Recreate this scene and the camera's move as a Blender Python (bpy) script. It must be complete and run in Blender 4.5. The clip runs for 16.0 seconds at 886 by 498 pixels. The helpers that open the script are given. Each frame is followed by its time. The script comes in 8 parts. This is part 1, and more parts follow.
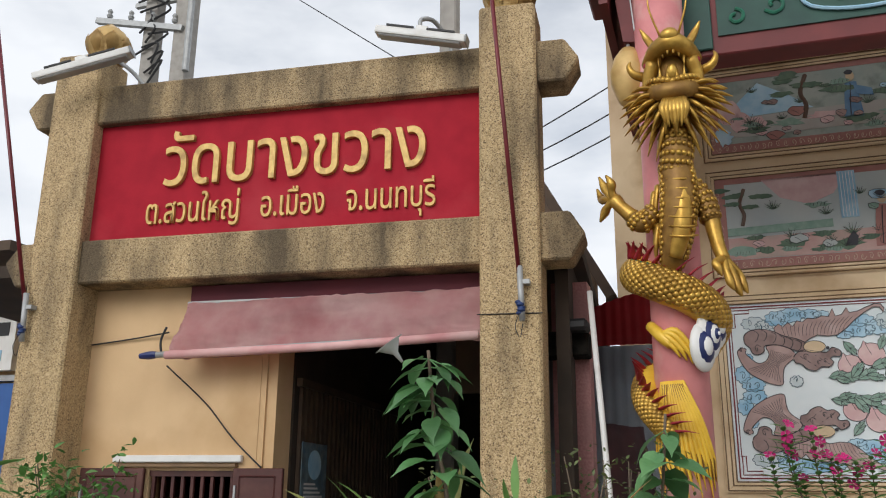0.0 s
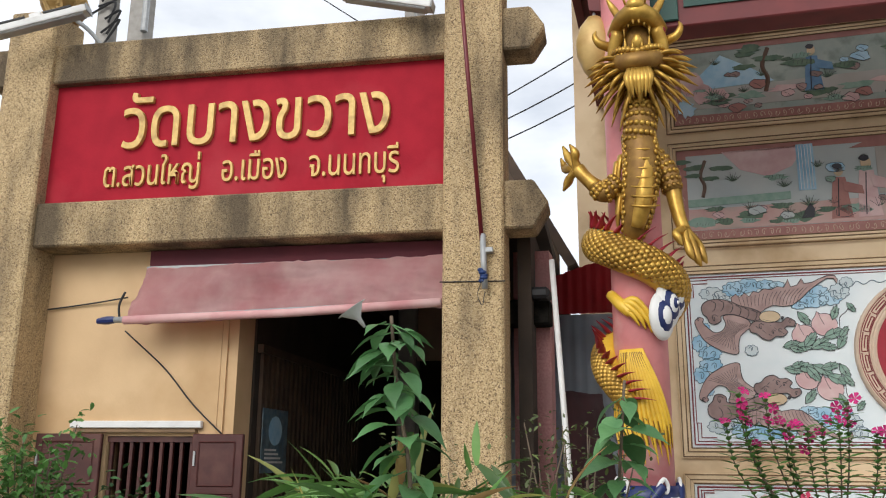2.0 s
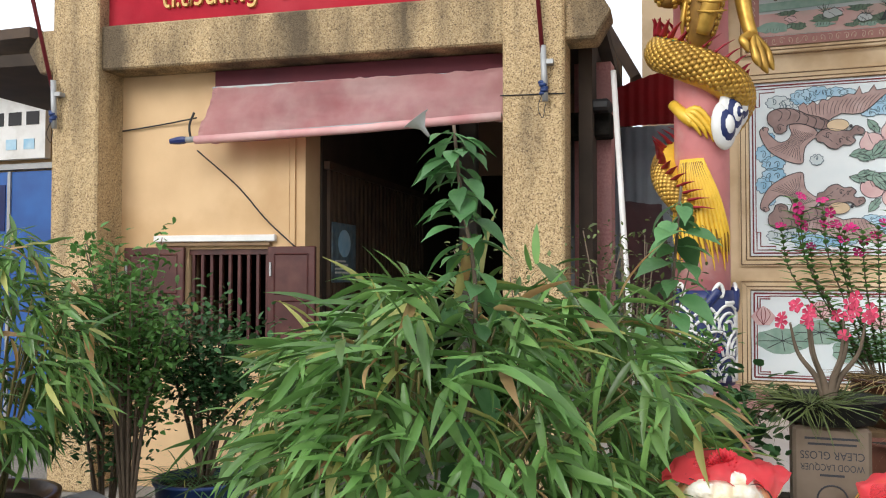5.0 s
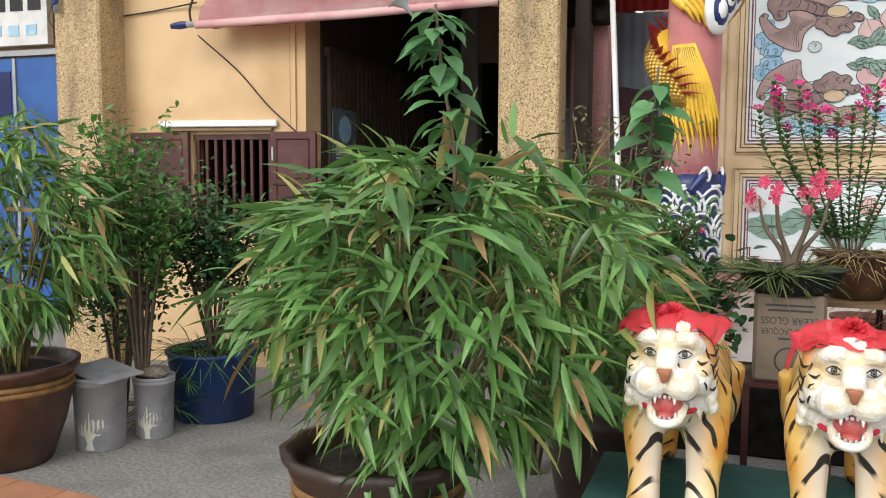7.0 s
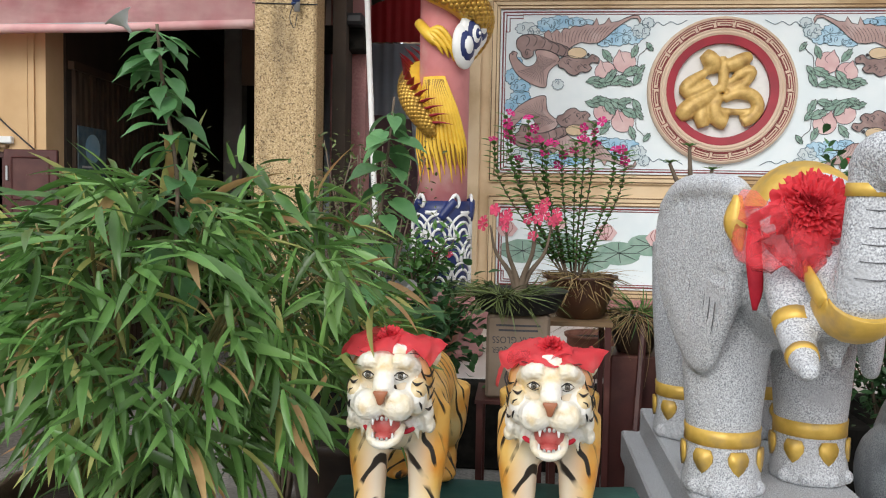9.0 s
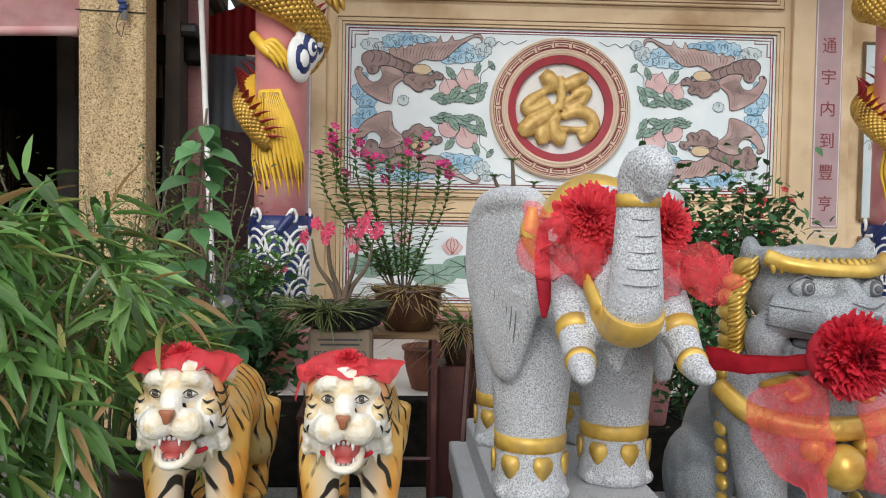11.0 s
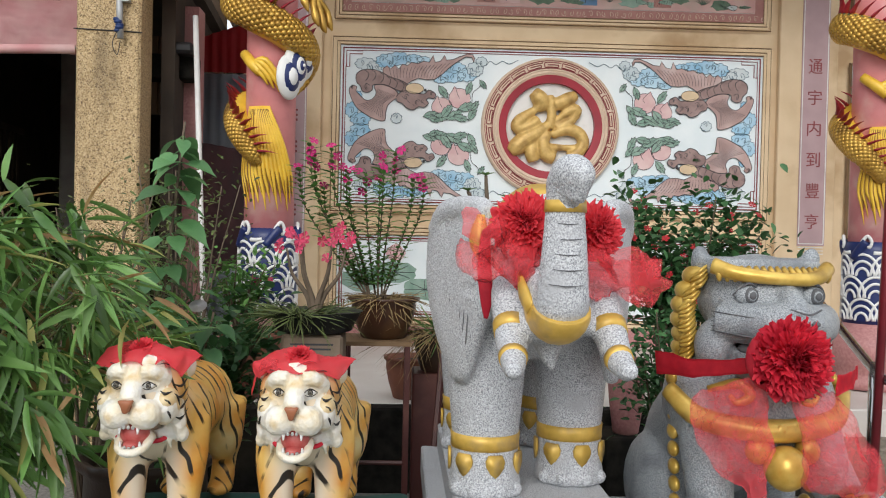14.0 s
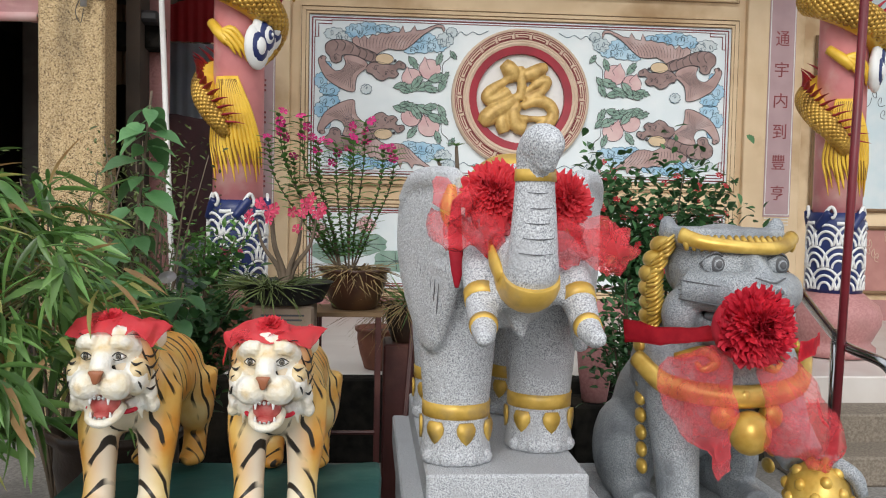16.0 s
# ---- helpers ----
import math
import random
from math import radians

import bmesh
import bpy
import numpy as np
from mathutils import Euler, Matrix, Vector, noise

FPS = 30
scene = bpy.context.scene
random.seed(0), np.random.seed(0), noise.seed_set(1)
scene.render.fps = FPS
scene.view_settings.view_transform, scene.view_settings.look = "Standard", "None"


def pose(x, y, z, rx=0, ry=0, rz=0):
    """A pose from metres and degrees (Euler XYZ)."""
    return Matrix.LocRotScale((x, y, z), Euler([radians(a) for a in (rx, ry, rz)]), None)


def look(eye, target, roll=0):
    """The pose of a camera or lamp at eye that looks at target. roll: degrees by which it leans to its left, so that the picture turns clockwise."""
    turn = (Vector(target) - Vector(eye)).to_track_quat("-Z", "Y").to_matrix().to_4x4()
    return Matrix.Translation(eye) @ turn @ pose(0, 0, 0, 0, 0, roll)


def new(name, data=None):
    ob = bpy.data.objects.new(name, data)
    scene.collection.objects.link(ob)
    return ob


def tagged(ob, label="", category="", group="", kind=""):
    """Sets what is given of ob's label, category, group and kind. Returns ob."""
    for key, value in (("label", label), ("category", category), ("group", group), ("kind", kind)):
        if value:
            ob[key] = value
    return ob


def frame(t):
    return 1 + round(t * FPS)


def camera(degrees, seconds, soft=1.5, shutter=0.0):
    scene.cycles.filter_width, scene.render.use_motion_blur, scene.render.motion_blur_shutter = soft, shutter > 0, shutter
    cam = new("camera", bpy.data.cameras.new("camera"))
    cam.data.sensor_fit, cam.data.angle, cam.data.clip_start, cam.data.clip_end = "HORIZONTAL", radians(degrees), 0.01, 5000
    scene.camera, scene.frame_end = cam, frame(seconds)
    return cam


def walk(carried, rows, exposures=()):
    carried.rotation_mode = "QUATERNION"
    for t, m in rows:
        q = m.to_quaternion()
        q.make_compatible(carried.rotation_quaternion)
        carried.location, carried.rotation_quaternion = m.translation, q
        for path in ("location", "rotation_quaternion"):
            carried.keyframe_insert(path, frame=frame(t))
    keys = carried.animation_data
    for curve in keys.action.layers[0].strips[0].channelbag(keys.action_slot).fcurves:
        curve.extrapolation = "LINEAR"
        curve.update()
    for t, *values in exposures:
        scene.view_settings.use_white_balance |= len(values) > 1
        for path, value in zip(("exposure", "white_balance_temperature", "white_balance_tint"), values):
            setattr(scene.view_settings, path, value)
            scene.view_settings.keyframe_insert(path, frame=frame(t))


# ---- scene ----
cam = camera(54.2, 16.0, soft=1.1)
PATH = [
    (0, (0.786, 0.217, 1.665), (0.206, 2.051, 2.212), 0.5),
    (0.5, (0.783, 0.212, 1.667), (0.213, 2.054, 2.2), 0.5),
    (1, (0.779, 0.208, 1.665), (0.228, 2.057, 2.195), 0.6),
    (1.5, (0.781, 0.213, 1.665), (0.265, 2.076, 2.177), 0.6),
    (2, (0.78, 0.225, 1.659), (0.278, 2.102, 2.137), 0.5),
    (2.5, (0.782, 0.221, 1.661), (0.264, 2.104, 2.095), 0.5),
    (3, (0.782, 0.213, 1.655), (0.235, 2.095, 2.057), 0.5),
    (3.5, (0.789, 0.193, 1.644), (0.217, 2.075, 2.004), 0.4),
    (4, (0.781, 0.191, 1.64), (0.178, 2.078, 1.915), 0.4),
    (4.5, (0.789, 0.191, 1.623), (0.161, 2.082, 1.793), 0.3),
    (4.7, (0.795, 0.169, 1.62), (0.156, 2.06, 1.745), 0.1),
    (6.8, (0.931, -0.04, 1.554), (0.236, 1.829, 1.392), 0.4),
    (7, (0.946, -0.041, 1.55), (0.283, 1.837, 1.369), 0.3),
    (7.5, (0.99, -0.043, 1.549), (0.427, 1.865, 1.347), 0.4),
    (8, (1.038, -0.055, 1.558), (0.601, 1.888, 1.379), 0.7),
    (8.5, (1.074, -0.028, 1.558), (0.803, 1.948, 1.414), 1.1),
    (9, (1.105, -0.025, 1.559), (0.93, 1.964, 1.439), 1.1),
    (9.5, (1.139, -0.043, 1.568), (1.048, 1.953, 1.479), 1.1),
    (10, (1.176, -0.037, 1.562), (1.191, 1.963, 1.492), 1.0),
    (10.2, (1.193, -0.031, 1.561), (1.254, 1.967, 1.49), 1.1),
    (12.3, (1.457, -0.009, 1.521), (1.604, 1.983, 1.43), 0.9),
    (12.5, (1.463, -0.03, 1.518), (1.599, 1.962, 1.425), 1.1),
    (13, (1.466, -0.091, 1.518), (1.571, 1.904, 1.437), 1.3),
    (13.5, (1.467, -0.14, 1.518), (1.564, 1.857, 1.472), 1.2),
    (14, (1.468, -0.169, 1.514), (1.57, 1.828, 1.482), 1.3),
    (14.5, (1.463, -0.177, 1.511), (1.567, 1.82, 1.465), 1.2),
    (15, (1.461, -0.181, 1.506), (1.583, 1.815, 1.444), 1.2),
    (15.5, (1.462, -0.177, 1.504), (1.607, 1.816, 1.424), 1.3),
    (16, (1.467, -0.179, 1.506), (1.638, 1.812, 1.412), 1.2),
]
walk(cam, [(t, look(eye, target, roll)) for t, eye, target, roll in PATH],
     [(0.0, -0.24), (1.0, -0.08), (2.0, 0.00), (4.0, 0.19), (6.8, 0.38), (9.0, 0.16), (12.5, 0.04), (16.0, 0.03)])
# ---- world and light ----
world = bpy.data.worlds.new("sky")
scene.world = world
world.use_nodes = True
wn, wl = world.node_tree.nodes, world.node_tree.links
sky = wn.new("ShaderNodeTexSky")
sky.sky_type, sky.sun_disc = "NISHITA", False
sky.sun_elevation, sky.sun_rotation = radians(30), radians(165)
sky.air_density, sky.dust_density, sky.ozone_density = 1.0, 3.0, 1.0
sky_gain = wn.new("ShaderNodeVectorMath")
sky_gain.operation = "SCALE"
sky_gain.inputs["Scale"].default_value = 0.11
wl.new(sky.outputs[0], sky_gain.inputs[0])
cloud_co = wn.new("ShaderNodeTexCoord")
cloud_map = wn.new("ShaderNodeMapping")
cloud_map.inputs["Scale"].default_value = (1, 1, 2.4)
wl.new(cloud_co.outputs["Generated"], cloud_map.inputs[0])
cloud = wn.new("ShaderNodeTexNoise")
cloud.inputs["Scale"].default_value, cloud.inputs["Detail"].default_value, cloud.inputs["Roughness"].default_value = 2.6, 6, 0.55
wl.new(cloud_map.outputs[0], cloud.inputs["Vector"])
cloud_ramp = wn.new("ShaderNodeValToRGB")
cloud_ramp.color_ramp.elements[0].position, cloud_ramp.color_ramp.elements[0].color = 0.34, (0.55, 0.55, 0.55, 1)
cloud_ramp.color_ramp.elements[1].position, cloud_ramp.color_ramp.elements[1].color = 0.58, (1, 1, 1, 1)
wl.new(cloud.outputs["Fac"], cloud_ramp.inputs[0])
cloud_mix = wn.new("ShaderNodeMix")
cloud_mix.data_type = "RGBA"
wl.new(cloud_ramp.outputs[0], cloud_mix.inputs["Factor"])
wl.new(sky_gain.outputs[0], cloud_mix.inputs["A"])
cloud_mix.inputs["B"].default_value = (1.10, 1.14, 1.20, 1)
bg = wn["Background"]
wl.new(cloud_mix.outputs["Result"], bg.inputs["Color"])
bg.inputs["Strength"].default_value = 1.0
sun = new("sun", bpy.data.lights.new("sun", "SUN"))
sun.data.energy, sun.data.angle, sun.data.color = 1.7, radians(30), (1.0, 0.985, 0.96)
sun.matrix_world = look((-3, -11, 6.6), (0, 0, 0))

# ---- materials ----
def mat(name, col, rough=0.6, metal=0.0, col2=None, scale=8.0, detail=6.0, bump=0.0, bscale=60.0, spec=0.5, stain=None, stain_scale=1.5,
        vary=0.0, trans=0.0, lo=0.35, hi=0.65):
    """A painted or natural surface: two tones in noise, larger stains, fine relief, and piece-to-piece variation."""
    m = bpy.data.materials.new(name)
    m.use_nodes = True
    n, l = m.node_tree.nodes, m.node_tree.links
    b = n["Principled BSDF"]
    b.inputs["Roughness"].default_value, b.inputs["Metallic"].default_value = rough, metal
    b.inputs["Specular IOR Level"].default_value = spec
    co = n.new("ShaderNodeTexCoord")
    def noise_node(s, d=detail):
        t = n.new("ShaderNodeTexNoise")
        t.inputs["Scale"].default_value, t.inputs["Detail"].default_value = s, d
        l.new(co.outputs["Object"], t.inputs["Vector"])
        return t
    def ramp(src, a, c):
        r = n.new("ShaderNodeMapRange")
        r.inputs["From Min"].default_value, r.inputs["From Max"].default_value = a, c
        l.new(src, r.inputs["Value"])
        return r.outputs[0]
    def mix(fac, a, c):
        x = n.new("ShaderNodeMix")
        x.data_type = "RGBA"
        l.new(fac, x.inputs["Factor"])
        for s, v in (("A", a), ("B", c)):
            if isinstance(v, tuple):
                x.inputs[s].default_value = (*v, 1)
            else:
                l.new(v, x.inputs[s])
        return x.outputs["Result"]
    if col2 is None:
        col2 = tuple(v * 0.82 for v in col)
    out = mix(ramp(noise_node(scale).outputs["Fac"], lo, hi), col, col2)
    if stain:
        out = mix(ramp(noise_node(stain_scale).outputs["Fac"], 0.52, 0.72), out, stain)
    if vary:
        info = n.new("ShaderNodeObjectInfo")
        geo = n.new("ShaderNodeNewGeometry")
        add = n.new("ShaderNodeMath")
        add.operation = "ADD"
        l.new(info.outputs["Random"], add.inputs[0])
        l.new(geo.outputs["Random Per Island"], add.inputs[1])
        frac = n.new("ShaderNodeMath")
        frac.operation = "FRACT"
        l.new(add.outputs[0], frac.inputs[0])
        hsv = n.new("ShaderNodeHueSaturation")
        val = n.new("ShaderNodeMapRange")
        val.inputs["To Min"].default_value, val.inputs["To Max"].default_value = 1 - vary, 1 + vary
        l.new(frac.outputs[0], val.inputs["Value"])
        l.new(val.outputs[0], hsv.inputs["Value"])
        l.new(out, hsv.inputs["Color"])
        out = hsv.outputs[0]
    l.new(out, b.inputs["Base Color"])
    if bump:
        bp = n.new("ShaderNodeBump")
        bp.inputs["Strength"].default_value, bp.inputs["Distance"].default_value = bump, 0.01
        l.new(noise_node(bscale, 4).outputs["Fac"], bp.inputs["Height"])
        l.new(bp.outputs[0], b.inputs["Normal"])
    if trans:
        tr = n.new("ShaderNodeBsdfTranslucent")
        l.new(out, tr.inputs["Color"])
        ms = n.new("ShaderNodeMixShader")
        ms.inputs[0].default_value = trans
        l.new(b.outputs[0], ms.inputs[1])
        l.new(tr.outputs[0], ms.inputs[2])
        l.new(ms.outputs[0], n["Material Output"].inputs["Surface"])
    return m


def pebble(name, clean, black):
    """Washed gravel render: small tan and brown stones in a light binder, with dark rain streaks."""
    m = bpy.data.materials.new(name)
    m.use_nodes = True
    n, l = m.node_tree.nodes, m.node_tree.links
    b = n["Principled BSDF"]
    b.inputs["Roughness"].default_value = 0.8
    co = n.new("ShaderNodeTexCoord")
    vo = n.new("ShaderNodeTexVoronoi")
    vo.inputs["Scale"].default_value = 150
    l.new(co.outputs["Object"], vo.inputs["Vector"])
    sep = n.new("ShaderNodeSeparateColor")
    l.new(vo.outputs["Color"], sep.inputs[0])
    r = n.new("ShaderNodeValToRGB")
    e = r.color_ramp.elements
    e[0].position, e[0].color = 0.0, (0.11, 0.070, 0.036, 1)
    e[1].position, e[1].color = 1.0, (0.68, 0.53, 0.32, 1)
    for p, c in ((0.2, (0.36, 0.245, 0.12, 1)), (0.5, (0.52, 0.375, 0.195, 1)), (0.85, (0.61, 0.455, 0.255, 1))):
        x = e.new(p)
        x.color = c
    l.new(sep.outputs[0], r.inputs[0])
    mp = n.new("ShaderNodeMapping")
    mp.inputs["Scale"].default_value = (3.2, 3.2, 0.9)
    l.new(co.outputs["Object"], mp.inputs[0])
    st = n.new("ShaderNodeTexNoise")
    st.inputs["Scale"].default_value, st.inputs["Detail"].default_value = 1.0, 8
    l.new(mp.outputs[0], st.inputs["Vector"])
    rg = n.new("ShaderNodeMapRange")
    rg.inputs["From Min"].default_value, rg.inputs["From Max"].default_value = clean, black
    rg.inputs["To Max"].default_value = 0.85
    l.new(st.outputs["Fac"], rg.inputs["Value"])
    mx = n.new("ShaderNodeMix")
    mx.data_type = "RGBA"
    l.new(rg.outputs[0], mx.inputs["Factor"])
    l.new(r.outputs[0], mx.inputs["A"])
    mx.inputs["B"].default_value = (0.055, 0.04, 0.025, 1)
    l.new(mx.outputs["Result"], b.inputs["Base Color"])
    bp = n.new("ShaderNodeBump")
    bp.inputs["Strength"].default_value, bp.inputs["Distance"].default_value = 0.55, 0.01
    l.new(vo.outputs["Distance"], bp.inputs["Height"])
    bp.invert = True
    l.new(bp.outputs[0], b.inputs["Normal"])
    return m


M = {}
M["pebble"] = pebble("washed_gravel", 0.50, 0.74)
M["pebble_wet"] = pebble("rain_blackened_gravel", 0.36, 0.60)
M["sign_red"] = mat("sign_red", (0.40, 0.018, 0.034), 0.7, col2=(0.33, 0.014, 0.028), scale=5, stain=(0.43, 0.04, 0.055), bump=0.1, spec=0.12)
M["gold_letter"] = mat("gold_paint_matte", (0.66, 0.45, 0.15), 0.5, 0.2, col2=(0.52, 0.33, 0.10), scale=20, stain=(0.34, 0.20, 0.06), stain_scale=9)
M["gold"] = mat("gold_paint", (0.60, 0.37, 0.075), 0.38, 0.6, col2=(0.42, 0.235, 0.04), scale=14, stain=(0.24, 0.13, 0.025), stain_scale=4, bump=0.12, bscale=40)
M["yellow"] = mat("yellow_enamel", (0.78, 0.50, 0.05), 0.4, 0.05, col2=(0.62, 0.36, 0.03), scale=9)
M["cream_wall"] = mat("cream_wall_paint", (0.68, 0.47, 0.26), 0.75, col2=(0.62, 0.42, 0.23), scale=3, stain=(0.52, 0.33, 0.16), stain_scale=1.2, bump=0.08)
M["temple_wall"] = mat("tan_wall_paint", (0.72, 0.56, 0.36), 0.7, col2=(0.66, 0.50, 0.31), scale=4, stain=(0.44, 0.29, 0.15), stain_scale=1.7, bump=0.08)
M["panel"] = mat("pale_mural_ground", (0.76, 0.82, 0.83), 0.5, col2=(0.69, 0.77, 0.79), scale=4)
M["terrace"] = mat("terrace_tile", (0.62, 0.58, 0.54), 0.35, col2=(0.55, 0.50, 0.46), scale=3)
# near-black speckled render with slightly lighter brown blotches
M["dark_stone"] = mat("near_black_render", (0.022, 0.020, 0.017), 0.95, col2=(0.009, 0.009, 0.008), scale=14, stain=(0.05, 0.042, 0.03), bump=0.7, bscale=35, spec=0.08)
M["step_stone"] = mat("gravel_step", (0.26, 0.22, 0.17), 0.85, col2=(0.16, 0.13, 0.10), scale=70, detail=2, stain=(0.12, 0.10, 0.08), bump=0.4, bscale=120)
M["concrete"] = mat("grey_concrete", (0.29, 0.275, 0.25), 0.9, col2=(0.17, 0.16, 0.146), scale=45, detail=8, stain=(0.12, 0.112, 0.10), stain_scale=1.6, bump=0.4, bscale=90)
M["terracotta"] = mat("terracotta_paving", (0.42, 0.19, 0.10), 0.8, col2=(0.34, 0.15, 0.08), scale=8, bump=0.2, vary=0.12)
M["pot_brown"] = mat("glazed_brown_clay", (0.075, 0.032, 0.018), 0.3, col2=(0.04, 0.018, 0.011), scale=5, stain=(0.12, 0.06, 0.025), stain_scale=5, bump=0.1, bscale=25)
M["pot_dark"] = mat("dark_clay", (0.045, 0.026, 0.018), 0.42, col2=(0.025, 0.016, 0.012), scale=9, stain=(0.085, 0.045, 0.025), bump=0.15)
M["pot_clay"] = mat("worn_terracotta", (0.21, 0.075, 0.04), 0.65, col2=(0.14, 0.05, 0.03), scale=8, stain=(0.10, 0.05, 0.035), stain_scale=5, bump=0.15)
M["ochre"] = mat("ochre_glaze", (0.28, 0.15, 0.045), 0.4, col2=(0.16, 0.08, 0.03), scale=20)
M["blue_pot"] = mat("blue_plastic", (0.012, 0.04, 0.15), 0.45, col2=(0.010, 0.03, 0.11), scale=4, stain=(0.03, 0.05, 0.11), stain_scale=3)
M["soil"] = mat("potting_soil", (0.035, 0.024, 0.016), 0.95, col2=(0.018, 0.012, 0.008), scale=30, bump=0.8, bscale=50)
M["granite"] = mat("grey_granite", (0.66, 0.68, 0.70), 0.7, col2=(0.20, 0.21, 0.235), scale=230, detail=5, stain=(0.44, 0.45, 0.47), stain_scale=7, bump=0.6, bscale=90, lo=0.40, hi=0.66)
M["granite_dark"] = mat("dark_granite", (0.44, 0.47, 0.49), 0.42, col2=(0.12, 0.135, 0.15), scale=230, detail=5, stain=(0.16, 0.175, 0.19), stain_scale=6, bump=0.5, bscale=90, lo=0.38, hi=0.66)
M["bud_gold"] = mat("weathered_gold", (0.64, 0.44, 0.17), 0.45, 0.2, col2=(0.48, 0.30, 0.10), scale=8)
M["maroon"] = mat("maroon_wood", (0.075, 0.018, 0.015), 0.5, col2=(0.05, 0.012, 0.010), scale=5, stain=(0.11, 0.04, 0.03), stain_scale=4, bump=0.1)
M["slat_dark"] = mat("dark_slats", (0.09, 0.055, 0.03), 0.7, col2=(0.05, 0.03, 0.02), scale=5)
# indoor shade is put into this wall colour
M["inside_shade"] = mat("shaded_inside_wall", (0.05, 0.035, 0.025), 0.9, col2=(0.03, 0.022, 0.016), scale=3)
M["awning"] = mat("faded_pink_canvas", (0.58, 0.27, 0.27), 0.8, col2=(0.70, 0.46, 0.44), scale=2.6, stain=(0.42, 0.10, 0.12), stain_scale=1.1, bump=0.25, bscale=9)
# dark maroon that stands for the shadow above the awning
M["awning_shade"] = mat("shaded_canvas", (0.14, 0.025, 0.035), 0.8, col2=(0.10, 0.02, 0.03), scale=2)
M["red_pole"] = mat("red_painted_pole", (0.17, 0.012, 0.02), 0.4, col2=(0.12, 0.010, 0.016), scale=6)
M["pink"] = mat("pink_column_paint", (0.66, 0.25, 0.25), 0.5, col2=(0.56, 0.20, 0.21), scale=6, stain=(0.68, 0.42, 0.38), stain_scale=4)
M["pink_base"] = mat("pink_terrazzo", (0.46, 0.22, 0.21), 0.55, col2=(0.37, 0.16, 0.155), scale=60, detail=2, stain=(0.32, 0.16, 0.15), stain_scale=3)
M["navy"] = mat("navy_enamel", (0.012, 0.025, 0.12), 0.4, col2=(0.008, 0.018, 0.085), scale=6)
M["white"] = mat("white_paint", (0.76, 0.76, 0.74), 0.5, col2=(0.70, 0.70, 0.68), scale=6, stain=(0.60, 0.59, 0.56), stain_scale=5)
M["crimson"] = mat("crimson_paint", (0.34, 0.014, 0.03), 0.5, col2=(0.26, 0.012, 0.025), scale=6)
M["green_trim"] = mat("green_paint", (0.02, 0.17, 0.10), 0.5, col2=(0.014, 0.12, 0.075), scale=6)
M["grey_sheet"] = mat("grey_corrugated_sheet", (0.36, 0.39, 0.42), 0.5, 0.1, col2=(0.30, 0.33, 0.36), scale=3)
M["red_sheet"] = mat("red_corrugated_sheet", (0.46, 0.03, 0.04), 0.5, col2=(0.38, 0.025, 0.032), scale=3)
M["brown_sheet"] = mat("brown_corrugated_sheet", (0.20, 0.13, 0.08), 0.6, col2=(0.15, 0.10, 0.065), scale=3)
M["steel"] = mat("stainless_steel", (0.55, 0.55, 0.55), 0.18, 1.0, col2=(0.48, 0.48, 0.48), scale=12)
M["galv"] = mat("galvanised_grey", (0.42, 0.43, 0.43), 0.5, 0.3, col2=(0.34, 0.35, 0.35), scale=9)
M["cable"] = mat("black_cable", (0.018, 0.018, 0.02), 0.6)
M["concrete_pole"] = mat("pale_concrete_pole", (0.38, 0.36, 0.33), 0.85, col2=(0.30, 0.285, 0.26), scale=6, bump=0.2)
M["tarp"] = mat("green_tarpaulin", (0.010, 0.085, 0.075), 0.6, col2=(0.010, 0.075, 0.07), scale=5, stain=(0.045, 0.14, 0.12), stain_scale=6, bump=0.5, bscale=10)
M["tulle"] = mat("red_tulle", (0.88, 0.09, 0.11), 0.7, col2=(0.78, 0.05, 0.075), scale=14, trans=0.4, bump=0.3, bscale=60)
M["rosette"] = mat("crimson_ribbon", (0.80, 0.035, 0.065), 0.6, col2=(0.62, 0.018, 0.045), scale=20, trans=0.3, vary=0.15)

# ---- mesh helpers ----
def part(name, bm, material, parent=None, label="", smooth=False, recalc=True):
    if recalc:
        bmesh.ops.recalc_face_normals(bm, faces=bm.faces[:])
    me = bpy.data.meshes.new(name)
    bm.to_mesh(me)
    bm.free()
    if smooth:
        for p in me.polygons:
            p.use_smooth = True
    me.materials.append(M[material] if isinstance(material, str) else material)
    ob = new(name, me)
    if parent is not None:
        ob.parent = parent
    return tagged(ob, label)


def shared(name, me, parent, m=Matrix()):
    ob = new(name, me)
    ob.parent = parent
    ob.matrix_basis = m
    return ob


def thing(name, x, y, z, label, category, group="", kind="", rz=0):
    ob = new(name)
    ob.empty_display_size = 0.1
    ob.matrix_basis = pose(x, y, z, 0, 0, rz)
    return tagged(ob, label, category, group, kind)


def box(x0, x1, y0, y1, z0, z1, bevel=0.0, bm=None, seg=1):
    b = bmesh.new()
    bmesh.ops.create_cube(b, size=1, matrix=Matrix.Translation(((x0 + x1) / 2, (y0 + y1) / 2, (z0 + z1) / 2)) @ Matrix.Diagonal((x1 - x0, y1 - y0, z1 - z0, 1)))
    if bevel:
        bmesh.ops.bevel(b, geom=b.edges[:], offset=bevel, segments=seg, affect="EDGES", profile=0.6)
    return merge(bm, b)


def merge(bm, b, m=None):
    """Joins b into bm (or gives b back where there is no bm)."""
    if m is not None:
        bmesh.ops.transform(b, matrix=m, verts=b.verts[:])
    if bm is None:
        return b
    me = bpy.data.meshes.new("tmp")
    b.to_mesh(me)
    b.free()
    bm.from_mesh(me)
    bpy.data.meshes.remove(me)
    return bm


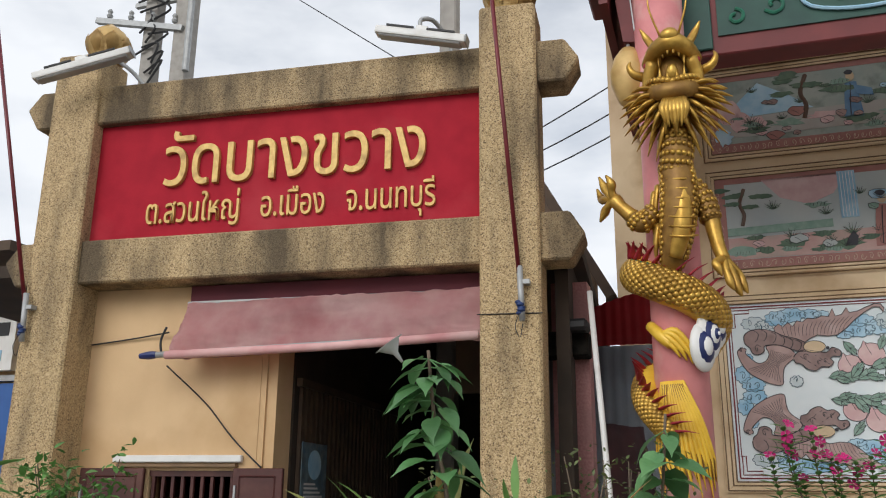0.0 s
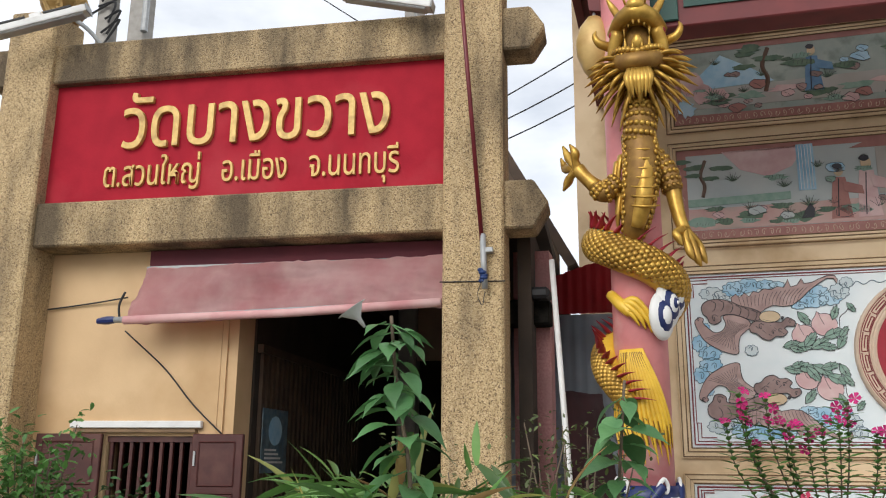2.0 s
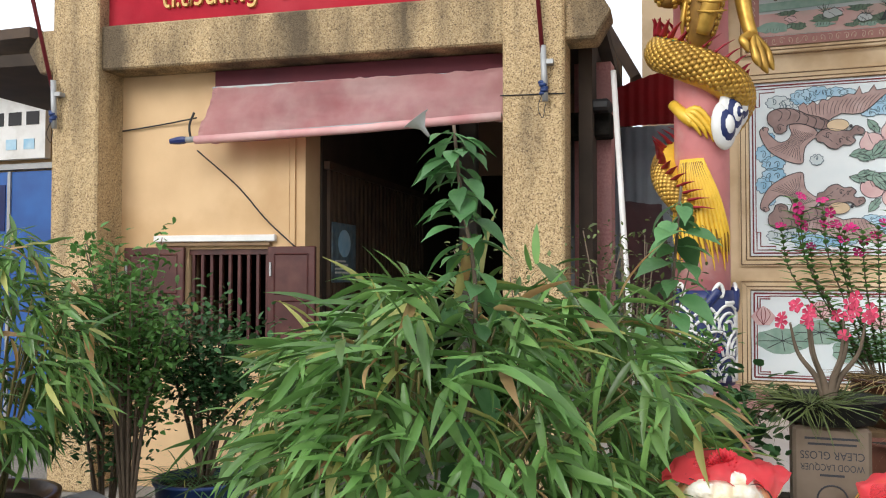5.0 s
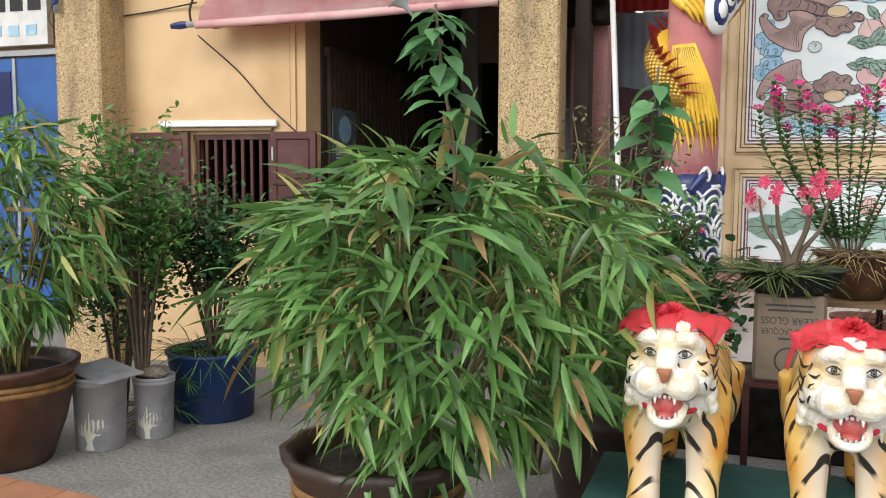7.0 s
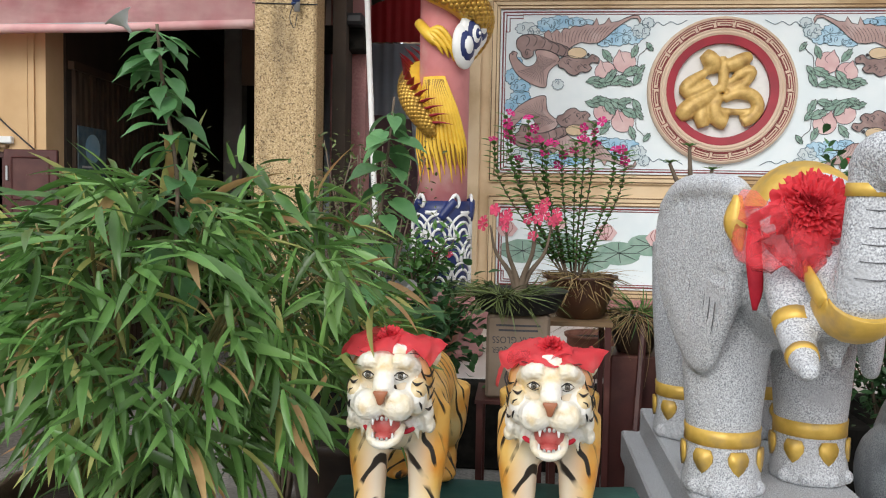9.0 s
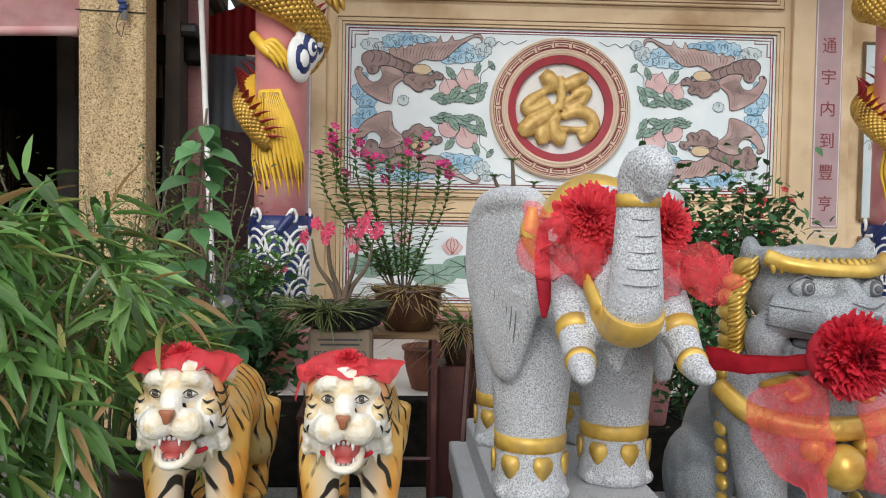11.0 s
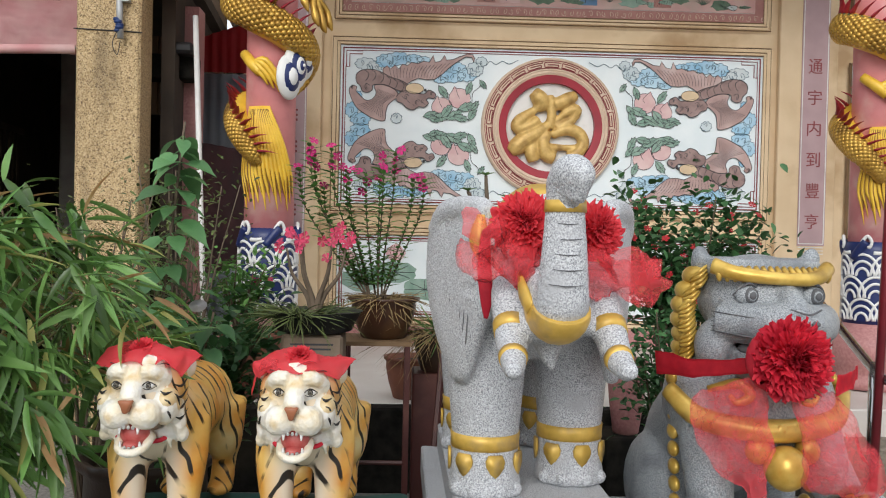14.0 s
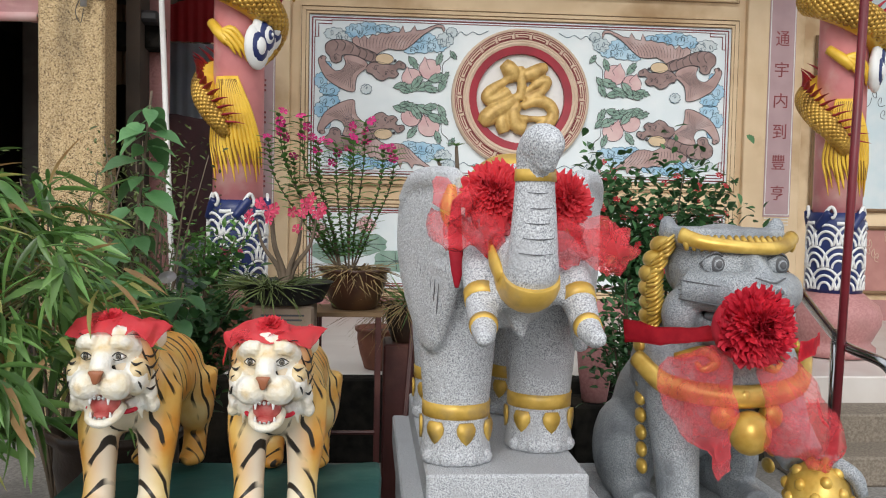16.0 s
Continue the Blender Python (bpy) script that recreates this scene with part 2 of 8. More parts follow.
def lathe(profile, n=24, bm=None, m=None, wave=None, caps=True):
    """A turned form from (radius, height) pairs. wave(angle, i) scales the radius."""
    b = bmesh.new()
    rings = []
    for i, (r, z) in enumerate(profile):
        ring = []
        for k in range(n):
            a = 2 * math.pi * k / n
            rr = r * (wave(a, i) if wave else 1)
            ring.append(b.verts.new((rr * math.cos(a), rr * math.sin(a), z)))
        rings.append(ring)
    for r0, r1 in zip(rings, rings[1:]):
        for k in range(n):
            b.faces.new((r0[k], r0[(k + 1) % n], r1[(k + 1) % n], r1[k]))
    if caps and profile[0][0] > 1e-4:
        b.faces.new(rings[0][::-1])
    if caps and profile[-1][0] > 1e-4:
        b.faces.new(rings[-1])
    return merge(bm, b, m)


def tube(pts, radii, n=10, bm=None, flat=1.0, up=Vector((0, 0, 1)), caps=True):
    """A round or flattened limb through the points; radii one number or one a point."""
    b = bmesh.new()
    pts = [Vector(p) for p in pts]
    if not isinstance(radii, (list, tuple)):
        radii = [radii] * len(pts)
    radii = [float(r) for r in radii]
    rings = []
    prev = None
    for i, p in enumerate(pts):
        d = (pts[min(i + 1, len(pts) - 1)] - pts[max(i - 1, 0)]).normalized()
        if prev is None:
            s = d.cross(up)
            if s.length < 1e-3:
                s = d.cross(Vector((1, 0, 0)))
        else:
            s = prev - d * prev.dot(d)
        s.normalize()
        prev = s
        u = s.cross(d)
        rings.append([b.verts.new(p + radii[i] * (math.cos(a) * s + flat * math.sin(a) * u)) for a in (2 * math.pi * k / n for k in range(n))])
    for r0, r1 in zip(rings, rings[1:]):
        for k in range(n):
            b.faces.new((r0[k], r0[(k + 1) % n], r1[(k + 1) % n], r1[k]))
    if caps:
        b.faces.new(rings[0][::-1])
        b.faces.new(rings[-1])
    return merge(bm, b)


def smooth_path(pts, k=6):
    """Catmull-Rom points through a few given ones (tuples of any length)."""
    pts = [np.array(p, float) for p in pts]
    pts = [2 * pts[0] - pts[1]] + pts + [2 * pts[-1] - pts[-2]]
    out = []
    for i in range(1, len(pts) - 2):
        a, b, c, d = pts[i - 1:i + 3]
        for j in range(k):
            t = j / k
            out.append(0.5 * (2 * b + (c - a) * t + (2 * a - 5 * b + 4 * c - d) * t * t + (3 * b - a - 3 * c + d) * t ** 3))
    out.append(pts[-2])
    return out


def limb(keys, n=12, k=6, bm=None, flat=1.0):
    """A smooth tapered limb through (x, y, z, radius) keys."""
    p = smooth_path(keys, k)
    return tube([q[:3] for q in p], [max(float(q[3]), 0.001) for q in p], n, bm, flat)


def ball(c, r, bm=None, u=16, v=10, rot=None):
    b = bmesh.new()
    r = (r, r, r) if not isinstance(r, (tuple, list)) else r
    m = Matrix.Translation(c) @ (rot.to_4x4() if rot else Matrix()) @ Matrix.Diagonal((*r, 1))
    bmesh.ops.create_uvsphere(b, u_segments=u, v_segments=v, radius=1, matrix=m)
    return merge(bm, b)


def prism(outline, y0, y1, bm=None, bevel=0.0):
    """A plate with the outline (x, z), from y0 (front) to y1."""
    b = bmesh.new()
    f = b.faces.new([b.verts.new((x, y0, z)) for x, z in outline])
    g = bmesh.ops.extrude_face_region(b, geom=[f])
    bmesh.ops.translate(b, vec=(0, y1 - y0, 0), verts=[v for v in g["geom"] if isinstance(v, bmesh.types.BMVert)])
    if bevel:
        bmesh.ops.bevel(b, geom=b.edges[:], offset=bevel, segments=1, affect="EDGES")
    return merge(bm, b)


def lettering(body, size, depth, bevel=0.0):
    """The mesh of a line of raised writing in the x-z plane, its baseline from the origin to +x, its face towards -y, with its width."""
    cu = bpy.data.curves.new("writing", "FONT")
    cu.body, cu.size, cu.extrude, cu.bevel_depth, cu.resolution_u = body, size, depth / 2, bevel, 4
    ob = bpy.data.objects.new("writing", cu)
    scene.collection.objects.link(ob)
    dg = bpy.context.evaluated_depsgraph_get()
    me = bpy.data.meshes.new_from_object(ob.evaluated_get(dg))
    bpy.data.objects.remove(ob)
    b = bmesh.new()
    b.from_mesh(me)
    bpy.data.meshes.remove(me)
    bmesh.ops.rotate(b, cent=(0, 0, 0), matrix=Euler((radians(90), 0, 0)).to_matrix(), verts=b.verts[:])
    xs = [v.co.x for v in b.verts] or [0, 1]
    zs = [v.co.z for v in b.verts] or [0, 1]
    return b, min(xs), max(xs), min(zs), max(zs)


def fit_lettering(body, x0, x1, z0, z1, y, depth, bevel=0.0):
    """A line of writing stretched to the given extent, standing proud of the plane y."""
    b, a0, a1, c0, c1 = lettering(body, 0.3, depth, bevel)
    sx, sz = (x1 - x0) / (a1 - a0), (z1 - z0) / (c1 - c0)
    for v in b.verts:
        v.co = Vector((x0 + (v.co.x - a0) * sx, y + v.co.y - depth / 2, z0 + (v.co.z - c0) * sz))
    return b

def askew(before, m):
    """Sets everything built since `before` at its angle to the yard."""
    for ob in set(bpy.data.objects) - before:
        if ob.parent is None:
            ob.matrix_basis = m @ ob.matrix_basis


# the gate with the house front, and the temple wall, stand at a slight angle to the yard
GATE = Matrix.Translation((-0.681, 5.76, 0)) @ pose(0, 0, 0, 0, 0, 4.36) @ Matrix.Diagonal((0.941, 1, 1.011, 1)) @ Matrix.Translation((0.685, -5.78, 0))
TEMPLE = pose(0, 0, 0.02, 0, 0, -1.146) @ Matrix.Translation((-0.17, -0.10, 0))

# ---- ground and terrace ----
g = bmesh.new()
bmesh.ops.create_grid(g, x_segments=2, y_segments=2, size=600, matrix=Matrix.Translation((0, 300, 0)))
tagged(part("ground", g, "concrete"), "worn grey concrete ground of the temple yard", "ground", kind="structure")
tagged(part("terrace", box(-0.1, 12, 5.0, 8.3, 0, 0.5, 0.01), "terrace"), "pale tiled terrace floor before the temple", "floor", kind="structure")
tagged(part("retaining_wall", box(-0.12, 3.9, 4.86, 5.0, 0, 0.5, 0.012), "dark_stone"), "dark retaining wall of the terrace", "wall", kind="structure")
for i in range(2):
    tagged(part("step", box(3.9, 12, 5.0 - 0.32 * (i + 1), 5.0 - 0.32 * i, 0, 0.5 - 0.165 * (i + 1), 0.012), "step_stone"), "washed gravel step up to the terrace", "step", "terrace steps", "structure")

# ---- gate ----
built = set(bpy.data.objects)
GY, PD = 5.65, 0.38
def post(name, x0, x1):
    return tagged(part(name, box(x0, x1, GY, GY + PD, 0, 5.04, 0.018), "pebble"), "square gate post of washed tan gravel, rain-stained", "gate post", "gate posts", "structure")
post("gate_post", -4.40, -3.97)
post("gate_post", -0.685, -0.25)
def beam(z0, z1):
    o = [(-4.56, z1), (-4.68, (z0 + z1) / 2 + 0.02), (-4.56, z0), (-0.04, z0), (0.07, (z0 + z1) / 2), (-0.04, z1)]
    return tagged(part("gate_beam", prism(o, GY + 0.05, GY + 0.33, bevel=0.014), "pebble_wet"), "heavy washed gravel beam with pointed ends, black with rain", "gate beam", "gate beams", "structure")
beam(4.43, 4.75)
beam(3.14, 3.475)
board = tagged(part("sign_board", box(-3.97, -0.685, GY + 0.13, GY + 0.25, 3.475, 4.43), "sign_red"), "crimson temple name board with raised gold letters", "sign")
part("lettering", fit_lettering("วัดบางขวาง", -3.33, -1.12, 3.88, 4.33, GY + 0.132, 0.035, 0.002), "gold_letter", board, "large raised gold letters", recalc=False)
part("lettering", fit_lettering("ต.สวนใหญ่   อ.เมือง   จ.นนทบุรี", -3.46, -1.04, 3.52, 3.83, GY + 0.132, 0.025, 0.0015), "gold_letter", board, "smaller raised gold letters", recalc=False)

# ---- house front behind the gate ----
WY = 5.97
hw = bmesh.new()
box(-4.42, -3.34, WY, WY + 0.15, 0, 3.3, bm=hw)
box(-3.34, -2.62, WY, WY + 0.15, 1.80, 3.3, bm=hw)
box(-3.34, -2.62, WY, WY + 0.15, 0, 1.08, bm=hw)
box(-2.62, -2.41, WY, WY + 0.15, 0, 3.3, bm=hw)
tagged(part("wall_house", hw, "cream_wall"), "cream painted wall with a barred window", "wall", kind="structure")
tagged(part("wall_return", box(-2.41, -2.33, WY + 0.02, 6.27, 0, 3.3), "cream_wall"), "cream wall returning into the passage", "wall", kind="structure")
# passage walls and ceiling carry the passage's shade in their dark colour
tagged(part("wall_passage", box(-2.40, -2.31, 6.27, 12, 0, 3.4), "inside_shade"), "covered passage wall, coloured dark for shade", "wall", kind="structure")
tagged(part("wall_passage_end", box(-2.4, 0.0, 12, 12.1, 0, 3.4), "inside_shade"), "covered passage end wall, coloured dark for shade", "wall", kind="structure")
tagged(part("wall_passage_side", box(-0.2, -0.1, 6.1, 12, 0, 3.4), "inside_shade"), "covered passage side wall, coloured dark for shade", "wall", kind="structure")
tagged(part("ceiling_passage", box(-6.2, 0.0, 6.0, 12.1, 3.3, 3.4), "inside_shade"), "boarded passage ceiling, coloured dark for shade", "ceiling", kind="structure")

# unseen wall, added to stop light leaking into the room behind the window
tagged(part("wall_house_side", box(-4.5, -4.42, WY, 8.5, 0, 3.3), "cream_wall"), "cream wall added to keep light out of the room", "wall", kind="structure")
askew(built, GATE)

# ---- temple wall ----
built = set(bpy.data.objects)
TY = 8.1
tagged(part("wall_temple", box(0.0, 12, TY, TY + 0.2, 0.44, 7.5), "temple_wall"), "tan painted temple wall with framed relief panels", "wall", kind="structure")
tagged(part("wall_temple_side", box(0.0, 0.2, TY + 0.2, 14, 0.44, 7.5), "temple_wall"), "tan side wall of the temple", "wall", kind="structure")
askew(built, TEMPLE)

# ---- sculpture helpers ----
def skin(bm, voxel=0.01, rounds=4):
    """One continuous carved skin over overlapping limbs and balls."""
    me = bpy.data.meshes.new("skin")
    bm.to_mesh(me)
    bm.free()
    ob = bpy.data.objects.new("skin", me)
    scene.collection.objects.link(ob)
    r = ob.modifiers.new("remesh", "REMESH")
    r.mode, r.voxel_size = "VOXEL", voxel
    s = ob.modifiers.new("smooth", "SMOOTH")
    s.factor, s.iterations = 0.5, rounds
    done = bpy.data.meshes.new_from_object(ob.evaluated_get(bpy.context.evaluated_depsgraph_get()))
    bpy.data.objects.remove(ob)
    b = bmesh.new()
    b.from_mesh(done)
    bpy.data.meshes.remove(done)
    return b


def sculpt(name, pieces, parent=None, label="", category=""):
    """One mesh out of (bmesh, material) pieces, each with its own paint."""
    bm = bmesh.new()
    mats, start = [], 0
    for b, material in pieces:
        bmesh.ops.recalc_face_normals(b, faces=b.faces[:])
        if material not in mats:
            mats.append(material)
        merge(bm, b)
        bm.faces.ensure_lookup_table()
        for f in bm.faces[start:]:
            f.material_index, f.smooth = mats.index(material), True
        start = len(bm.faces)
    me = bpy.data.meshes.new(name)
    bm.to_mesh(me)
    bm.free()
    for k in mats:
        me.materials.append(M[k])
    ob = new(name, me)
    if parent is not None:
        ob.parent = parent
    return tagged(ob, label, category)


def ruffle(c, r, depth, turns=5, folds=13, facing=(0, -1, 0), bm=None, seed=1):
    """A gathered ribbon rosette: rings of frilled cloth about c, facing outwards."""
    rnd = random.Random(seed)
    b = bmesh.new()
    n = folds * 6
    for t in range(turns):
        f = (t + 1) / turns
        ph = rnd.uniform(0, 6)
        inner, outer = r * max(f - 0.42, 0.02), r * (f + 0.05)
        off = Vector((rnd.uniform(-9, 9), rnd.uniform(-9, 9), t))
        rows = []
        for j in range(4):
            g = j / 3
            ring = []
            for k in range(n):
                a = 2 * math.pi * k / n
                w = math.sin(folds * a + ph) * g + 0.35 * math.sin(2.3 * folds * a + 2 * ph) * g
                rr = (inner + (outer - inner) * g) * (1 + 0.06 * w)
                q = Vector((rr * math.cos(a + 0.03 * w), rr * math.sin(a + 0.03 * w), depth * (1.1 - f * f) * (0.5 + 0.6 * g) + 0.09 * r * w))
                ring.append(b.verts.new(q + 0.17 * r * g * noise.noise_vector(q * (2.6 / r) + off) + 0.10 * r * g * noise.noise_vector(q * (8 / r) + off)))
            rows.append(ring)
        for r0, r1 in zip(rows, rows[1:]):
            for k in range(n):
                b.faces.new((r0[k], r0[(k + 1) % n], r1[(k + 1) % n], r1[k]))
    q = Vector(facing).to_track_quat("Z", "Y").to_matrix().to_4x4()
    return merge(bm, b, Matrix.Translation(c) @ q)


def cloth(grid, bm=None, wave=0.0, seed=2):
    """A draped sheet through a small grid of points, with creases."""
    rnd = random.Random(seed)
    rows = [smooth_path(row, 6) for row in grid]
    cols = [smooth_path([r[i] for r in rows], 6) for i in range(len(rows[0]))]
    b = bmesh.new()
    o = rnd.uniform(0, 50)
    vs = [[b.verts.new(Vector(p) + wave * noise.noise_vector(Vector((p[0] * 14 + o, p[1] * 14, p[2] * 9))) + 0.35 * wave * noise.noise_vector(Vector((p[0] * 38 + o, p[1] * 38, p[2] * 30)))) for p in c] for c in cols]
    for c0, c1 in zip(vs, vs[1:]):
        for i in range(len(c0) - 1):
            b.faces.new((c0[i], c0[i + 1], c1[i + 1], c1[i]))
    bm2 = bmesh.new() if bm is None else bm
    bmesh.ops.solidify(b, geom=b.faces[:], thickness=0.002)
    return merge(bm2, b)


def band(c, rx, ry, z0, z1, bm=None, n=28):
    return lathe([(1.0, z0), (1.0, z1)], n, bm, Matrix.Translation(c) @ Matrix.Diagonal((rx, ry, 1, 1)))


def fur_material():
    m = mat("tiger_paint", (0.66, 0.27, 0.035), 0.4, col2=(0.76, 0.50, 0.14), scale=7, stain=(0.80, 0.66, 0.34), stain_scale=5)
    n, l = m.node_tree.nodes, m.node_tree.links
    b = n["Principled BSDF"]
    base = b.inputs["Base Color"].links[0].from_socket
    co = n.new("ShaderNodeTexCoord")
    xyz = n.new("ShaderNodeSeparateXYZ")
    l.new(co.outputs["Object"], xyz.inputs[0])
    side = n.new("ShaderNodeMath")
    side.operation = "ABSOLUTE"
    l.new(xyz.outputs["X"], side.inputs[0])
    slant = n.new("ShaderNodeVectorMath")
    slant.operation = "DOT_PRODUCT"
    slant.inputs[1].default_value = (0.75, 0.80, 0.42)
    folded = n.new("ShaderNodeCombineXYZ")
    for axis, src in (("X", side.outputs[0]), ("Y", xyz.outputs["Y"]), ("Z", xyz.outputs["Z"])):
        l.new(src, folded.inputs[axis])
    l.new(folded.outputs[0], slant.inputs[0])
    mp = n.new("ShaderNodeCombineXYZ")
    l.new(slant.outputs["Value"], mp.inputs["Y"])
    l.new(xyz.outputs["Z"], mp.inputs["Z"])
    l.new(xyz.outputs["X"], mp.inputs["X"])
    wv = n.new("ShaderNodeTexWave")
    wv.bands_direction = "Y"
    wv.inputs["Scale"].default_value, wv.inputs["Distortion"].default_value = 6.6, 3.4
    wv.inputs["Detail"].default_value, wv.inputs["Detail Scale"].default_value = 1.5, 1.3
    l.new(mp.outputs[0], wv.inputs["Vector"])
    rg = n.new("ShaderNodeMapRange")
    rg.inputs["From Min"].default_value, rg.inputs["From Max"].default_value = 0.84, 0.91
    l.new(wv.outputs["Fac"], rg.inputs["Value"])
    mx = n.new("ShaderNodeMix")
    mx.data_type = "RGBA"
    gaps = n.new("ShaderNodeTexNoise")
    gaps.inputs["Scale"].default_value = 9
    l.new(co.outputs["Object"], gaps.inputs["Vector"])
    cut = n.new("ShaderNodeMapRange")
    cut.inputs["From Min"].default_value, cut.inputs["From Max"].default_value = 0.42, 0.50
    l.new(gaps.outputs["Fac"], cut.inputs["Value"])
    kept = n.new("ShaderNodeMath")
    kept.operation = "MULTIPLY"
    l.new(rg.outputs[0], kept.inputs[0])
    l.new(cut.outputs[0], kept.inputs[1])
    l.new(kept.outputs[0], mx.inputs["Factor"])
    near_mid = n.new("ShaderNodeMapRange")
    near_mid.inputs["From Min"].default_value, near_mid.inputs["From Max"].default_value = 0.115, 0.055
    l.new(side.outputs[0], near_mid.inputs["Value"])
    chest = n.new("ShaderNodeMapRange")
    chest.inputs["From Min"].default_value, chest.inputs["From Max"].default_value = -0.02, -0.12
    chest.inputs["To Max"].default_value = 0.75
    l.new(xyz.outputs["Y"], chest.inputs["Value"])
    both = n.new("ShaderNodeMath")
    both.operation = "MULTIPLY"
    l.new(near_mid.outputs[0], both.inputs[0])
    l.new(chest.outputs[0], both.inputs[1])
    pale = n.new("ShaderNodeMix")
    pale.data_type = "RGBA"
    l.new(both.outputs[0], pale.inputs["Factor"])
    l.new(base, pale.inputs["A"])
    pale.inputs["B"].default_value = (0.78, 0.73, 0.62, 1)
    l.new(pale.outputs["Result"], mx.inputs["A"])
    mx.inputs["B"].default_value = (0.02, 0.014, 0.01, 1)
    l.new(mx.outputs["Result"], b.inputs["Base Color"])
    return m


M["fur"] = fur_material()
M["fur_white"] = mat("cream_white_paint", (0.80, 0.79, 0.75), 0.45, col2=(0.78, 0.70, 0.52), scale=16, stain=(0.62, 0.42, 0.13), stain_scale=13, bump=0.7, bscale=60)
M["tiger_cheek"] = mat("ochre_face_paint", (0.66, 0.44, 0.16), 0.5, col2=(0.70, 0.60, 0.40), scale=14, stain=(0.74, 0.70, 0.6), stain_scale=10)
M["black"] = mat("black_paint", (0.015, 0.013, 0.012), 0.4)
M["nose"] = mat("brown_nose_paint", (0.36, 0.13, 0.06), 0.4)
M["mouth"] = mat("red_mouth_paint", (0.40, 0.04, 0.04), 0.35, col2=(0.52, 0.15, 0.13), scale=30)
M["eye_grey"] = mat("grey_iris", (0.22, 0.20, 0.16), 0.2)
M["gold_flat"] = mat("flat_gold_leaf", (0.72, 0.47, 0.10), 0.42, 0.25, col2=(0.60, 0.38, 0.07), scale=25, stain=(0.44, 0.30, 0.12), stain_scale=12)
M["gold_bright"] = mat("bright_gold_paint", (0.78, 0.54, 0.13), 0.32, 0.35, col2=(0.55, 0.33, 0.05), scale=16, stain=(0.36, 0.22, 0.05), stain_scale=6)
M["granite_groove"] = mat("dark_carved_groove", (0.12, 0.123, 0.13), 0.8)


def sheer(name, low, high):
    m = bpy.data.materials.new(name)
    m.use_nodes = True
    n, l = m.node_tree.nodes, m.node_tree.links
    b = n["Principled BSDF"]
    b.inputs["Base Color"].default_value, b.inputs["Roughness"].default_value = (0.86, 0.075, 0.095, 1), 0.7
    co = n.new("ShaderNodeTexCoord")
    ns = n.new("ShaderNodeTexNoise")
    ns.inputs["Scale"].default_value = 9
    l.new(co.outputs["Object"], ns.inputs["Vector"])
    rg = n.new("ShaderNodeMapRange")
    rg.inputs["To Min"].default_value, rg.inputs["To Max"].default_value = low, high
    l.new(ns.outputs["Fac"], rg.inputs["Value"])
    l.new(rg.outputs[0], b.inputs["Alpha"])
    return m


M["sheer"] = sheer("sheer_red_net", 0.28, 0.62)
M["net"] = sheer("doubled_red_net", 0.66, 0.98)


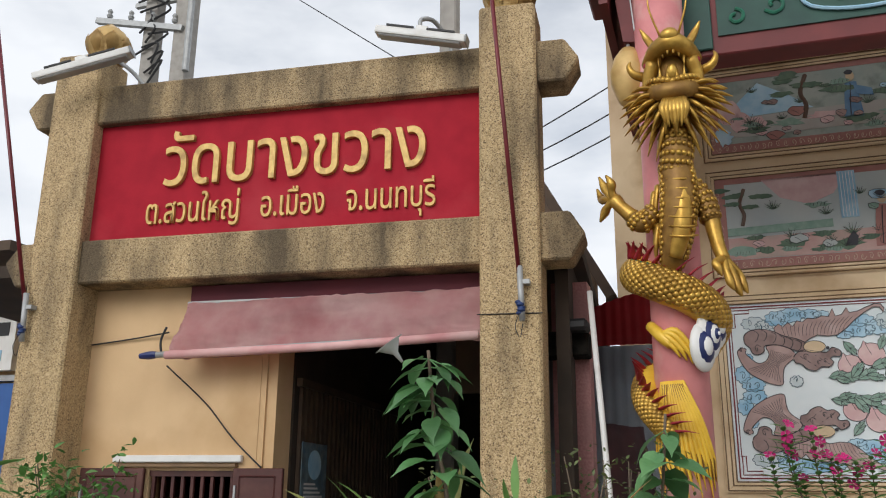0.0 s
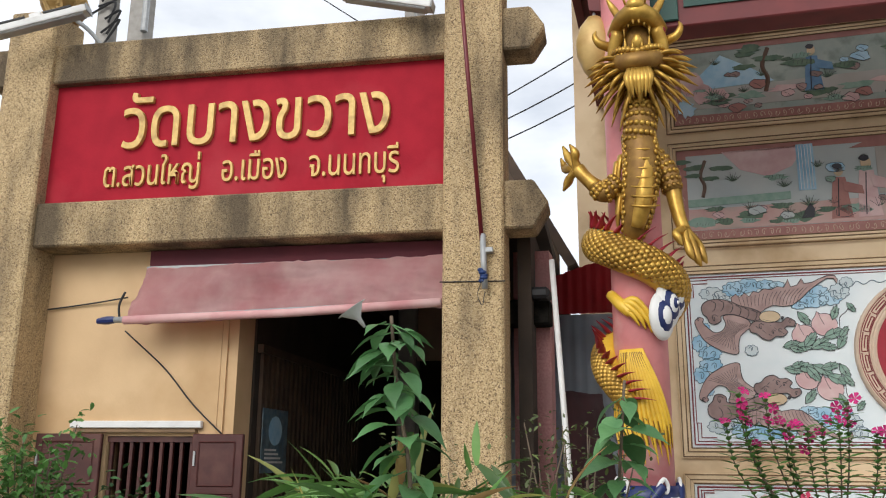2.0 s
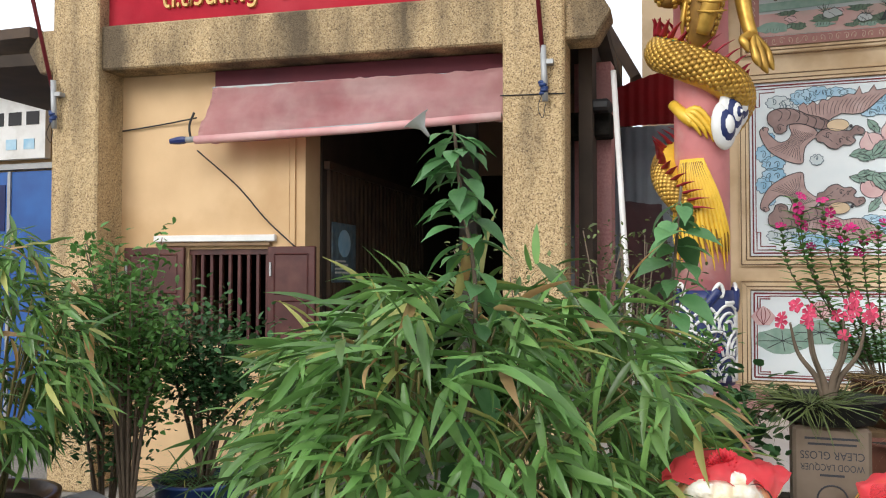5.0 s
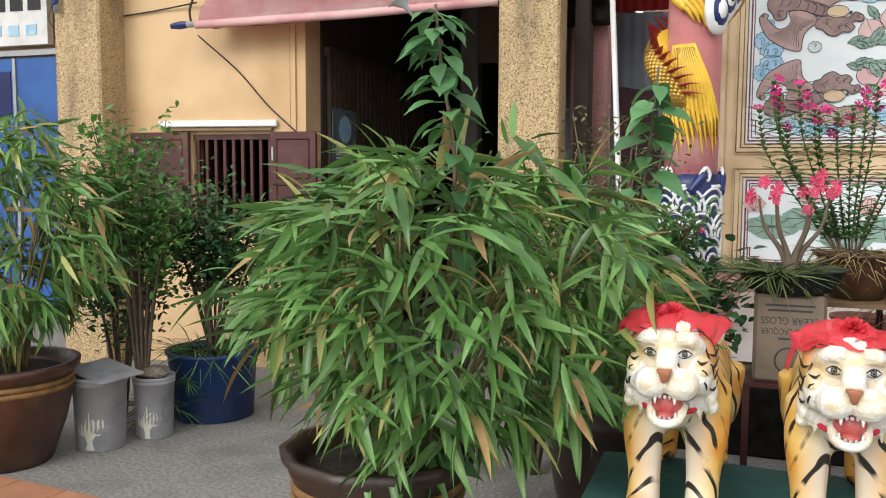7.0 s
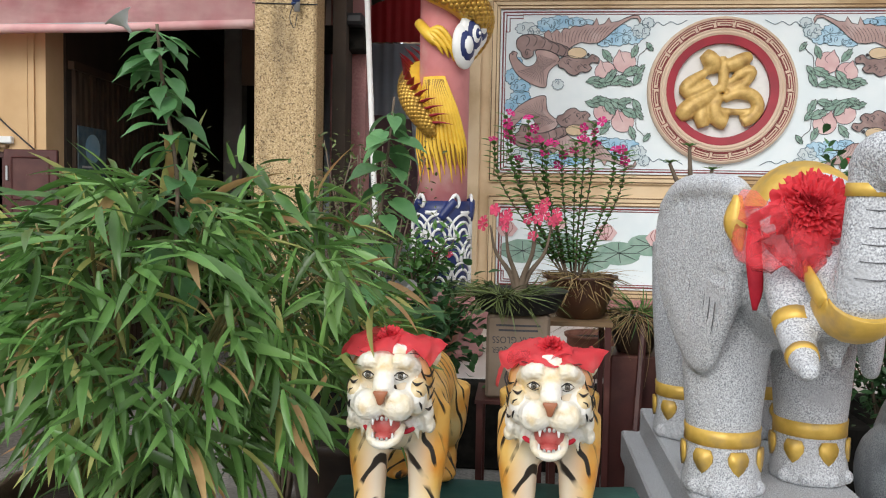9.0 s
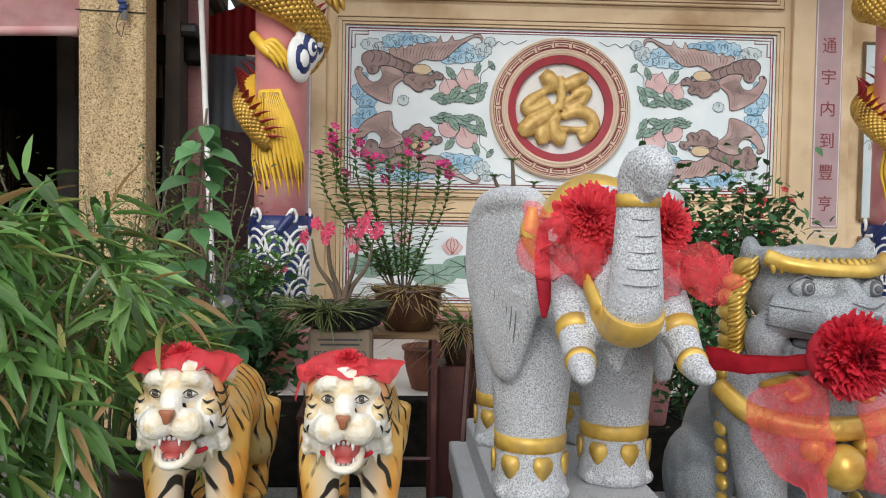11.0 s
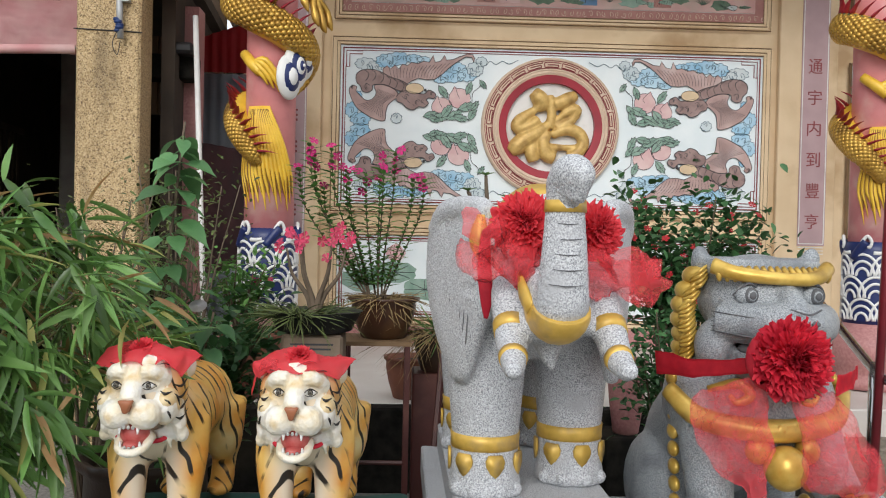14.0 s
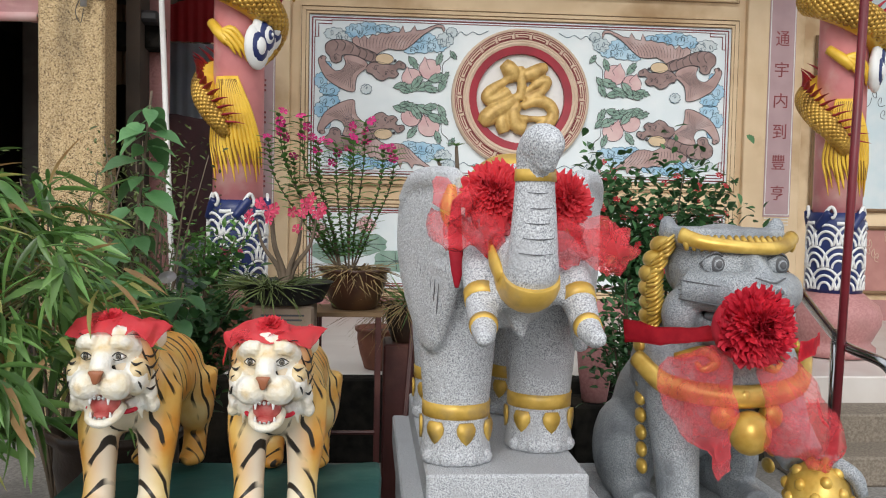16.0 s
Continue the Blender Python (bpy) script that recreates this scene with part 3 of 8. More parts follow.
# ---- tigers ----
def tiger(x, y, z, turn, seed):
    p = bmesh.new()
    limb([(0, 0.42, 0.335, 0.10), (0, 0.34, 0.345, 0.125), (0, 0.18, 0.345, 0.125), (0, 0.0, 0.35, 0.135), (0, -0.10, 0.37, 0.12), (0, -0.16, 0.42, 0.10)], 16, 6, p)
    for s in (-1, 1):
        limb([(s * 0.075, -0.05, 0.36, 0.075), (s * 0.085, -0.08, 0.24, 0.062), (s * 0.08, -0.09, 0.12, 0.048), (s * 0.078, -0.10, 0.035, 0.046)], 12, 5, p)
        ball((s * 0.078, -0.125, 0.028), (0.05, 0.07, 0.032), p)
        limb([(s * 0.075, 0.36, 0.33, 0.095), (s * 0.085, 0.37, 0.2, 0.07), (s * 0.08, 0.42, 0.12, 0.045), (s * 0.08, 0.39, 0.035, 0.042)], 12, 5, p)
        ball((s * 0.08, 0.365, 0.028), (0.046, 0.065, 0.03), p)
    limb([(0, 0.45, 0.38, 0.028), (0, 0.53, 0.30, 0.024), (0.03, 0.53, 0.16, 0.022), (0.06, 0.50, 0.07, 0.02)], 8, 5, p)
    ball((0, -0.19, 0.475), (0.118, 0.11, 0.105), p)
    pieces = [(skin(p, 0.011, 5), "fur")]
    h = bmesh.new()
    ball((0, -0.235, 0.505), (0.098, 0.075, 0.07), h)
    for s in (-1, 1):
        limb([(s * 0.02, -0.30, 0.53, 0.02), (s * 0.055, -0.295, 0.528, 0.021), (s * 0.088, -0.25, 0.50, 0.02)], 8, 4, h)
        ball((s * 0.040, -0.318, 0.418), (0.050, 0.044, 0.041), h)
        ball((s * 0.080, -0.255, 0.428), (0.046, 0.055, 0.052), h)
        ball((s * 0.104, -0.215, 0.415), (0.024, 0.045, 0.040), h)
        for j in range(4):
            a = -0.35 + j * 0.33
            ball((s * (0.095 + 0.035 * math.sin(a + 0.3)), -0.235 + 0.01 * j % 2, 0.40 - 0.055 * math.sin(a * 0.9) - 0.01 * j), (0.022, 0.03, 0.022), h, 8, 6)
        for j in range(10):
            t = -0.6 + j * 0.19
            c = Vector((s * (0.106 * math.cos(t)), -0.225, 0.425 - 0.072 * math.sin(t)))
            limb([(*c, 0.018), (c.x + s * 0.016 * math.cos(t), -0.222, c.z - 0.026, 0.013), (c.x + s * (0.022 + 0.008 * (j % 3)) * math.cos(t), -0.212 + 0.010 * (j % 2), c.z - 0.050 - 0.010 * (j % 3), 0.003)], 8, 4, h)
        ball((s * 0.118, -0.155, 0.525), (0.034, 0.022, 0.036), h)
    tube([(0, -0.25, 0.53), (0, -0.31, 0.485), (0, -0.345, 0.45)], [0.034, 0.03, 0.026], 10, h)
    limb([(-0.038, -0.262, 0.350, 0.016), (-0.034, -0.315, 0.326, 0.012), (0, -0.335, 0.316, 0.013), (0.034, -0.315, 0.326, 0.012), (0.038, -0.262, 0.350, 0.016)], 8, 5, h)
    pieces.append((skin(h, 0.0055, 2), "fur_white"))
    ch = bmesh.new()
    for s in (-1, 1):
        ball((s * 0.090, -0.258, 0.448), (0.034, 0.050, 0.034), ch, 14, 10)
        ball((s * 0.104, -0.240, 0.432), (0.025, 0.046, 0.030), ch, 12, 8)
    pieces.append((ch, "tiger_cheek"))
    mo = bmesh.new()
    ball((0, -0.282, 0.360), (0.040, 0.036, 0.036), mo)
    ball((0, -0.306, 0.334), (0.024, 0.028, 0.012), mo, 12, 8)
    pieces.append((mo, "mouth"))
    no = bmesh.new()
    prism([(-0.020, 0.462), (0.020, 0.462), (0.011, 0.446), (0.006, 0.428), (-0.006, 0.428), (-0.011, 0.446)], -0.370, -0.33, no, 0.003)
    pieces.append((no, "nose"))
    te, ey, bl = bmesh.new(), bmesh.new(), bmesh.new()
    for s in (-1, 1):
        limb([(s * 0.024, -0.33, 0.392, 0.007), (s * 0.024, -0.336, 0.368, 0.002)], 7, 4, te)
        limb([(s * 0.026, -0.322, 0.330, 0.005), (s * 0.026, -0.325, 0.346, 0.002)], 7, 4, te)
        for q in (-0.012, 0, 0.012):
            ball((q, -0.336, 0.386), (0.005, 0.006, 0.006), te, 6, 5)
            ball((q, -0.330, 0.330), (0.005, 0.006, 0.006), te, 6, 5)
        ball((s * 0.043, -0.302, 0.493), (0.0150, 0.012, 0.0085), te, 12, 8)
        ball((s * 0.043, -0.3105, 0.493), (0.0084, 0.0042, 0.0082), bl, 12, 8)
        ball((s * 0.043, -0.3118, 0.493), (0.0062, 0.0045, 0.0062), ey, 12, 8)
        ball((s * 0.043, -0.3148, 0.493), (0.0034, 0.003, 0.0034), bl, 10, 6)
        limb([(s * 0.022, -0.312, 0.489, 0.0012), (s * 0.042, -0.314, 0.504, 0.0022), (s * 0.064, -0.298, 0.492, 0.0012)], 6, 5, bl)
        limb([(s * 0.024, -0.31, 0.488, 0.001), (s * 0.042, -0.313, 0.483, 0.0014), (s * 0.064, -0.298, 0.490, 0.001)], 6, 5, bl)
        limb([(s * 0.060, -0.290, 0.548, 0.001), (s * 0.085, -0.262, 0.545, 0.003), (s * 0.106, -0.225, 0.520, 0.001)], 6, 5, bl, 0.5)
        for q0, q1, q2 in (((0.078, -0.300, 0.478), (0.094, -0.300, 0.470), (0.112, -0.282, 0.474)), ((0.094, -0.305, 0.456), (0.106, -0.298, 0.448), (0.112, -0.288, 0.436)), ((0.110, -0.275, 0.470), (0.124, -0.262, 0.455), (0.128, -0.252, 0.430)), ((0.098, -0.300, 0.430), (0.108, -0.295, 0.415), (0.110, -0.285, 0.400))):
            limb([(s * q0[0], q0[1], q0[2], 0.001), (s * q1[0], q1[1], q1[2], 0.0042), (s * q2[0], q2[1], q2[2], 0.001)], 6, 5, bl)
        for a in (0.40, 0.43, 0.46, 0.49):
            limb([(s * (0.112 + 0.1 * (0.46 - a)), -0.262, a, 0.001), (s * 0.128, -0.235, a - 0.008, 0.004), (s * 0.138, -0.20, a + 0.012, 0.001)], 6, 5, bl)
        for j in range(9):
            ball((s * (0.028 + 0.012 * (j % 3)), -0.352 + 0.007 * (j % 3), 0.412 + 0.011 * (j // 3)), 0.0018, bl, 5, 4)
    pieces += [(te, "white"), (ey, "eye_grey"), (bl, "black")]
    cl = bmesh.new()
    limb([(-0.09, -0.2, 0.345, 0.006), (-0.05, -0.245, 0.33, 0.007), (0.05, -0.245, 0.33, 0.007), (0.09, -0.2, 0.345, 0.006)], 8, 5, cl)
    pieces.append((cl, "rosette"))
    for b, _ in pieces[1:]:
        for v in b.verts:
            if abs(v.co.x) > 0.05:
                v.co.x = math.copysign(0.05 + (abs(v.co.x) - 0.05) * 0.78, v.co.x)
    ob = sculpt("tiger_statue", pieces, None, "painted plaster tiger statue, mouth open, standing on a green platform", "statue")
    ob.matrix_basis = pose(x, y, z, 0, 0, turn)
    tagged(ob, group="tiger statues")
    # red net bow laid over the brow
    bow = thing("head_ribbon", x, y, z - 0.022, "crumpled red net ribbon tied over the tiger's brow", "ribbon", "tiger ribbons", rz=turn)
    bow.matrix_basis = bow.matrix_basis @ Matrix.Translation((0, -0.225, 0.575)) @ Matrix.Diagonal((0.90, 1.0, 0.95, 1)) @ Matrix.Translation((0, 0.225, -0.577))
    rnd = random.Random(seed)
    j = lambda v: v + rnd.uniform(-0.012, 0.012)
    part("net_fold", cloth([[(-0.125, j(-0.20), j(0.55)), (-0.08, j(-0.26), j(0.575)), (0, -0.285, 0.582), (0.08, j(-0.26), j(0.575)), (0.13, j(-0.20), j(0.555))], [(-0.135, j(-0.17), j(0.57)), (-0.08, j(-0.22), j(0.60)), (0, -0.22, 0.605), (0.08, j(-0.22), j(0.60)), (0.14, j(-0.16), j(0.58))]], wave=0.03, seed=seed + 9), "sheer", bow, smooth=True)
    part("net_band", cloth([[(-0.135, j(-0.21), j(0.535)), (-0.10, j(-0.27), j(0.56)), (0, j(-0.295), 0.572), (0.10, j(-0.27), j(0.565)), (0.135, j(-0.21), j(0.535))],
                            [(-0.15, j(-0.18), j(0.56)), (-0.10, j(-0.20), j(0.60)), (0, j(-0.24), 0.605), (0.10, j(-0.20), j(0.605)), (0.155, j(-0.18), j(0.575))],
                            [(-0.14, j(-0.13), j(0.575)), (-0.10, j(-0.13), j(0.605)), (0, j(-0.14), 0.60), (0.10, j(-0.13), j(0.60)), (0.145, j(-0.13), j(0.585))]], wave=0.03, seed=seed), "net", bow, smooth=True)
    part("rosette", ruffle((0.0, -0.225, 0.598), 0.046, 0.028, 7, 15, (0, -0.45, 0.89), seed=seed), "tulle", bow, "gathered crimson rosette", smooth=True)
    part("tail", cloth([[(-0.13, -0.21, 0.55), (-0.145, -0.19, 0.54), (-0.16, -0.18, 0.47 if seed == 2 else 0.53)], [(-0.12, -0.16, 0.57), (-0.15, -0.15, 0.56), (-0.17, -0.14, 0.47 if seed == 2 else 0.54)]], wave=0.015, seed=seed + 5), "net", bow, smooth=True)
    return ob


tiger(0.775, 2.49, 0.6, -2, 1)
tiger(1.205, 2.50, 0.585, -2, 2)
pl = bmesh.new()
box(0.50, 1.52, 2.0, 2.93, 0.04, 0.585, 0.02, pl, 2)
bmesh.ops.subdivide_edges(pl, edges=pl.edges[:], cuts=6, use_grid_fill=True)
for v in pl.verts:
    v.co += 0.010 * noise.noise_vector(v.co * 6)
platform = tagged(part("display_platform", pl, "tarp", smooth=True), "low platform wrapped in worn green tarpaulin under the tigers", "platform")
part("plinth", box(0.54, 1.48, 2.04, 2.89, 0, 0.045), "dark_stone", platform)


# ---- elephant ----
def elephant():
    X = 1.945
    p = bmesh.new()
    limb([(X, 3.75, 1.25, 0.18), (X, 3.6, 1.28, 0.24), (X, 3.2, 1.31, 0.26), (X, 2.85, 1.33, 0.24), (X, 2.6, 1.36, 0.18)], 20, 5, p)
    for fx, fy, r in ((1.785, 2.86, 1.0), (2.115, 3.02, 1.0), (1.785, 3.52, 0.95), (2.115, 3.58, 0.95)):
        limb([(fx, fy + 0.02, 1.40, 0.150 * r), (fx, fy, 1.18, 0.146 * r), (fx, fy - 0.005, 0.96, 0.130 * r), (fx, fy - 0.01, 0.80, 0.117 * r), (fx, fy - 0.015, 0.70, 0.121 * r), (fx, fy - 0.015, 0.645, 0.130 * r), (fx, fy - 0.015, 0.622, 0.128 * r)], 20, 5, p)
    # head, brow and cheeks, turned a little aside
    H, T = X - 0.04, X - 0.062
    ball((H, 2.47, 1.46), (0.165, 0.23, 0.20), p)
    ball((H, 2.33, 1.38), (0.145, 0.19, 0.14), p)
    ball((T, 2.20, 1.285), (0.125, 0.16, 0.065), p)
    # trunk: out of the face, under, and straight up with a curled tip
    limb([(H, 2.30, 1.44, 0.10), (T, 2.14, 1.39, 0.085), (T, 2.04, 1.345, 0.076), (T, 2.0, 1.35, 0.071), (T, 1.99, 1.39, 0.066), (T, 1.985, 1.46, 0.060), (T, 1.985, 1.55, 0.053), (T, 1.985, 1.61, 0.050), (T, 1.975, 1.65, 0.052), (T + 0.006, 1.935, 1.673, 0.050), (T + 0.018, 1.885, 1.664, 0.038), (T + 0.026, 1.855, 1.652, 0.024)], 18, 6, p)
    limb([(T + 0.004, 1.945, 1.632, 0.030), (T + 0.014, 1.90, 1.622, 0.028), (T + 0.018, 1.875, 1.622, 0.016)], 12, 5, p)
    # ears, flared back and out, folded over at the top
    for s in (-1, 1):
        rim = []
        for u, z in ((0.02, 1.56), (0.12, 1.60), (0.33, 1.605), (0.44, 1.53), (0.46, 1.37), (0.40, 1.22), (0.30, 1.10), (0.20, 1.04), (0.13, 1.12), (0.05, 1.30)):
            rim.append((X + s * (0.185 + 0.36 * u), 2.56 + 0.93 * u, z))
        mid = Vector((X + s * 0.255, 2.78, 1.34))
        for a, c in zip(rim, rim[1:] + rim[:1]):
            for k in range(3):
                q = Vector(a).lerp(Vector(c), k / 3)
                limb([(*mid, 0.05), (*mid.lerp(q, 0.5), 0.046), (*mid.lerp(q, 0.8), 0.04), (*q, 0.028)], 10, 3, p)
        limb([(*q, 0.027) for q in rim + rim[:1]], 10, 3, p)
        limb([(rim[0][0], rim[0][1] - 0.02, 1.58, 0.03), (rim[1][0] - s * 0.01, rim[1][1] - 0.03, 1.605, 0.04), (rim[2][0], rim[2][1] - 0.03, 1.60, 0.042), (rim[3][0], rim[3][1] - 0.02, 1.53, 0.035)], 12, 5, p)
        # tusks
        limb([(H + s * 0.10, 2.30, 1.41, 0.058), (H + s * 0.122, 2.22, 1.35, 0.058), (H + s * 0.132, 2.13, 1.27, 0.048), (H + s * 0.136, 2.06, 1.215, 0.040), (H + s * 0.142, 1.99, 1.185, 0.031), (H + s * 0.150, 1.945, 1.185, 0.020)], 14, 6, p)
    limb([(T, 2.20, 1.26, 0.05), (T, 2.17, 1.20, 0.032), (T + 0.01, 2.16, 1.155, 0.010)], 10, 5, p)
    limb([(X, 3.86, 1.3, 0.04), (X, 3.93, 1.1, 0.03), (X, 3.9, 0.85, 0.03)], 8, 5, p)
    pieces = [(skin(p, 0.013, 3), "granite")]
    # toenails, trunk wrinkles and ear lines
    t, gr = bmesh.new(), bmesh.new()
    for fx, fy in ((1.785, 2.86), (2.115, 3.02), (1.785, 3.52), (2.115, 3.58)):
        for a in (-55, -20, 20, 55):
            aa = radians(a)
            ball((fx + 0.118 * math.sin(aa), fy - 0.015 - 0.118 * math.cos(aa), 0.648), (0.028, 0.020, 0.026), t, 12, 8)
    pieces.append((t, "granite"))
    for i, (w0, w1) in enumerate(((-0.75, 0.6), (-0.6, 0.7), (-0.55, 0.5), (-0.35, 0.65), (-0.5, 0.45))):
        z = 1.395 + i * 0.038
        r = 0.0672 - 0.0029 * i
        limb([(T + r * math.sin(a), 1.988 - (r + 0.0002) * math.cos(a), z + 0.005 * abs(a), 0.0016 - 0.001 * abs(f)) for f, a in ((f, w0 + (w1 - w0) * (f + 1) / 2) for f in (-1, -0.5, 0, 0.5, 1))], 6, 3, gr)
    for s in (-1, 1):
        for i in range(9):
            u0, z0 = 0.10 + 0.028 * i, 1.16 + 0.012 * i
            limb([(X + s * (0.185 + 0.36 * u0 + 0.028), 2.56 + 0.93 * u0 - 0.026, z0 + 0.10, 0.0012), (X + s * (0.185 + 0.36 * (u0 + 0.012) + 0.026), 2.56 + 0.93 * (u0 + 0.012) - 0.028, z0 + 0.045, 0.002), (X + s * (0.185 + 0.36 * (u0 + 0.03) + 0.02), 2.56 + 0.93 * (u0 + 0.03) - 0.024, z0, 0.0012)], 6, 4, gr)
    for s in (-1, 1):
        limb([(H + s * 0.158, 2.37, 1.47, 0.003), (H + s * 0.168, 2.32, 1.485, 0.004), (H + s * 0.160, 2.27, 1.47, 0.003)], 6, 4, gr)
    pieces.append((gr, "granite_groove"))
    # gold paint
    g = bmesh.new()
    for fx, fy, r in ((1.785, 2.852, 1.0), (2.115, 3.012, 1.0), (1.785, 3.512, 0.95), (2.115, 3.572, 0.95)):
        lathe([(0.121 * r, 0.0), (0.1205 * r, 0.025), (0.1225 * r, 0.052)], 28, g, Matrix.Translation((fx, fy, 0.782)))
        for k in range(7):
            a = 2 * math.pi * k / 7 + 0.2
            rr = 0.1245 * r
            c = Vector((fx + rr * math.sin(a), fy - rr * math.cos(a), 0.742))
            b = bmesh.new()
            o = [(0, -0.038), (0.012, -0.026), (0.022, -0.008), (0.024, 0.008), (0.017, 0.024), (-0.017, 0.024), (-0.024, 0.008), (-0.022, -0.008), (-0.012, -0.026)]
            prism([(1.4 * u, 1.25 * v) for u, v in o], -0.0035, 0.006, b)
            merge(g, b, Matrix.Translation(c) @ pose(0, 0, 0, 0, 0, math.degrees(a)))
    lathe([(0.0540, 0.0), (0.0528, 0.016), (0.0525, 0.030)], 24, g, Matrix.Translation((T, 1.985, 1.578)))
    for s in (-1, 1):
        for f0, f1, r0, r1 in ((Vector((H + s * 0.1310, 2.140, 1.279)), Vector((H + s * 0.1330, 2.112, 1.256)), 0.0505, 0.0475), (Vector((H + s * 0.1370, 2.045, 1.206)), Vector((H + s * 0.1385, 2.025, 1.199)), 0.0390, 0.0365)):
            tube([f0, f1], [r0, r1], 20, g)
        # chin plate, skull cap and cheek flames
    limb([(T, 2.10, 1.325, 0.083), (T, 2.05, 1.318, 0.082), (T, 2.01, 1.322, 0.0765), (T, 1.998, 1.338, 0.0735)], 20, 5, g)
    limb([(T - 0.074, 2.03, 1.33, 0.010), (T - 0.088, 2.07, 1.37, 0.011), (T - 0.094, 2.12, 1.42, 0.004)], 8, 5, g, 2.2)
    cap = bmesh.new()
    ball((H, 2.52, 1.47), (0.175, 0.235, 0.212), cap, 28, 18)
    for co, no in (((0, 0, 1.55), (0, 0, -1)),):
        bmesh.ops.bisect_plane(cap, geom=cap.verts[:] + cap.edges[:] + cap.faces[:], plane_co=co, plane_no=no, clear_outer=True)
    merge(g, cap)
    for s in (-1, 1):
        limb([(H + s * 0.185, 2.50, 1.58, 0.012), (H + s * 0.188, 2.51, 1.50, 0.032), (H + s * 0.172, 2.50, 1.42, 0.006)], 10, 5, g)
        limb([(X + s * 0.342, 3.02, 1.42, 0.006), (X + s * 0.345, 3.03, 1.36, 0.022), (X + s * 0.335, 3.02, 1.30, 0.005)], 8, 5, g)
    pieces.append((g, "gold_flat"))
    ob = sculpt("elephant_statue", pieces, None, "carved grey granite elephant with raised trunk and painted gold bands", "statue")
    return ob


elephant()
plinth = thing("elephant_plinth", 1.945, 3.3, 0, "stepped grey granite plinth under the elephant", "plinth")
part("upper_slab", box(-0.275, 0.275, -0.66, 0.62, 0.50, 0.622, 0.008), "granite", plinth)
part("lower_slab", box(-0.35, 0.35, -0.56, 0.68, 0.37, 0.50, 0.008), "granite", plinth)
part("footing", box(-0.33, 0.33, -0.54, 0.66, 0, 0.37), "granite", plinth)
# net bows behind the trunk
ebow = thing("elephant_ribbon", 1.89, 2.2, 1.49, "large red net bow tied round the elephant's brow", "ribbon")
part("rosette", ruffle((-0.085, -0.06, 0.055), 0.088, 0.055, 9, 23, (-0.25, -0.9, 0.3), seed=3), "tulle", ebow, smooth=True)
part("rosette", ruffle((0.105, -0.05, 0.045), 0.078, 0.05, 9, 23, (0.4, -0.85, 0.25), seed=4), "tulle", ebow, smooth=True)
part("bow_loop", cloth([[(-0.06, -0.10, 0.05), (-0.15, -0.09, 0.055), (-0.23, -0.05, 0.07)], [(-0.05, -0.12, -0.01), (-0.14, -0.12, -0.02), (-0.25, -0.08, 0.0)], [(-0.04, -0.10, -0.07), (-0.12, -0.10, -0.08), (-0.21, -0.06, -0.06)]], wave=0.06, seed=17), "sheer", ebow, smooth=True)
part("bow_loop", cloth([[(0.08, -0.09, 0.02), (0.18, -0.08, 0.01), (0.30, -0.05, -0.03)], [(0.07, -0.11, -0.03), (0.18, -0.10, -0.05), (0.31, -0.07, -0.08)], [(0.08, -0.09, -0.07), (0.16, -0.08, -0.10), (0.24, -0.06, -0.13)]], wave=0.06, seed=18), "sheer", ebow, smooth=True)
part("bow_loop", cloth([[(-0.06, -0.09, 0.03), (-0.16, -0.08, 0.02), (-0.25, -0.06, 0.03)], [(-0.05, -0.10, -0.04), (-0.15, -0.10, -0.05), (-0.24, -0.07, -0.05)], [(-0.04, -0.09, -0.12), (-0.10, -0.09, -0.10), (-0.20, -0.06, -0.09)]], wave=0.055, seed=7), "sheer", ebow, smooth=True)
part("bow_loop", cloth([[(0.08, -0.08, 0.0), (0.19, -0.07, -0.01), (0.29, -0.04, -0.05)], [(0.07, -0.09, -0.05), (0.18, -0.08, -0.07), (0.28, -0.05, -0.10)], [(0.08, -0.08, -0.09), (0.16, -0.07, -0.12), (0.22, -0.05, -0.15)]], wave=0.055, seed=8), "sheer", ebow, smooth=True)
part("bow_tail", cloth([[(-0.15, -0.045, 0.0), (-0.04, -0.09, 0.0)], [(-0.12, -0.07, -0.08), (-0.04, -0.10, -0.10)], [(-0.06, -0.10, -0.17), (-0.03, -0.11, -0.18)]], wave=0.04, seed=9), "sheer", ebow, smooth=True)
part("sash", limb([(-0.175, 0.10, 0.03, 0.014), (-0.178, 0.08, -0.06, 0.020), (-0.172, 0.07, -0.15, 0.018), (-0.170, 0.08, -0.21, 0.006)], 10, 5, flat=0.5), "rosette", ebow, smooth=True)
part("sash", limb([(0.165, 0.08, 0.0, 0.014), (0.168, 0.06, -0.08, 0.020), (0.160, 0.06, -0.16, 0.016), (0.155, 0.07, -0.21, 0.005)], 10, 5, flat=0.5), "rosette", ebow, smooth=True)
part("band", tube([(-0.175, 0.10, 0.03), (-0.15, 0.0, 0.06), (-0.08, -0.06, 0.07), (0.12, -0.05, 0.05), (0.155, 0.02, 0.03), (0.165, 0.08, 0.0)], 0.014, 8), "rosette", ebow, smooth=True)


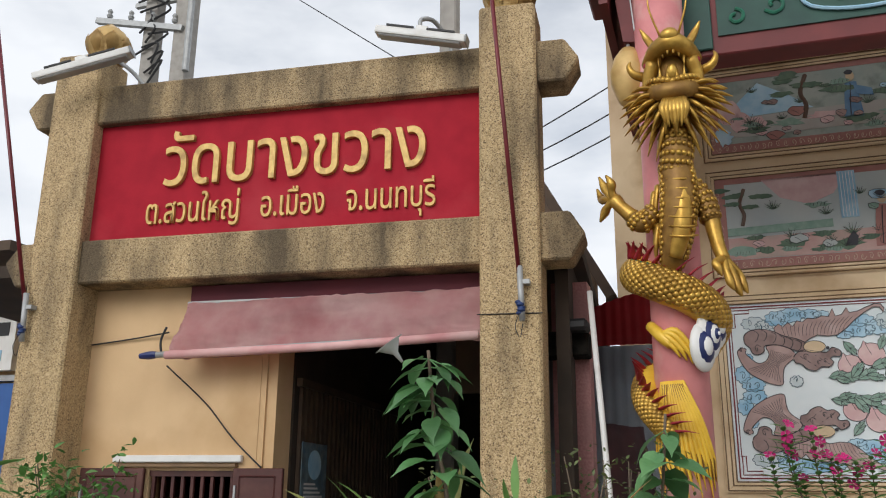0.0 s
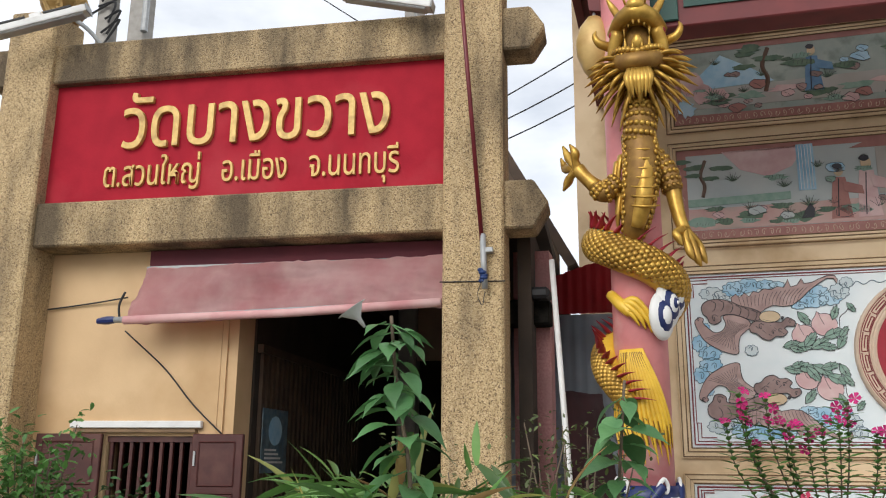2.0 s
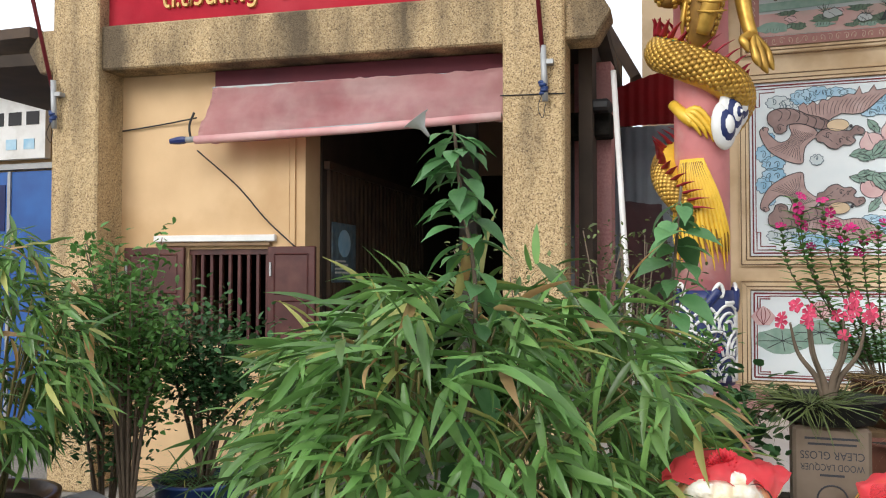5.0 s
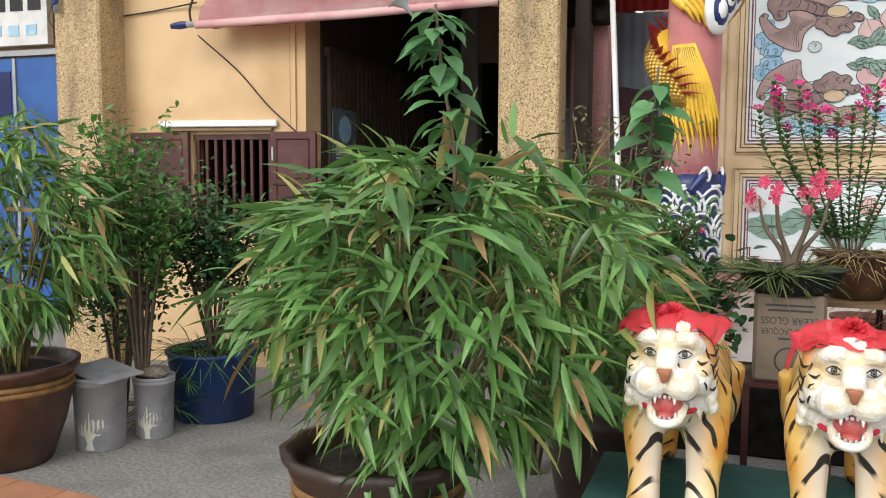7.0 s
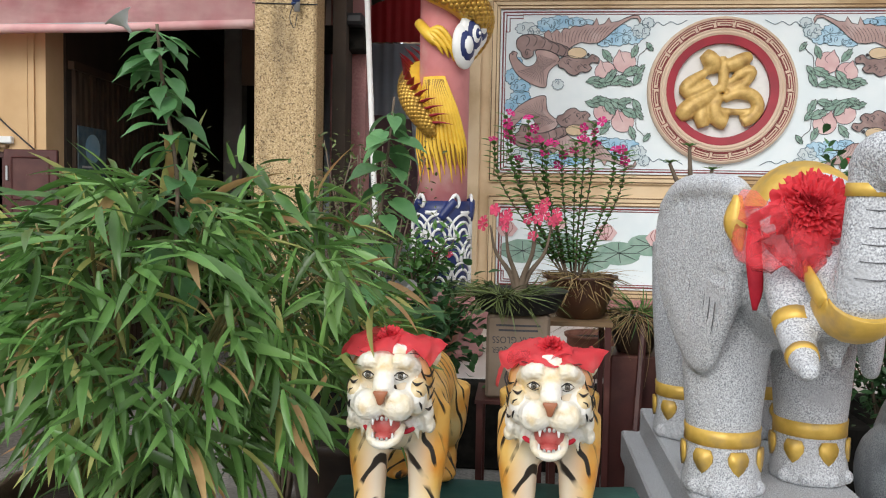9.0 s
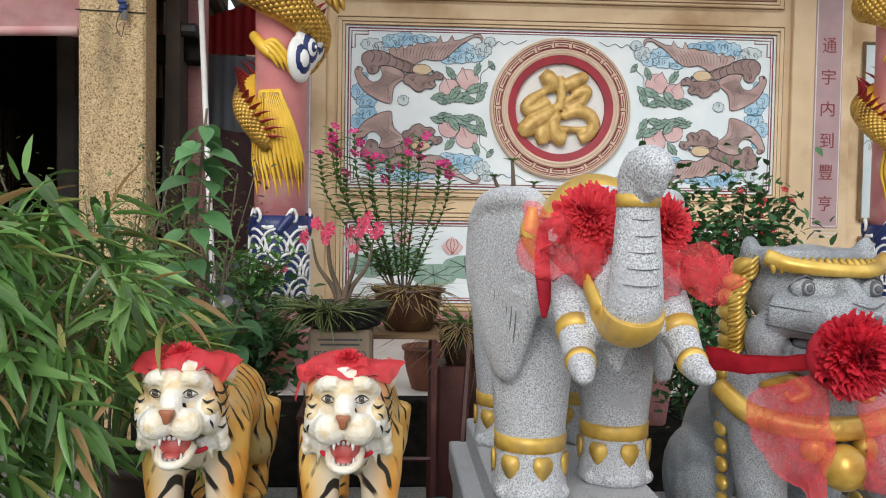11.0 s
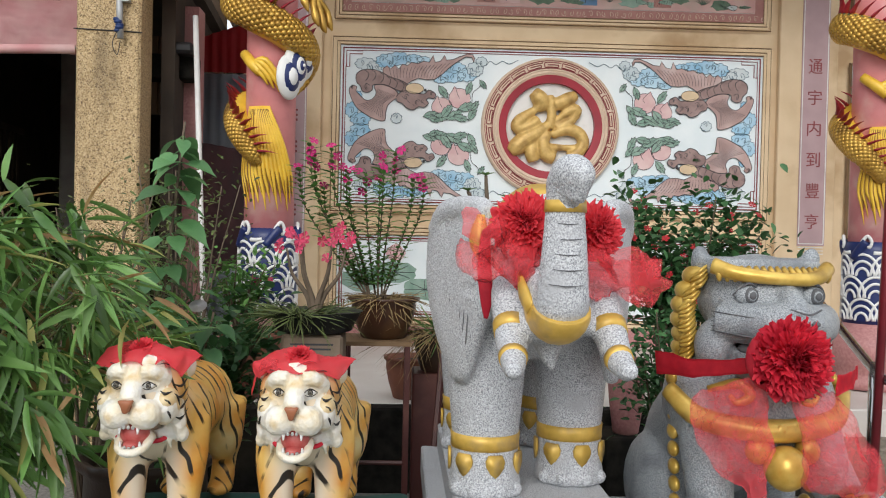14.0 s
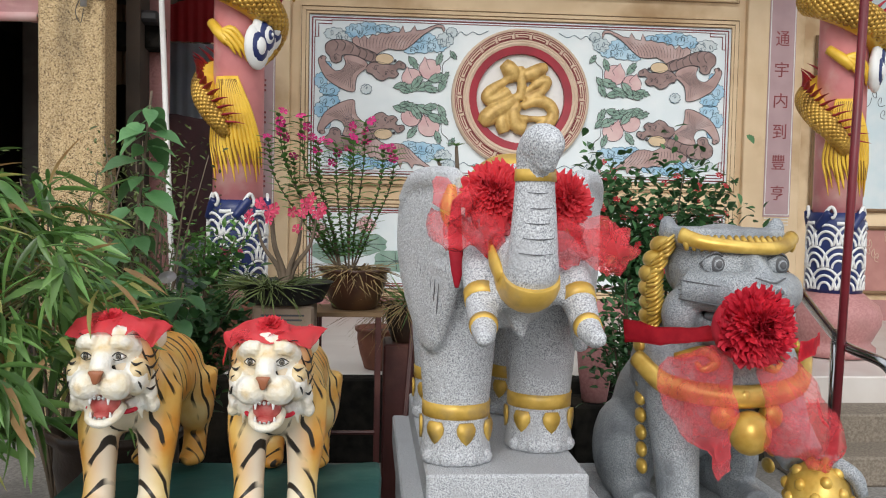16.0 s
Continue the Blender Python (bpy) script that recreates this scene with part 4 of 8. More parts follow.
# ---- guardian lion ----
def lion():
    X = 2.82
    p = bmesh.new()
    # haunches and body, sitting
    limb([(X - 0.05, 3.65, 0.55, 0.20), (X - 0.03, 3.45, 0.68, 0.26), (X, 3.2, 0.85, 0.27), (X, 3.05, 1.0, 0.26), (X, 3.0, 1.15, 0.23)], 20, 5, p)
    ball((X, 2.98, 0.86), (0.29, 0.20, 0.22), p)
    for s in (-1, 1):
        ball((X + s * 0.24, 3.02, 0.93), (0.12, 0.17, 0.16), p)
        ball((X + s * 0.25, 3.42, 0.50), (0.14, 0.24, 0.22), p)
        limb([(X + s * 0.26, 3.35, 0.40, 0.10), (X + s * 0.26, 3.2, 0.34, 0.085), (X + s * 0.26, 3.08, 0.34, 0.08)], 12, 4, p)
    limb([(X - 0.22, 2.95, 0.92, 0.12), (X - 0.21, 2.90, 0.68, 0.10), (X - 0.20, 2.87, 0.46, 0.085), (X - 0.20, 2.86, 0.34, 0.09)], 16, 5, p)
    ball((X - 0.20, 2.80, 0.33), (0.11, 0.13, 0.05), p)
    limb([(X + 0.22, 2.95, 0.92, 0.12), (X + 0.24, 2.86, 0.75, 0.10), (X + 0.27, 2.76, 0.64, 0.085)], 16, 5, p)
    # head
    ball((X, 2.98, 1.32), (0.235, 0.23, 0.17), p)
    box(X - 0.23, X + 0.23, 2.86, 3.12, 1.40, 1.475, 0.03, p, 2)
    limb([(X - 0.20, 2.86, 1.25, 0.07), (X - 0.10, 2.76, 1.245, 0.075), (X + 0.03, 2.70, 1.245, 0.08), (X + 0.15, 2.76, 1.245, 0.075), (X + 0.22, 2.86, 1.25, 0.07)], 14, 5, p)
    ball((X + 0.03, 2.665, 1.265), (0.070, 0.06, 0.045), p)
    limb([(X + 0.03, 2.80, 1.36, 0.045), (X + 0.03, 2.72, 1.315, 0.05), (X + 0.03, 2.67, 1.275, 0.05)], 12, 5, p)
    for s in (-1, 1):
        ball((X + 0.03 + s * 0.055, 2.65, 1.255), (0.04, 0.035, 0.03), p)
        ball((X + s * 0.20, 2.90, 1.15), (0.08, 0.10, 0.10), p)
        limb([(X + s * 0.235, 3.0, 1.43, 0.035), (X + s * 0.24, 2.98, 1.475, 0.036), (X + s * 0.235, 3.0, 1.50, 0.026)], 10, 4, p)
    limb([(X - 0.14, 2.82, 1.10, 0.05), (X, 2.74, 1.08, 0.055), (X + 0.14, 2.82, 1.10, 0.05)], 10, 4, p)
    pieces = [(skin(p, 0.012, 3), "granite_dark")]
    g = bmesh.new()
    # gold brow, mane locks, chest band, bells and the ball
    limb([(X - 0.235, 2.85, 1.445, 0.03), (X - 0.16, 2.79, 1.42, 0.027), (X + 0.03, 2.755, 1.405, 0.023), (X + 0.16, 2.79, 1.41, 0.027), (X + 0.235, 2.85, 1.44, 0.03)], 12, 6, g, 1.0)
    for i in range(17):
        u = -0.22 + 0.44 * i / 16
        limb([(X + u, 2.80 + 0.7 * u * u, 1.442, 0.010), (X + u * 1.02, 2.765 + 1.1 * u * u, 1.415, 0.013), (X + u, 2.775 + 1.0 * u * u, 1.392, 0.007)], 7, 3, g)
    for s in (-1, 1):
        for i in range(7):
            z = 1.40 - 0.055 * i
            xo = 0.255 + 0.022 * math.sin(i * 0.9) + 0.008 * i
            c = (X + s * xo, 2.99 + 0.012 * i, z)
            if s > 0:
                c = (c[0] - 0.045, c[1] + 0.06, z)
            ball(c, (0.050, 0.075, 0.040), g, 12, 8)
            for q in (-0.028, -0.010, 0.010, 0.028):
                limb([(c[0] + s * 0.035, c[1] - 0.045, z + q * 0.6 - 0.024, 0.005), (c[0] + s * 0.005, c[1] - 0.074, z + q - 0.004, 0.008), (c[0] - s * 0.034, c[1] - 0.052, z + q * 0.8 + 0.024, 0.004)], 7, 4, g)
        for i in range(8):
            z = 1.02 - 0.07 * i
            ball((X + s * (0.345 - 0.008 * i), 2.99 + 0.01 * i, z), (0.022, 0.045, 0.03), g, 10, 7)
        limb([(X + s * 0.24, 2.86, 1.0, 0.012), (X + s * 0.14, 2.80, 1.03, 0.02), (X + s * 0.10, 2.78, 0.99, 0.02), (X + s * 0.15, 2.785, 0.965, 0.014), (X + s * 0.18, 2.79, 0.99, 0.009)], 9, 5, g)
    limb([(X - 0.37, 2.95, 0.98, 0.035), (X - 0.28, 2.84, 0.90, 0.04), (X - 0.10, 2.765, 0.875, 0.042), (X + 0.10, 2.765, 0.875, 0.042), (X + 0.28, 2.84, 0.90, 0.04), (X + 0.37, 2.95, 0.98, 0.035)], 12, 6, g)
    for i in range(9):
        u = -0.28 + 0.07 * i
        ball((X + u, 2.725 + 1.45 * u * u, 0.878 + 0.3 * u * u), (0.024, 0.012, 0.024), g, 10, 7)
    ball((X + 0.03, 2.74, 0.745), (0.085, 0.075, 0.08), g, 20, 14)
    ball((X - 0.07, 2.77, 0.80), (0.05, 0.04, 0.05), g, 14, 10)
    ball((X + 0.13, 2.77, 0.80), (0.05, 0.04, 0.05), g, 14, 10)
    bc = Vector((X + 0.30, 2.70, 0.53))
    ball(bc, 0.125, g, 20, 14)
    for i in range(34):
        k = (i + 0.5) / 34
        ph = math.acos(1 - 2 * k)
        th = math.pi * (1 + 5 ** 0.5) * i
        d = Vector((math.sin(ph) * math.cos(th), math.sin(ph) * math.sin(th), math.cos(ph)))
        ball(bc + d * 0.118, 0.024, g, 8, 6)
    pieces.append((g, "gold_bright"))
    # paw over the ball
    pw = bmesh.new()
    for i in range(4):
        limb([(X + 0.34, 2.68 + 0.045 * i, 0.66 - 0.01 * i, 0.03), (X + 0.40, 2.62 + 0.05 * i, 0.62 - 0.035 * i, 0.03), (X + 0.42, 2.60 + 0.05 * i, 0.56 - 0.04 * i, 0.022)], 9, 4, pw)
    pieces.append((pw, "granite_dark"))
    e, w, k = bmesh.new(), bmesh.new(), bmesh.new()
    for s, xx in ((-1, X - 0.12), (1, X + 0.145)):
        ball((xx, 2.795, 1.345), (0.048, 0.03, 0.040), w, 16, 10)
        ball((xx + 0.008, 2.772, 1.345), (0.029, 0.014, 0.029), e, 16, 10)
        ball((xx + 0.008, 2.766, 1.345), (0.021, 0.012, 0.021), w, 14, 8)
        ball((xx + 0.008, 2.758, 1.345), (0.014, 0.009, 0.014), e, 12, 8)
        limb([(xx - 0.055, 2.80, 1.345, 0.003), (xx, 2.77, 1.388, 0.005), (xx + 0.055, 2.80, 1.345, 0.003), (xx, 2.772, 1.302, 0.004), (xx - 0.055, 2.80, 1.345, 0.003)], 6, 6, e)
        for i in range(5):
            z = 1.262 - 0.017 * i
            limb([(X + 0.03 + s * 0.10, 2.672, z + 0.004, 0.0015), (X + 0.02 + s * 0.17, 2.715, z + 0.012, 0.003), (X + s * 0.25, 2.82, z + 0.022, 0.0015)], 6, 4, e)
        ball((X + 0.03 + s * 0.032, 2.612, 1.262), (0.018, 0.012, 0.011), e, 10, 7)
    limb([(X - 0.03, 2.625, 1.31, 0.003), (X + 0.03, 2.60, 1.295, 0.004), (X + 0.09, 2.625, 1.31, 0.003)], 6, 4, e)
    ball((X, 2.80, 1.155), (0.15, 0.06, 0.035), k, 16, 8)
    pieces += [(w, "granite_dark"), (e, "granite_groove"), (k, "granite_groove")]
    for b, _ in pieces:
        for v in b.verts:
            v.co.x, v.co.z = 2.58 + (v.co.x - 2.58) * 0.88, v.co.z * 0.988
    return sculpt("lion_statue", pieces, None, "carved dark granite guardian lion with gilded brow, mane and ball", "statue")


lion()
tagged(part("lion_plinth", box(2.42, 3.25, 2.55, 3.8, 0, 0.32, 0.02), "granite_dark"), "dark granite plinth under the guardian lion", "plinth")
lbow = thing("lion_ribbon", 2.765, 2.7, 1.082, "red ribbon rosette with sheer net tails on the lion's chest", "ribbon")
part("rosette", ruffle((-0.03, -0.14, 0.055), 0.128, 0.10, 14, 31, (0.05, -1, 0.1), seed=11), "rosette", lbow, "dense gathered crimson rosette", smooth=True)
part("rosette_core", ball((-0.055, -0.12, 0.05), (0.11, 0.07, 0.11)), "rosette", lbow, smooth=True)
part("neck_band", cloth([[(-0.37, 0.18, 0.035), (-0.25, 0.03, 0.03), (-0.10, -0.08, 0.05)], [(-0.37, 0.18, -0.05), (-0.25, 0.03, -0.03), (-0.10, -0.08, 0.0)]], wave=0.008, seed=12), "rosette", lbow, smooth=True)
part("neck_band", cloth([[(0.16, -0.08, 0.0), (0.26, 0.0, 0.0), (0.36, 0.16, 0.0)], [(0.16, -0.08, -0.07), (0.26, 0.0, -0.06), (0.36, 0.16, -0.05)]], wave=0.01, seed=13), "rosette", lbow, smooth=True)
part("net_tail", cloth([[(-0.10, -0.13, -0.02), (-0.22, -0.10, -0.04), (-0.31, -0.02, -0.09)], [(-0.06, -0.12, -0.18), (-0.18, -0.10, -0.20), (-0.29, -0.02, -0.24)], [(-0.07, -0.11, -0.30), (-0.13, -0.09, -0.34), (-0.19, -0.06, -0.36)], [(-0.08, -0.10, -0.42), (-0.09, -0.09, -0.44), (-0.10, -0.08, -0.46)]], wave=0.03, seed=14), "sheer", lbow, "sheer red net", smooth=True)
part("net_tail", cloth([[(-0.02, -0.13, -0.02), (0.08, -0.12, -0.05), (0.18, -0.03, -0.09)], [(0.0, -0.15, -0.16), (0.14, -0.14, -0.18), (0.28, -0.04, -0.2)], [(0.02, -0.15, -0.28), (0.16, -0.15, -0.32), (0.34, -0.05, -0.33)], [(0.04, -0.14, -0.36), (0.16, -0.13, -0.42), (0.30, -0.06, -0.44)]], wave=0.035, seed=15), "sheer", lbow, "sheer red net", smooth=True)
# ---- painted relief panels on the temple wall ----
built = set(bpy.data.objects)
M["bat"] = mat("brown_bat_paint", (0.25, 0.165, 0.15), 0.6, col2=(0.33, 0.23, 0.21), scale=7, stain=(0.20, 0.13, 0.12), stain_scale=9)
M["bat_wing"] = mat("dusky_wing_paint", (0.46, 0.32, 0.29), 0.6, col2=(0.36, 0.24, 0.22), scale=9, stain=(0.54, 0.42, 0.40), stain_scale=5)
M["sky_blue"] = mat("blue_cloud_paint", (0.25, 0.48, 0.66), 0.6, col2=(0.46, 0.64, 0.74), scale=6)
M["cloud_white"] = mat("white_cloud_paint", (0.58, 0.64, 0.65), 0.6, col2=(0.50, 0.60, 0.63), scale=6)
M["ink"] = mat("dark_ink_line", (0.045, 0.045, 0.055), 0.6)
M["red_line"] = mat("dull_red_line", (0.27, 0.055, 0.06), 0.6)
M["peach"] = mat("peach_paint", (0.68, 0.50, 0.48), 0.6, col2=(0.60, 0.38, 0.38), scale=9)
M["leaf_paint"] = mat("sage_leaf_paint", (0.19, 0.32, 0.25), 0.6, col2=(0.28, 0.40, 0.33), scale=14)
M["face_cream"] = mat("cream_paint", (0.68, 0.52, 0.33), 0.6)
M["frame_brown"] = mat("brown_moulding", (0.22, 0.135, 0.065), 0.6, col2=(0.15, 0.09, 0.045), scale=5)
M["ring_tan"] = mat("tan_ring", (0.66, 0.52, 0.40), 0.6, col2=(0.60, 0.46, 0.34), scale=6)
M["strip_pink"] = mat("mauve_strip", (0.46, 0.32, 0.33), 0.6, col2=(0.41, 0.28, 0.29), scale=5)
M["robe_red"] = mat("faded_red_robe", (0.40, 0.19, 0.16), 0.6, col2=(0.34, 0.15, 0.13), scale=9)
M["robe_blue"] = mat("blue_robe", (0.08, 0.18, 0.34), 0.6, col2=(0.14, 0.27, 0.42), scale=9)
M["scene_dusk"] = mat("dark_painted_grove", (0.30, 0.36, 0.33), 0.6, col2=(0.38, 0.42, 0.38), scale=5, stain=(0.20, 0.25, 0.21), stain_scale=6)
M["rose_ground"] = mat("rose_painted_earth", (0.52, 0.30, 0.27), 0.6, col2=(0.58, 0.40, 0.36), scale=5, stain=(0.42, 0.36, 0.30), stain_scale=4)
M["scene_ground"] = mat("painted_meadow", (0.40, 0.37, 0.33), 0.6, col2=(0.45, 0.44, 0.42), scale=3, stain=(0.34, 0.35, 0.27), stain_scale=2.5)
M["scene_sky"] = mat("painted_sky", (0.44, 0.50, 0.50), 0.6, col2=(0.50, 0.54, 0.52), scale=3, stain=(0.36, 0.42, 0.44), stain_scale=2)
M["tree_paint"] = mat("painted_pine", (0.07, 0.13, 0.085), 0.6, col2=(0.13, 0.20, 0.13), scale=12)
M["bark_paint"] = mat("painted_bark", (0.17, 0.105, 0.075), 0.6)
PF = TY - 0.022          # face of the pale panel grounds


def plate(outline, layer, bm=None):
    """A painted figure, a few millimetres thick, on the panel's face; layers stack outwards."""
    return prism([(x, z) for x, z in outline], PF - 0.0045 * layer, PF - 0.0045 * (layer - 1) + 0.001, bm)


def stroke(pts, r, layer, bm=None, closed=False, k=5):
    p = smooth_path([(x, z) for x, z in pts] + ([pts[0]] if closed else []), k) if k > 1 else [np.array(q) for q in pts]
    y = PF - 0.0045 * layer
    return tube([(float(q[0]), y, float(q[1])) for q in p], r, 4, bm)


def curl(x, z, r, turn, bm, layer, flip=1):
    return stroke([(x + flip * r * (1 - 0.28 * i / 2) * math.cos(turn + i * 0.9) * (1 - i * 0.085), z + r * math.sin(turn + i * 0.9) * (1 - i * 0.085)) for i in range(10)], 0.0024, layer, bm, k=3)


def fretted(x0, x1, z0, z1, r, parent, mat_name="red_line", key=0.15):
    """Fine double border with key-fret corners."""
    b = bmesh.new()
    for o, w in ((0.028, r), (0.05, r * 0.6)):
        a = 0.0 if o < 0.04 else key
        for (p, q) in (((x0 + o + a, z0 + o), (x1 - o - a, z0 + o)), ((x0 + o + a, z1 - o), (x1 - o - a, z1 - o)), ((x0 + o, z0 + o + a), (x0 + o, z1 - o - a)), ((x1 - o, z0 + o + a), (x1 - o, z1 - o - a))):
            stroke([p, q], w, 1, b, k=1)
    for sx, xx in ((1, x0 + 0.055), (-1, x1 - 0.055)):
        for sz, zz in ((1, z0 + 0.055), (-1, z1 - 0.055)):
            t = key * 0.2
            stroke([(xx, zz + sz * key), (xx, zz), (xx + sx * key, zz), (xx + sx * key, zz + sz * t), (xx + sx * t, zz + sz * t), (xx + sx * t, zz + sz * key), (xx + sx * 0.0, zz + sz * key)], r * 0.8, 1, b, k=1)
    return part("fret_border", b, mat_name, parent, "thin dull red fret lines")


def panel_frame(x0, x1, z0, z1, parent, w=0.085):
    """Stepped moulding about a panel, four mitred sides."""
    for name, pts in (("frame_top", [(x0 - w, z1 + w), (x1 + w, z1 + w), (x1, z1), (x0, z1)]), ("frame_bottom", [(x0, z0), (x1, z0), (x1 + w, z0 - w), (x0 - w, z0 - w)]),
                      ("frame_side", [(x0 - w, z1 + w), (x0, z1), (x0, z0), (x0 - w, z0 - w)]), ("frame_side", [(x1, z1), (x1 + w, z1 + w), (x1 + w, z0 - w), (x1, z0)])):
        part(name, prism(pts, TY - 0.035, TY + 0.001, bevel=0.006), "temple_wall", parent)
    b = bmesh.new()
    for o in (0.0, 0.03, 0.07):
        q = [(x0 - o, z0 - o), (x1 + o, z0 - o), (x1 + o, z1 + o), (x0 - o, z1 + o), (x0 - o, z0 - o)]
        tube([(x, TY - 0.036, z) for x, z in q], 0.0055, 4, b)
    part("frame_groove", b, "frame_brown", parent, "dark brown moulding lines")


X0, X1, Z0, Z1 = 0.9, 4.88, 1.77, 3.25
mural = thing("relief_panel", 0, 0, 0, "pale relief panel with painted bats, clouds and peaches", "wall panel")
part("panel_ground", box(X0, X1, PF, TY, Z0, Z1), "panel", mural)
panel_frame(X0, X1, Z0, Z1, mural)
fretted(X0, X1, Z0, Z1, 0.006, mural)
# one quarter of the design on a drawing grid of about 5 mm, set four times
ARM = [(600, 87), (601, 78), (607, 72), (616, 69), (631, 69), (647, 74), (660, 82), (675, 87), (688, 93), (697, 102), (690, 111), (672, 106), (655, 98), (640, 96), (630, 98), (629, 106), (620, 111), (611, 108), (608, 99), (602, 93)]
WING_UP = [(650, 82), (648, 68), (656, 62), (662, 68), (670, 61), (677, 68), (684, 59), (692, 62), (700, 56), (712, 58), (722, 54), (732, 56), (739, 43), (742, 56), (752, 54), (760, 43), (763, 52), (775, 51), (786, 46), (800, 41), (810, 42), (814, 49), (812, 56), (808, 47), (798, 46), (784, 54), (770, 64), (756, 77), (742, 87), (727, 88), (712, 85), (700, 90), (690, 97), (676, 90), (662, 84)]
WING_LOW = [(597, 97), (588, 103), (590, 117), (600, 137), (617, 151), (637, 161), (651, 162), (653, 148), (657, 134), (668, 124), (677, 118), (668, 104), (650, 97), (633, 98), (636, 111), (630, 122), (618, 125), (608, 117), (600, 107), (602, 101)]
HEAD = [(672, 119), (678, 112), (690, 108), (708, 112), (722, 114), (730, 107), (738, 110), (743, 115), (740, 122), (731, 121), (726, 125), (730, 131), (722, 138), (712, 137), (702, 143), (690, 139), (683, 131), (674, 128)]
CX, CZ = 2.89, 2.511
M["cloud_line"] = mat("slate_blue_line", (0.085, 0.15, 0.20), 0.6)


def place(p, sx, sz):
    """A point of the quarter design on the panel; mirrored for the other quarters."""
    x, y = p[0] - 579, p[1] - 28
    u, v = (x + 0.0286 * y) * 0.00519 + 0.028, (y - 0.03 * x) * 0.00509 + 0.028
    return (X0 + u if sx > 0 else 2 * CX - X0 - u), (Z1 - v if sz > 0 else Z0 + v)


def rounded(pts):
    return [tuple(float(c) for c in q) for q in smooth_path(pts + pts[:1], 3)[:-1]]


def ring_of(x, z, rx, rz, n=20):
    return [(x + rx * math.cos(2 * math.pi * k / n), z + rz * math.sin(2 * math.pi * k / n)) for k in range(n)]


def scalloped(x, z, rx, rz, lobes, ph):
    return [(x + rx * (0.86 + 0.2 * abs(math.sin(lobes * a / 2 + ph))) * math.cos(a), z + rz * (0.86 + 0.2 * abs(math.sin(lobes * a / 2 + ph))) * math.sin(a)) for a in (2 * math.pi * k / 48 for k in range(48))]


CLOUDS = ((618, 58, 19, 11, "cloud_white"), (634, 63, 14, 9, "cloud_white"), (655, 53, 19, 13, "sky_blue"), (676, 49, 22, 12, "sky_blue"), (704, 49, 15, 8, "sky_blue"), (722, 51, 12, 6, "sky_blue"), (604, 117, 7, 9, "sky_blue"), (592, 142, 12, 14, "sky_blue"), (607, 159, 18, 12, "sky_blue"),
          (778, 66, 20, 10, "sky_blue"), (752, 88, 13, 6, "sky_blue"), (774, 82, 22, 11, "sky_blue"), (800, 79, 17, 12, "sky_blue"), (814, 69, 15, 13, "cloud_white"), (826, 55, 10, 9, "cloud_white"), (672, 158, 10, 9, "cloud_white"))
LEAVES = ((756, 109, -0.9, 1.0), (752, 156, 0.1, 1.2), (733, 152, 0.25, 1.0), (797, 138, 0.4, 1.2), (808, 151, 1.1, 1.0), (776, 153, 0.5, 1.2), (803, 104, 1.2, 0.9), (828, 96, -0.9, 0.7), (762, 146, 0.9, 1.1), (787, 158, -0.2, 1.0), (740, 160, -0.3, 0.8), (813, 136, 0.9, 0.8))
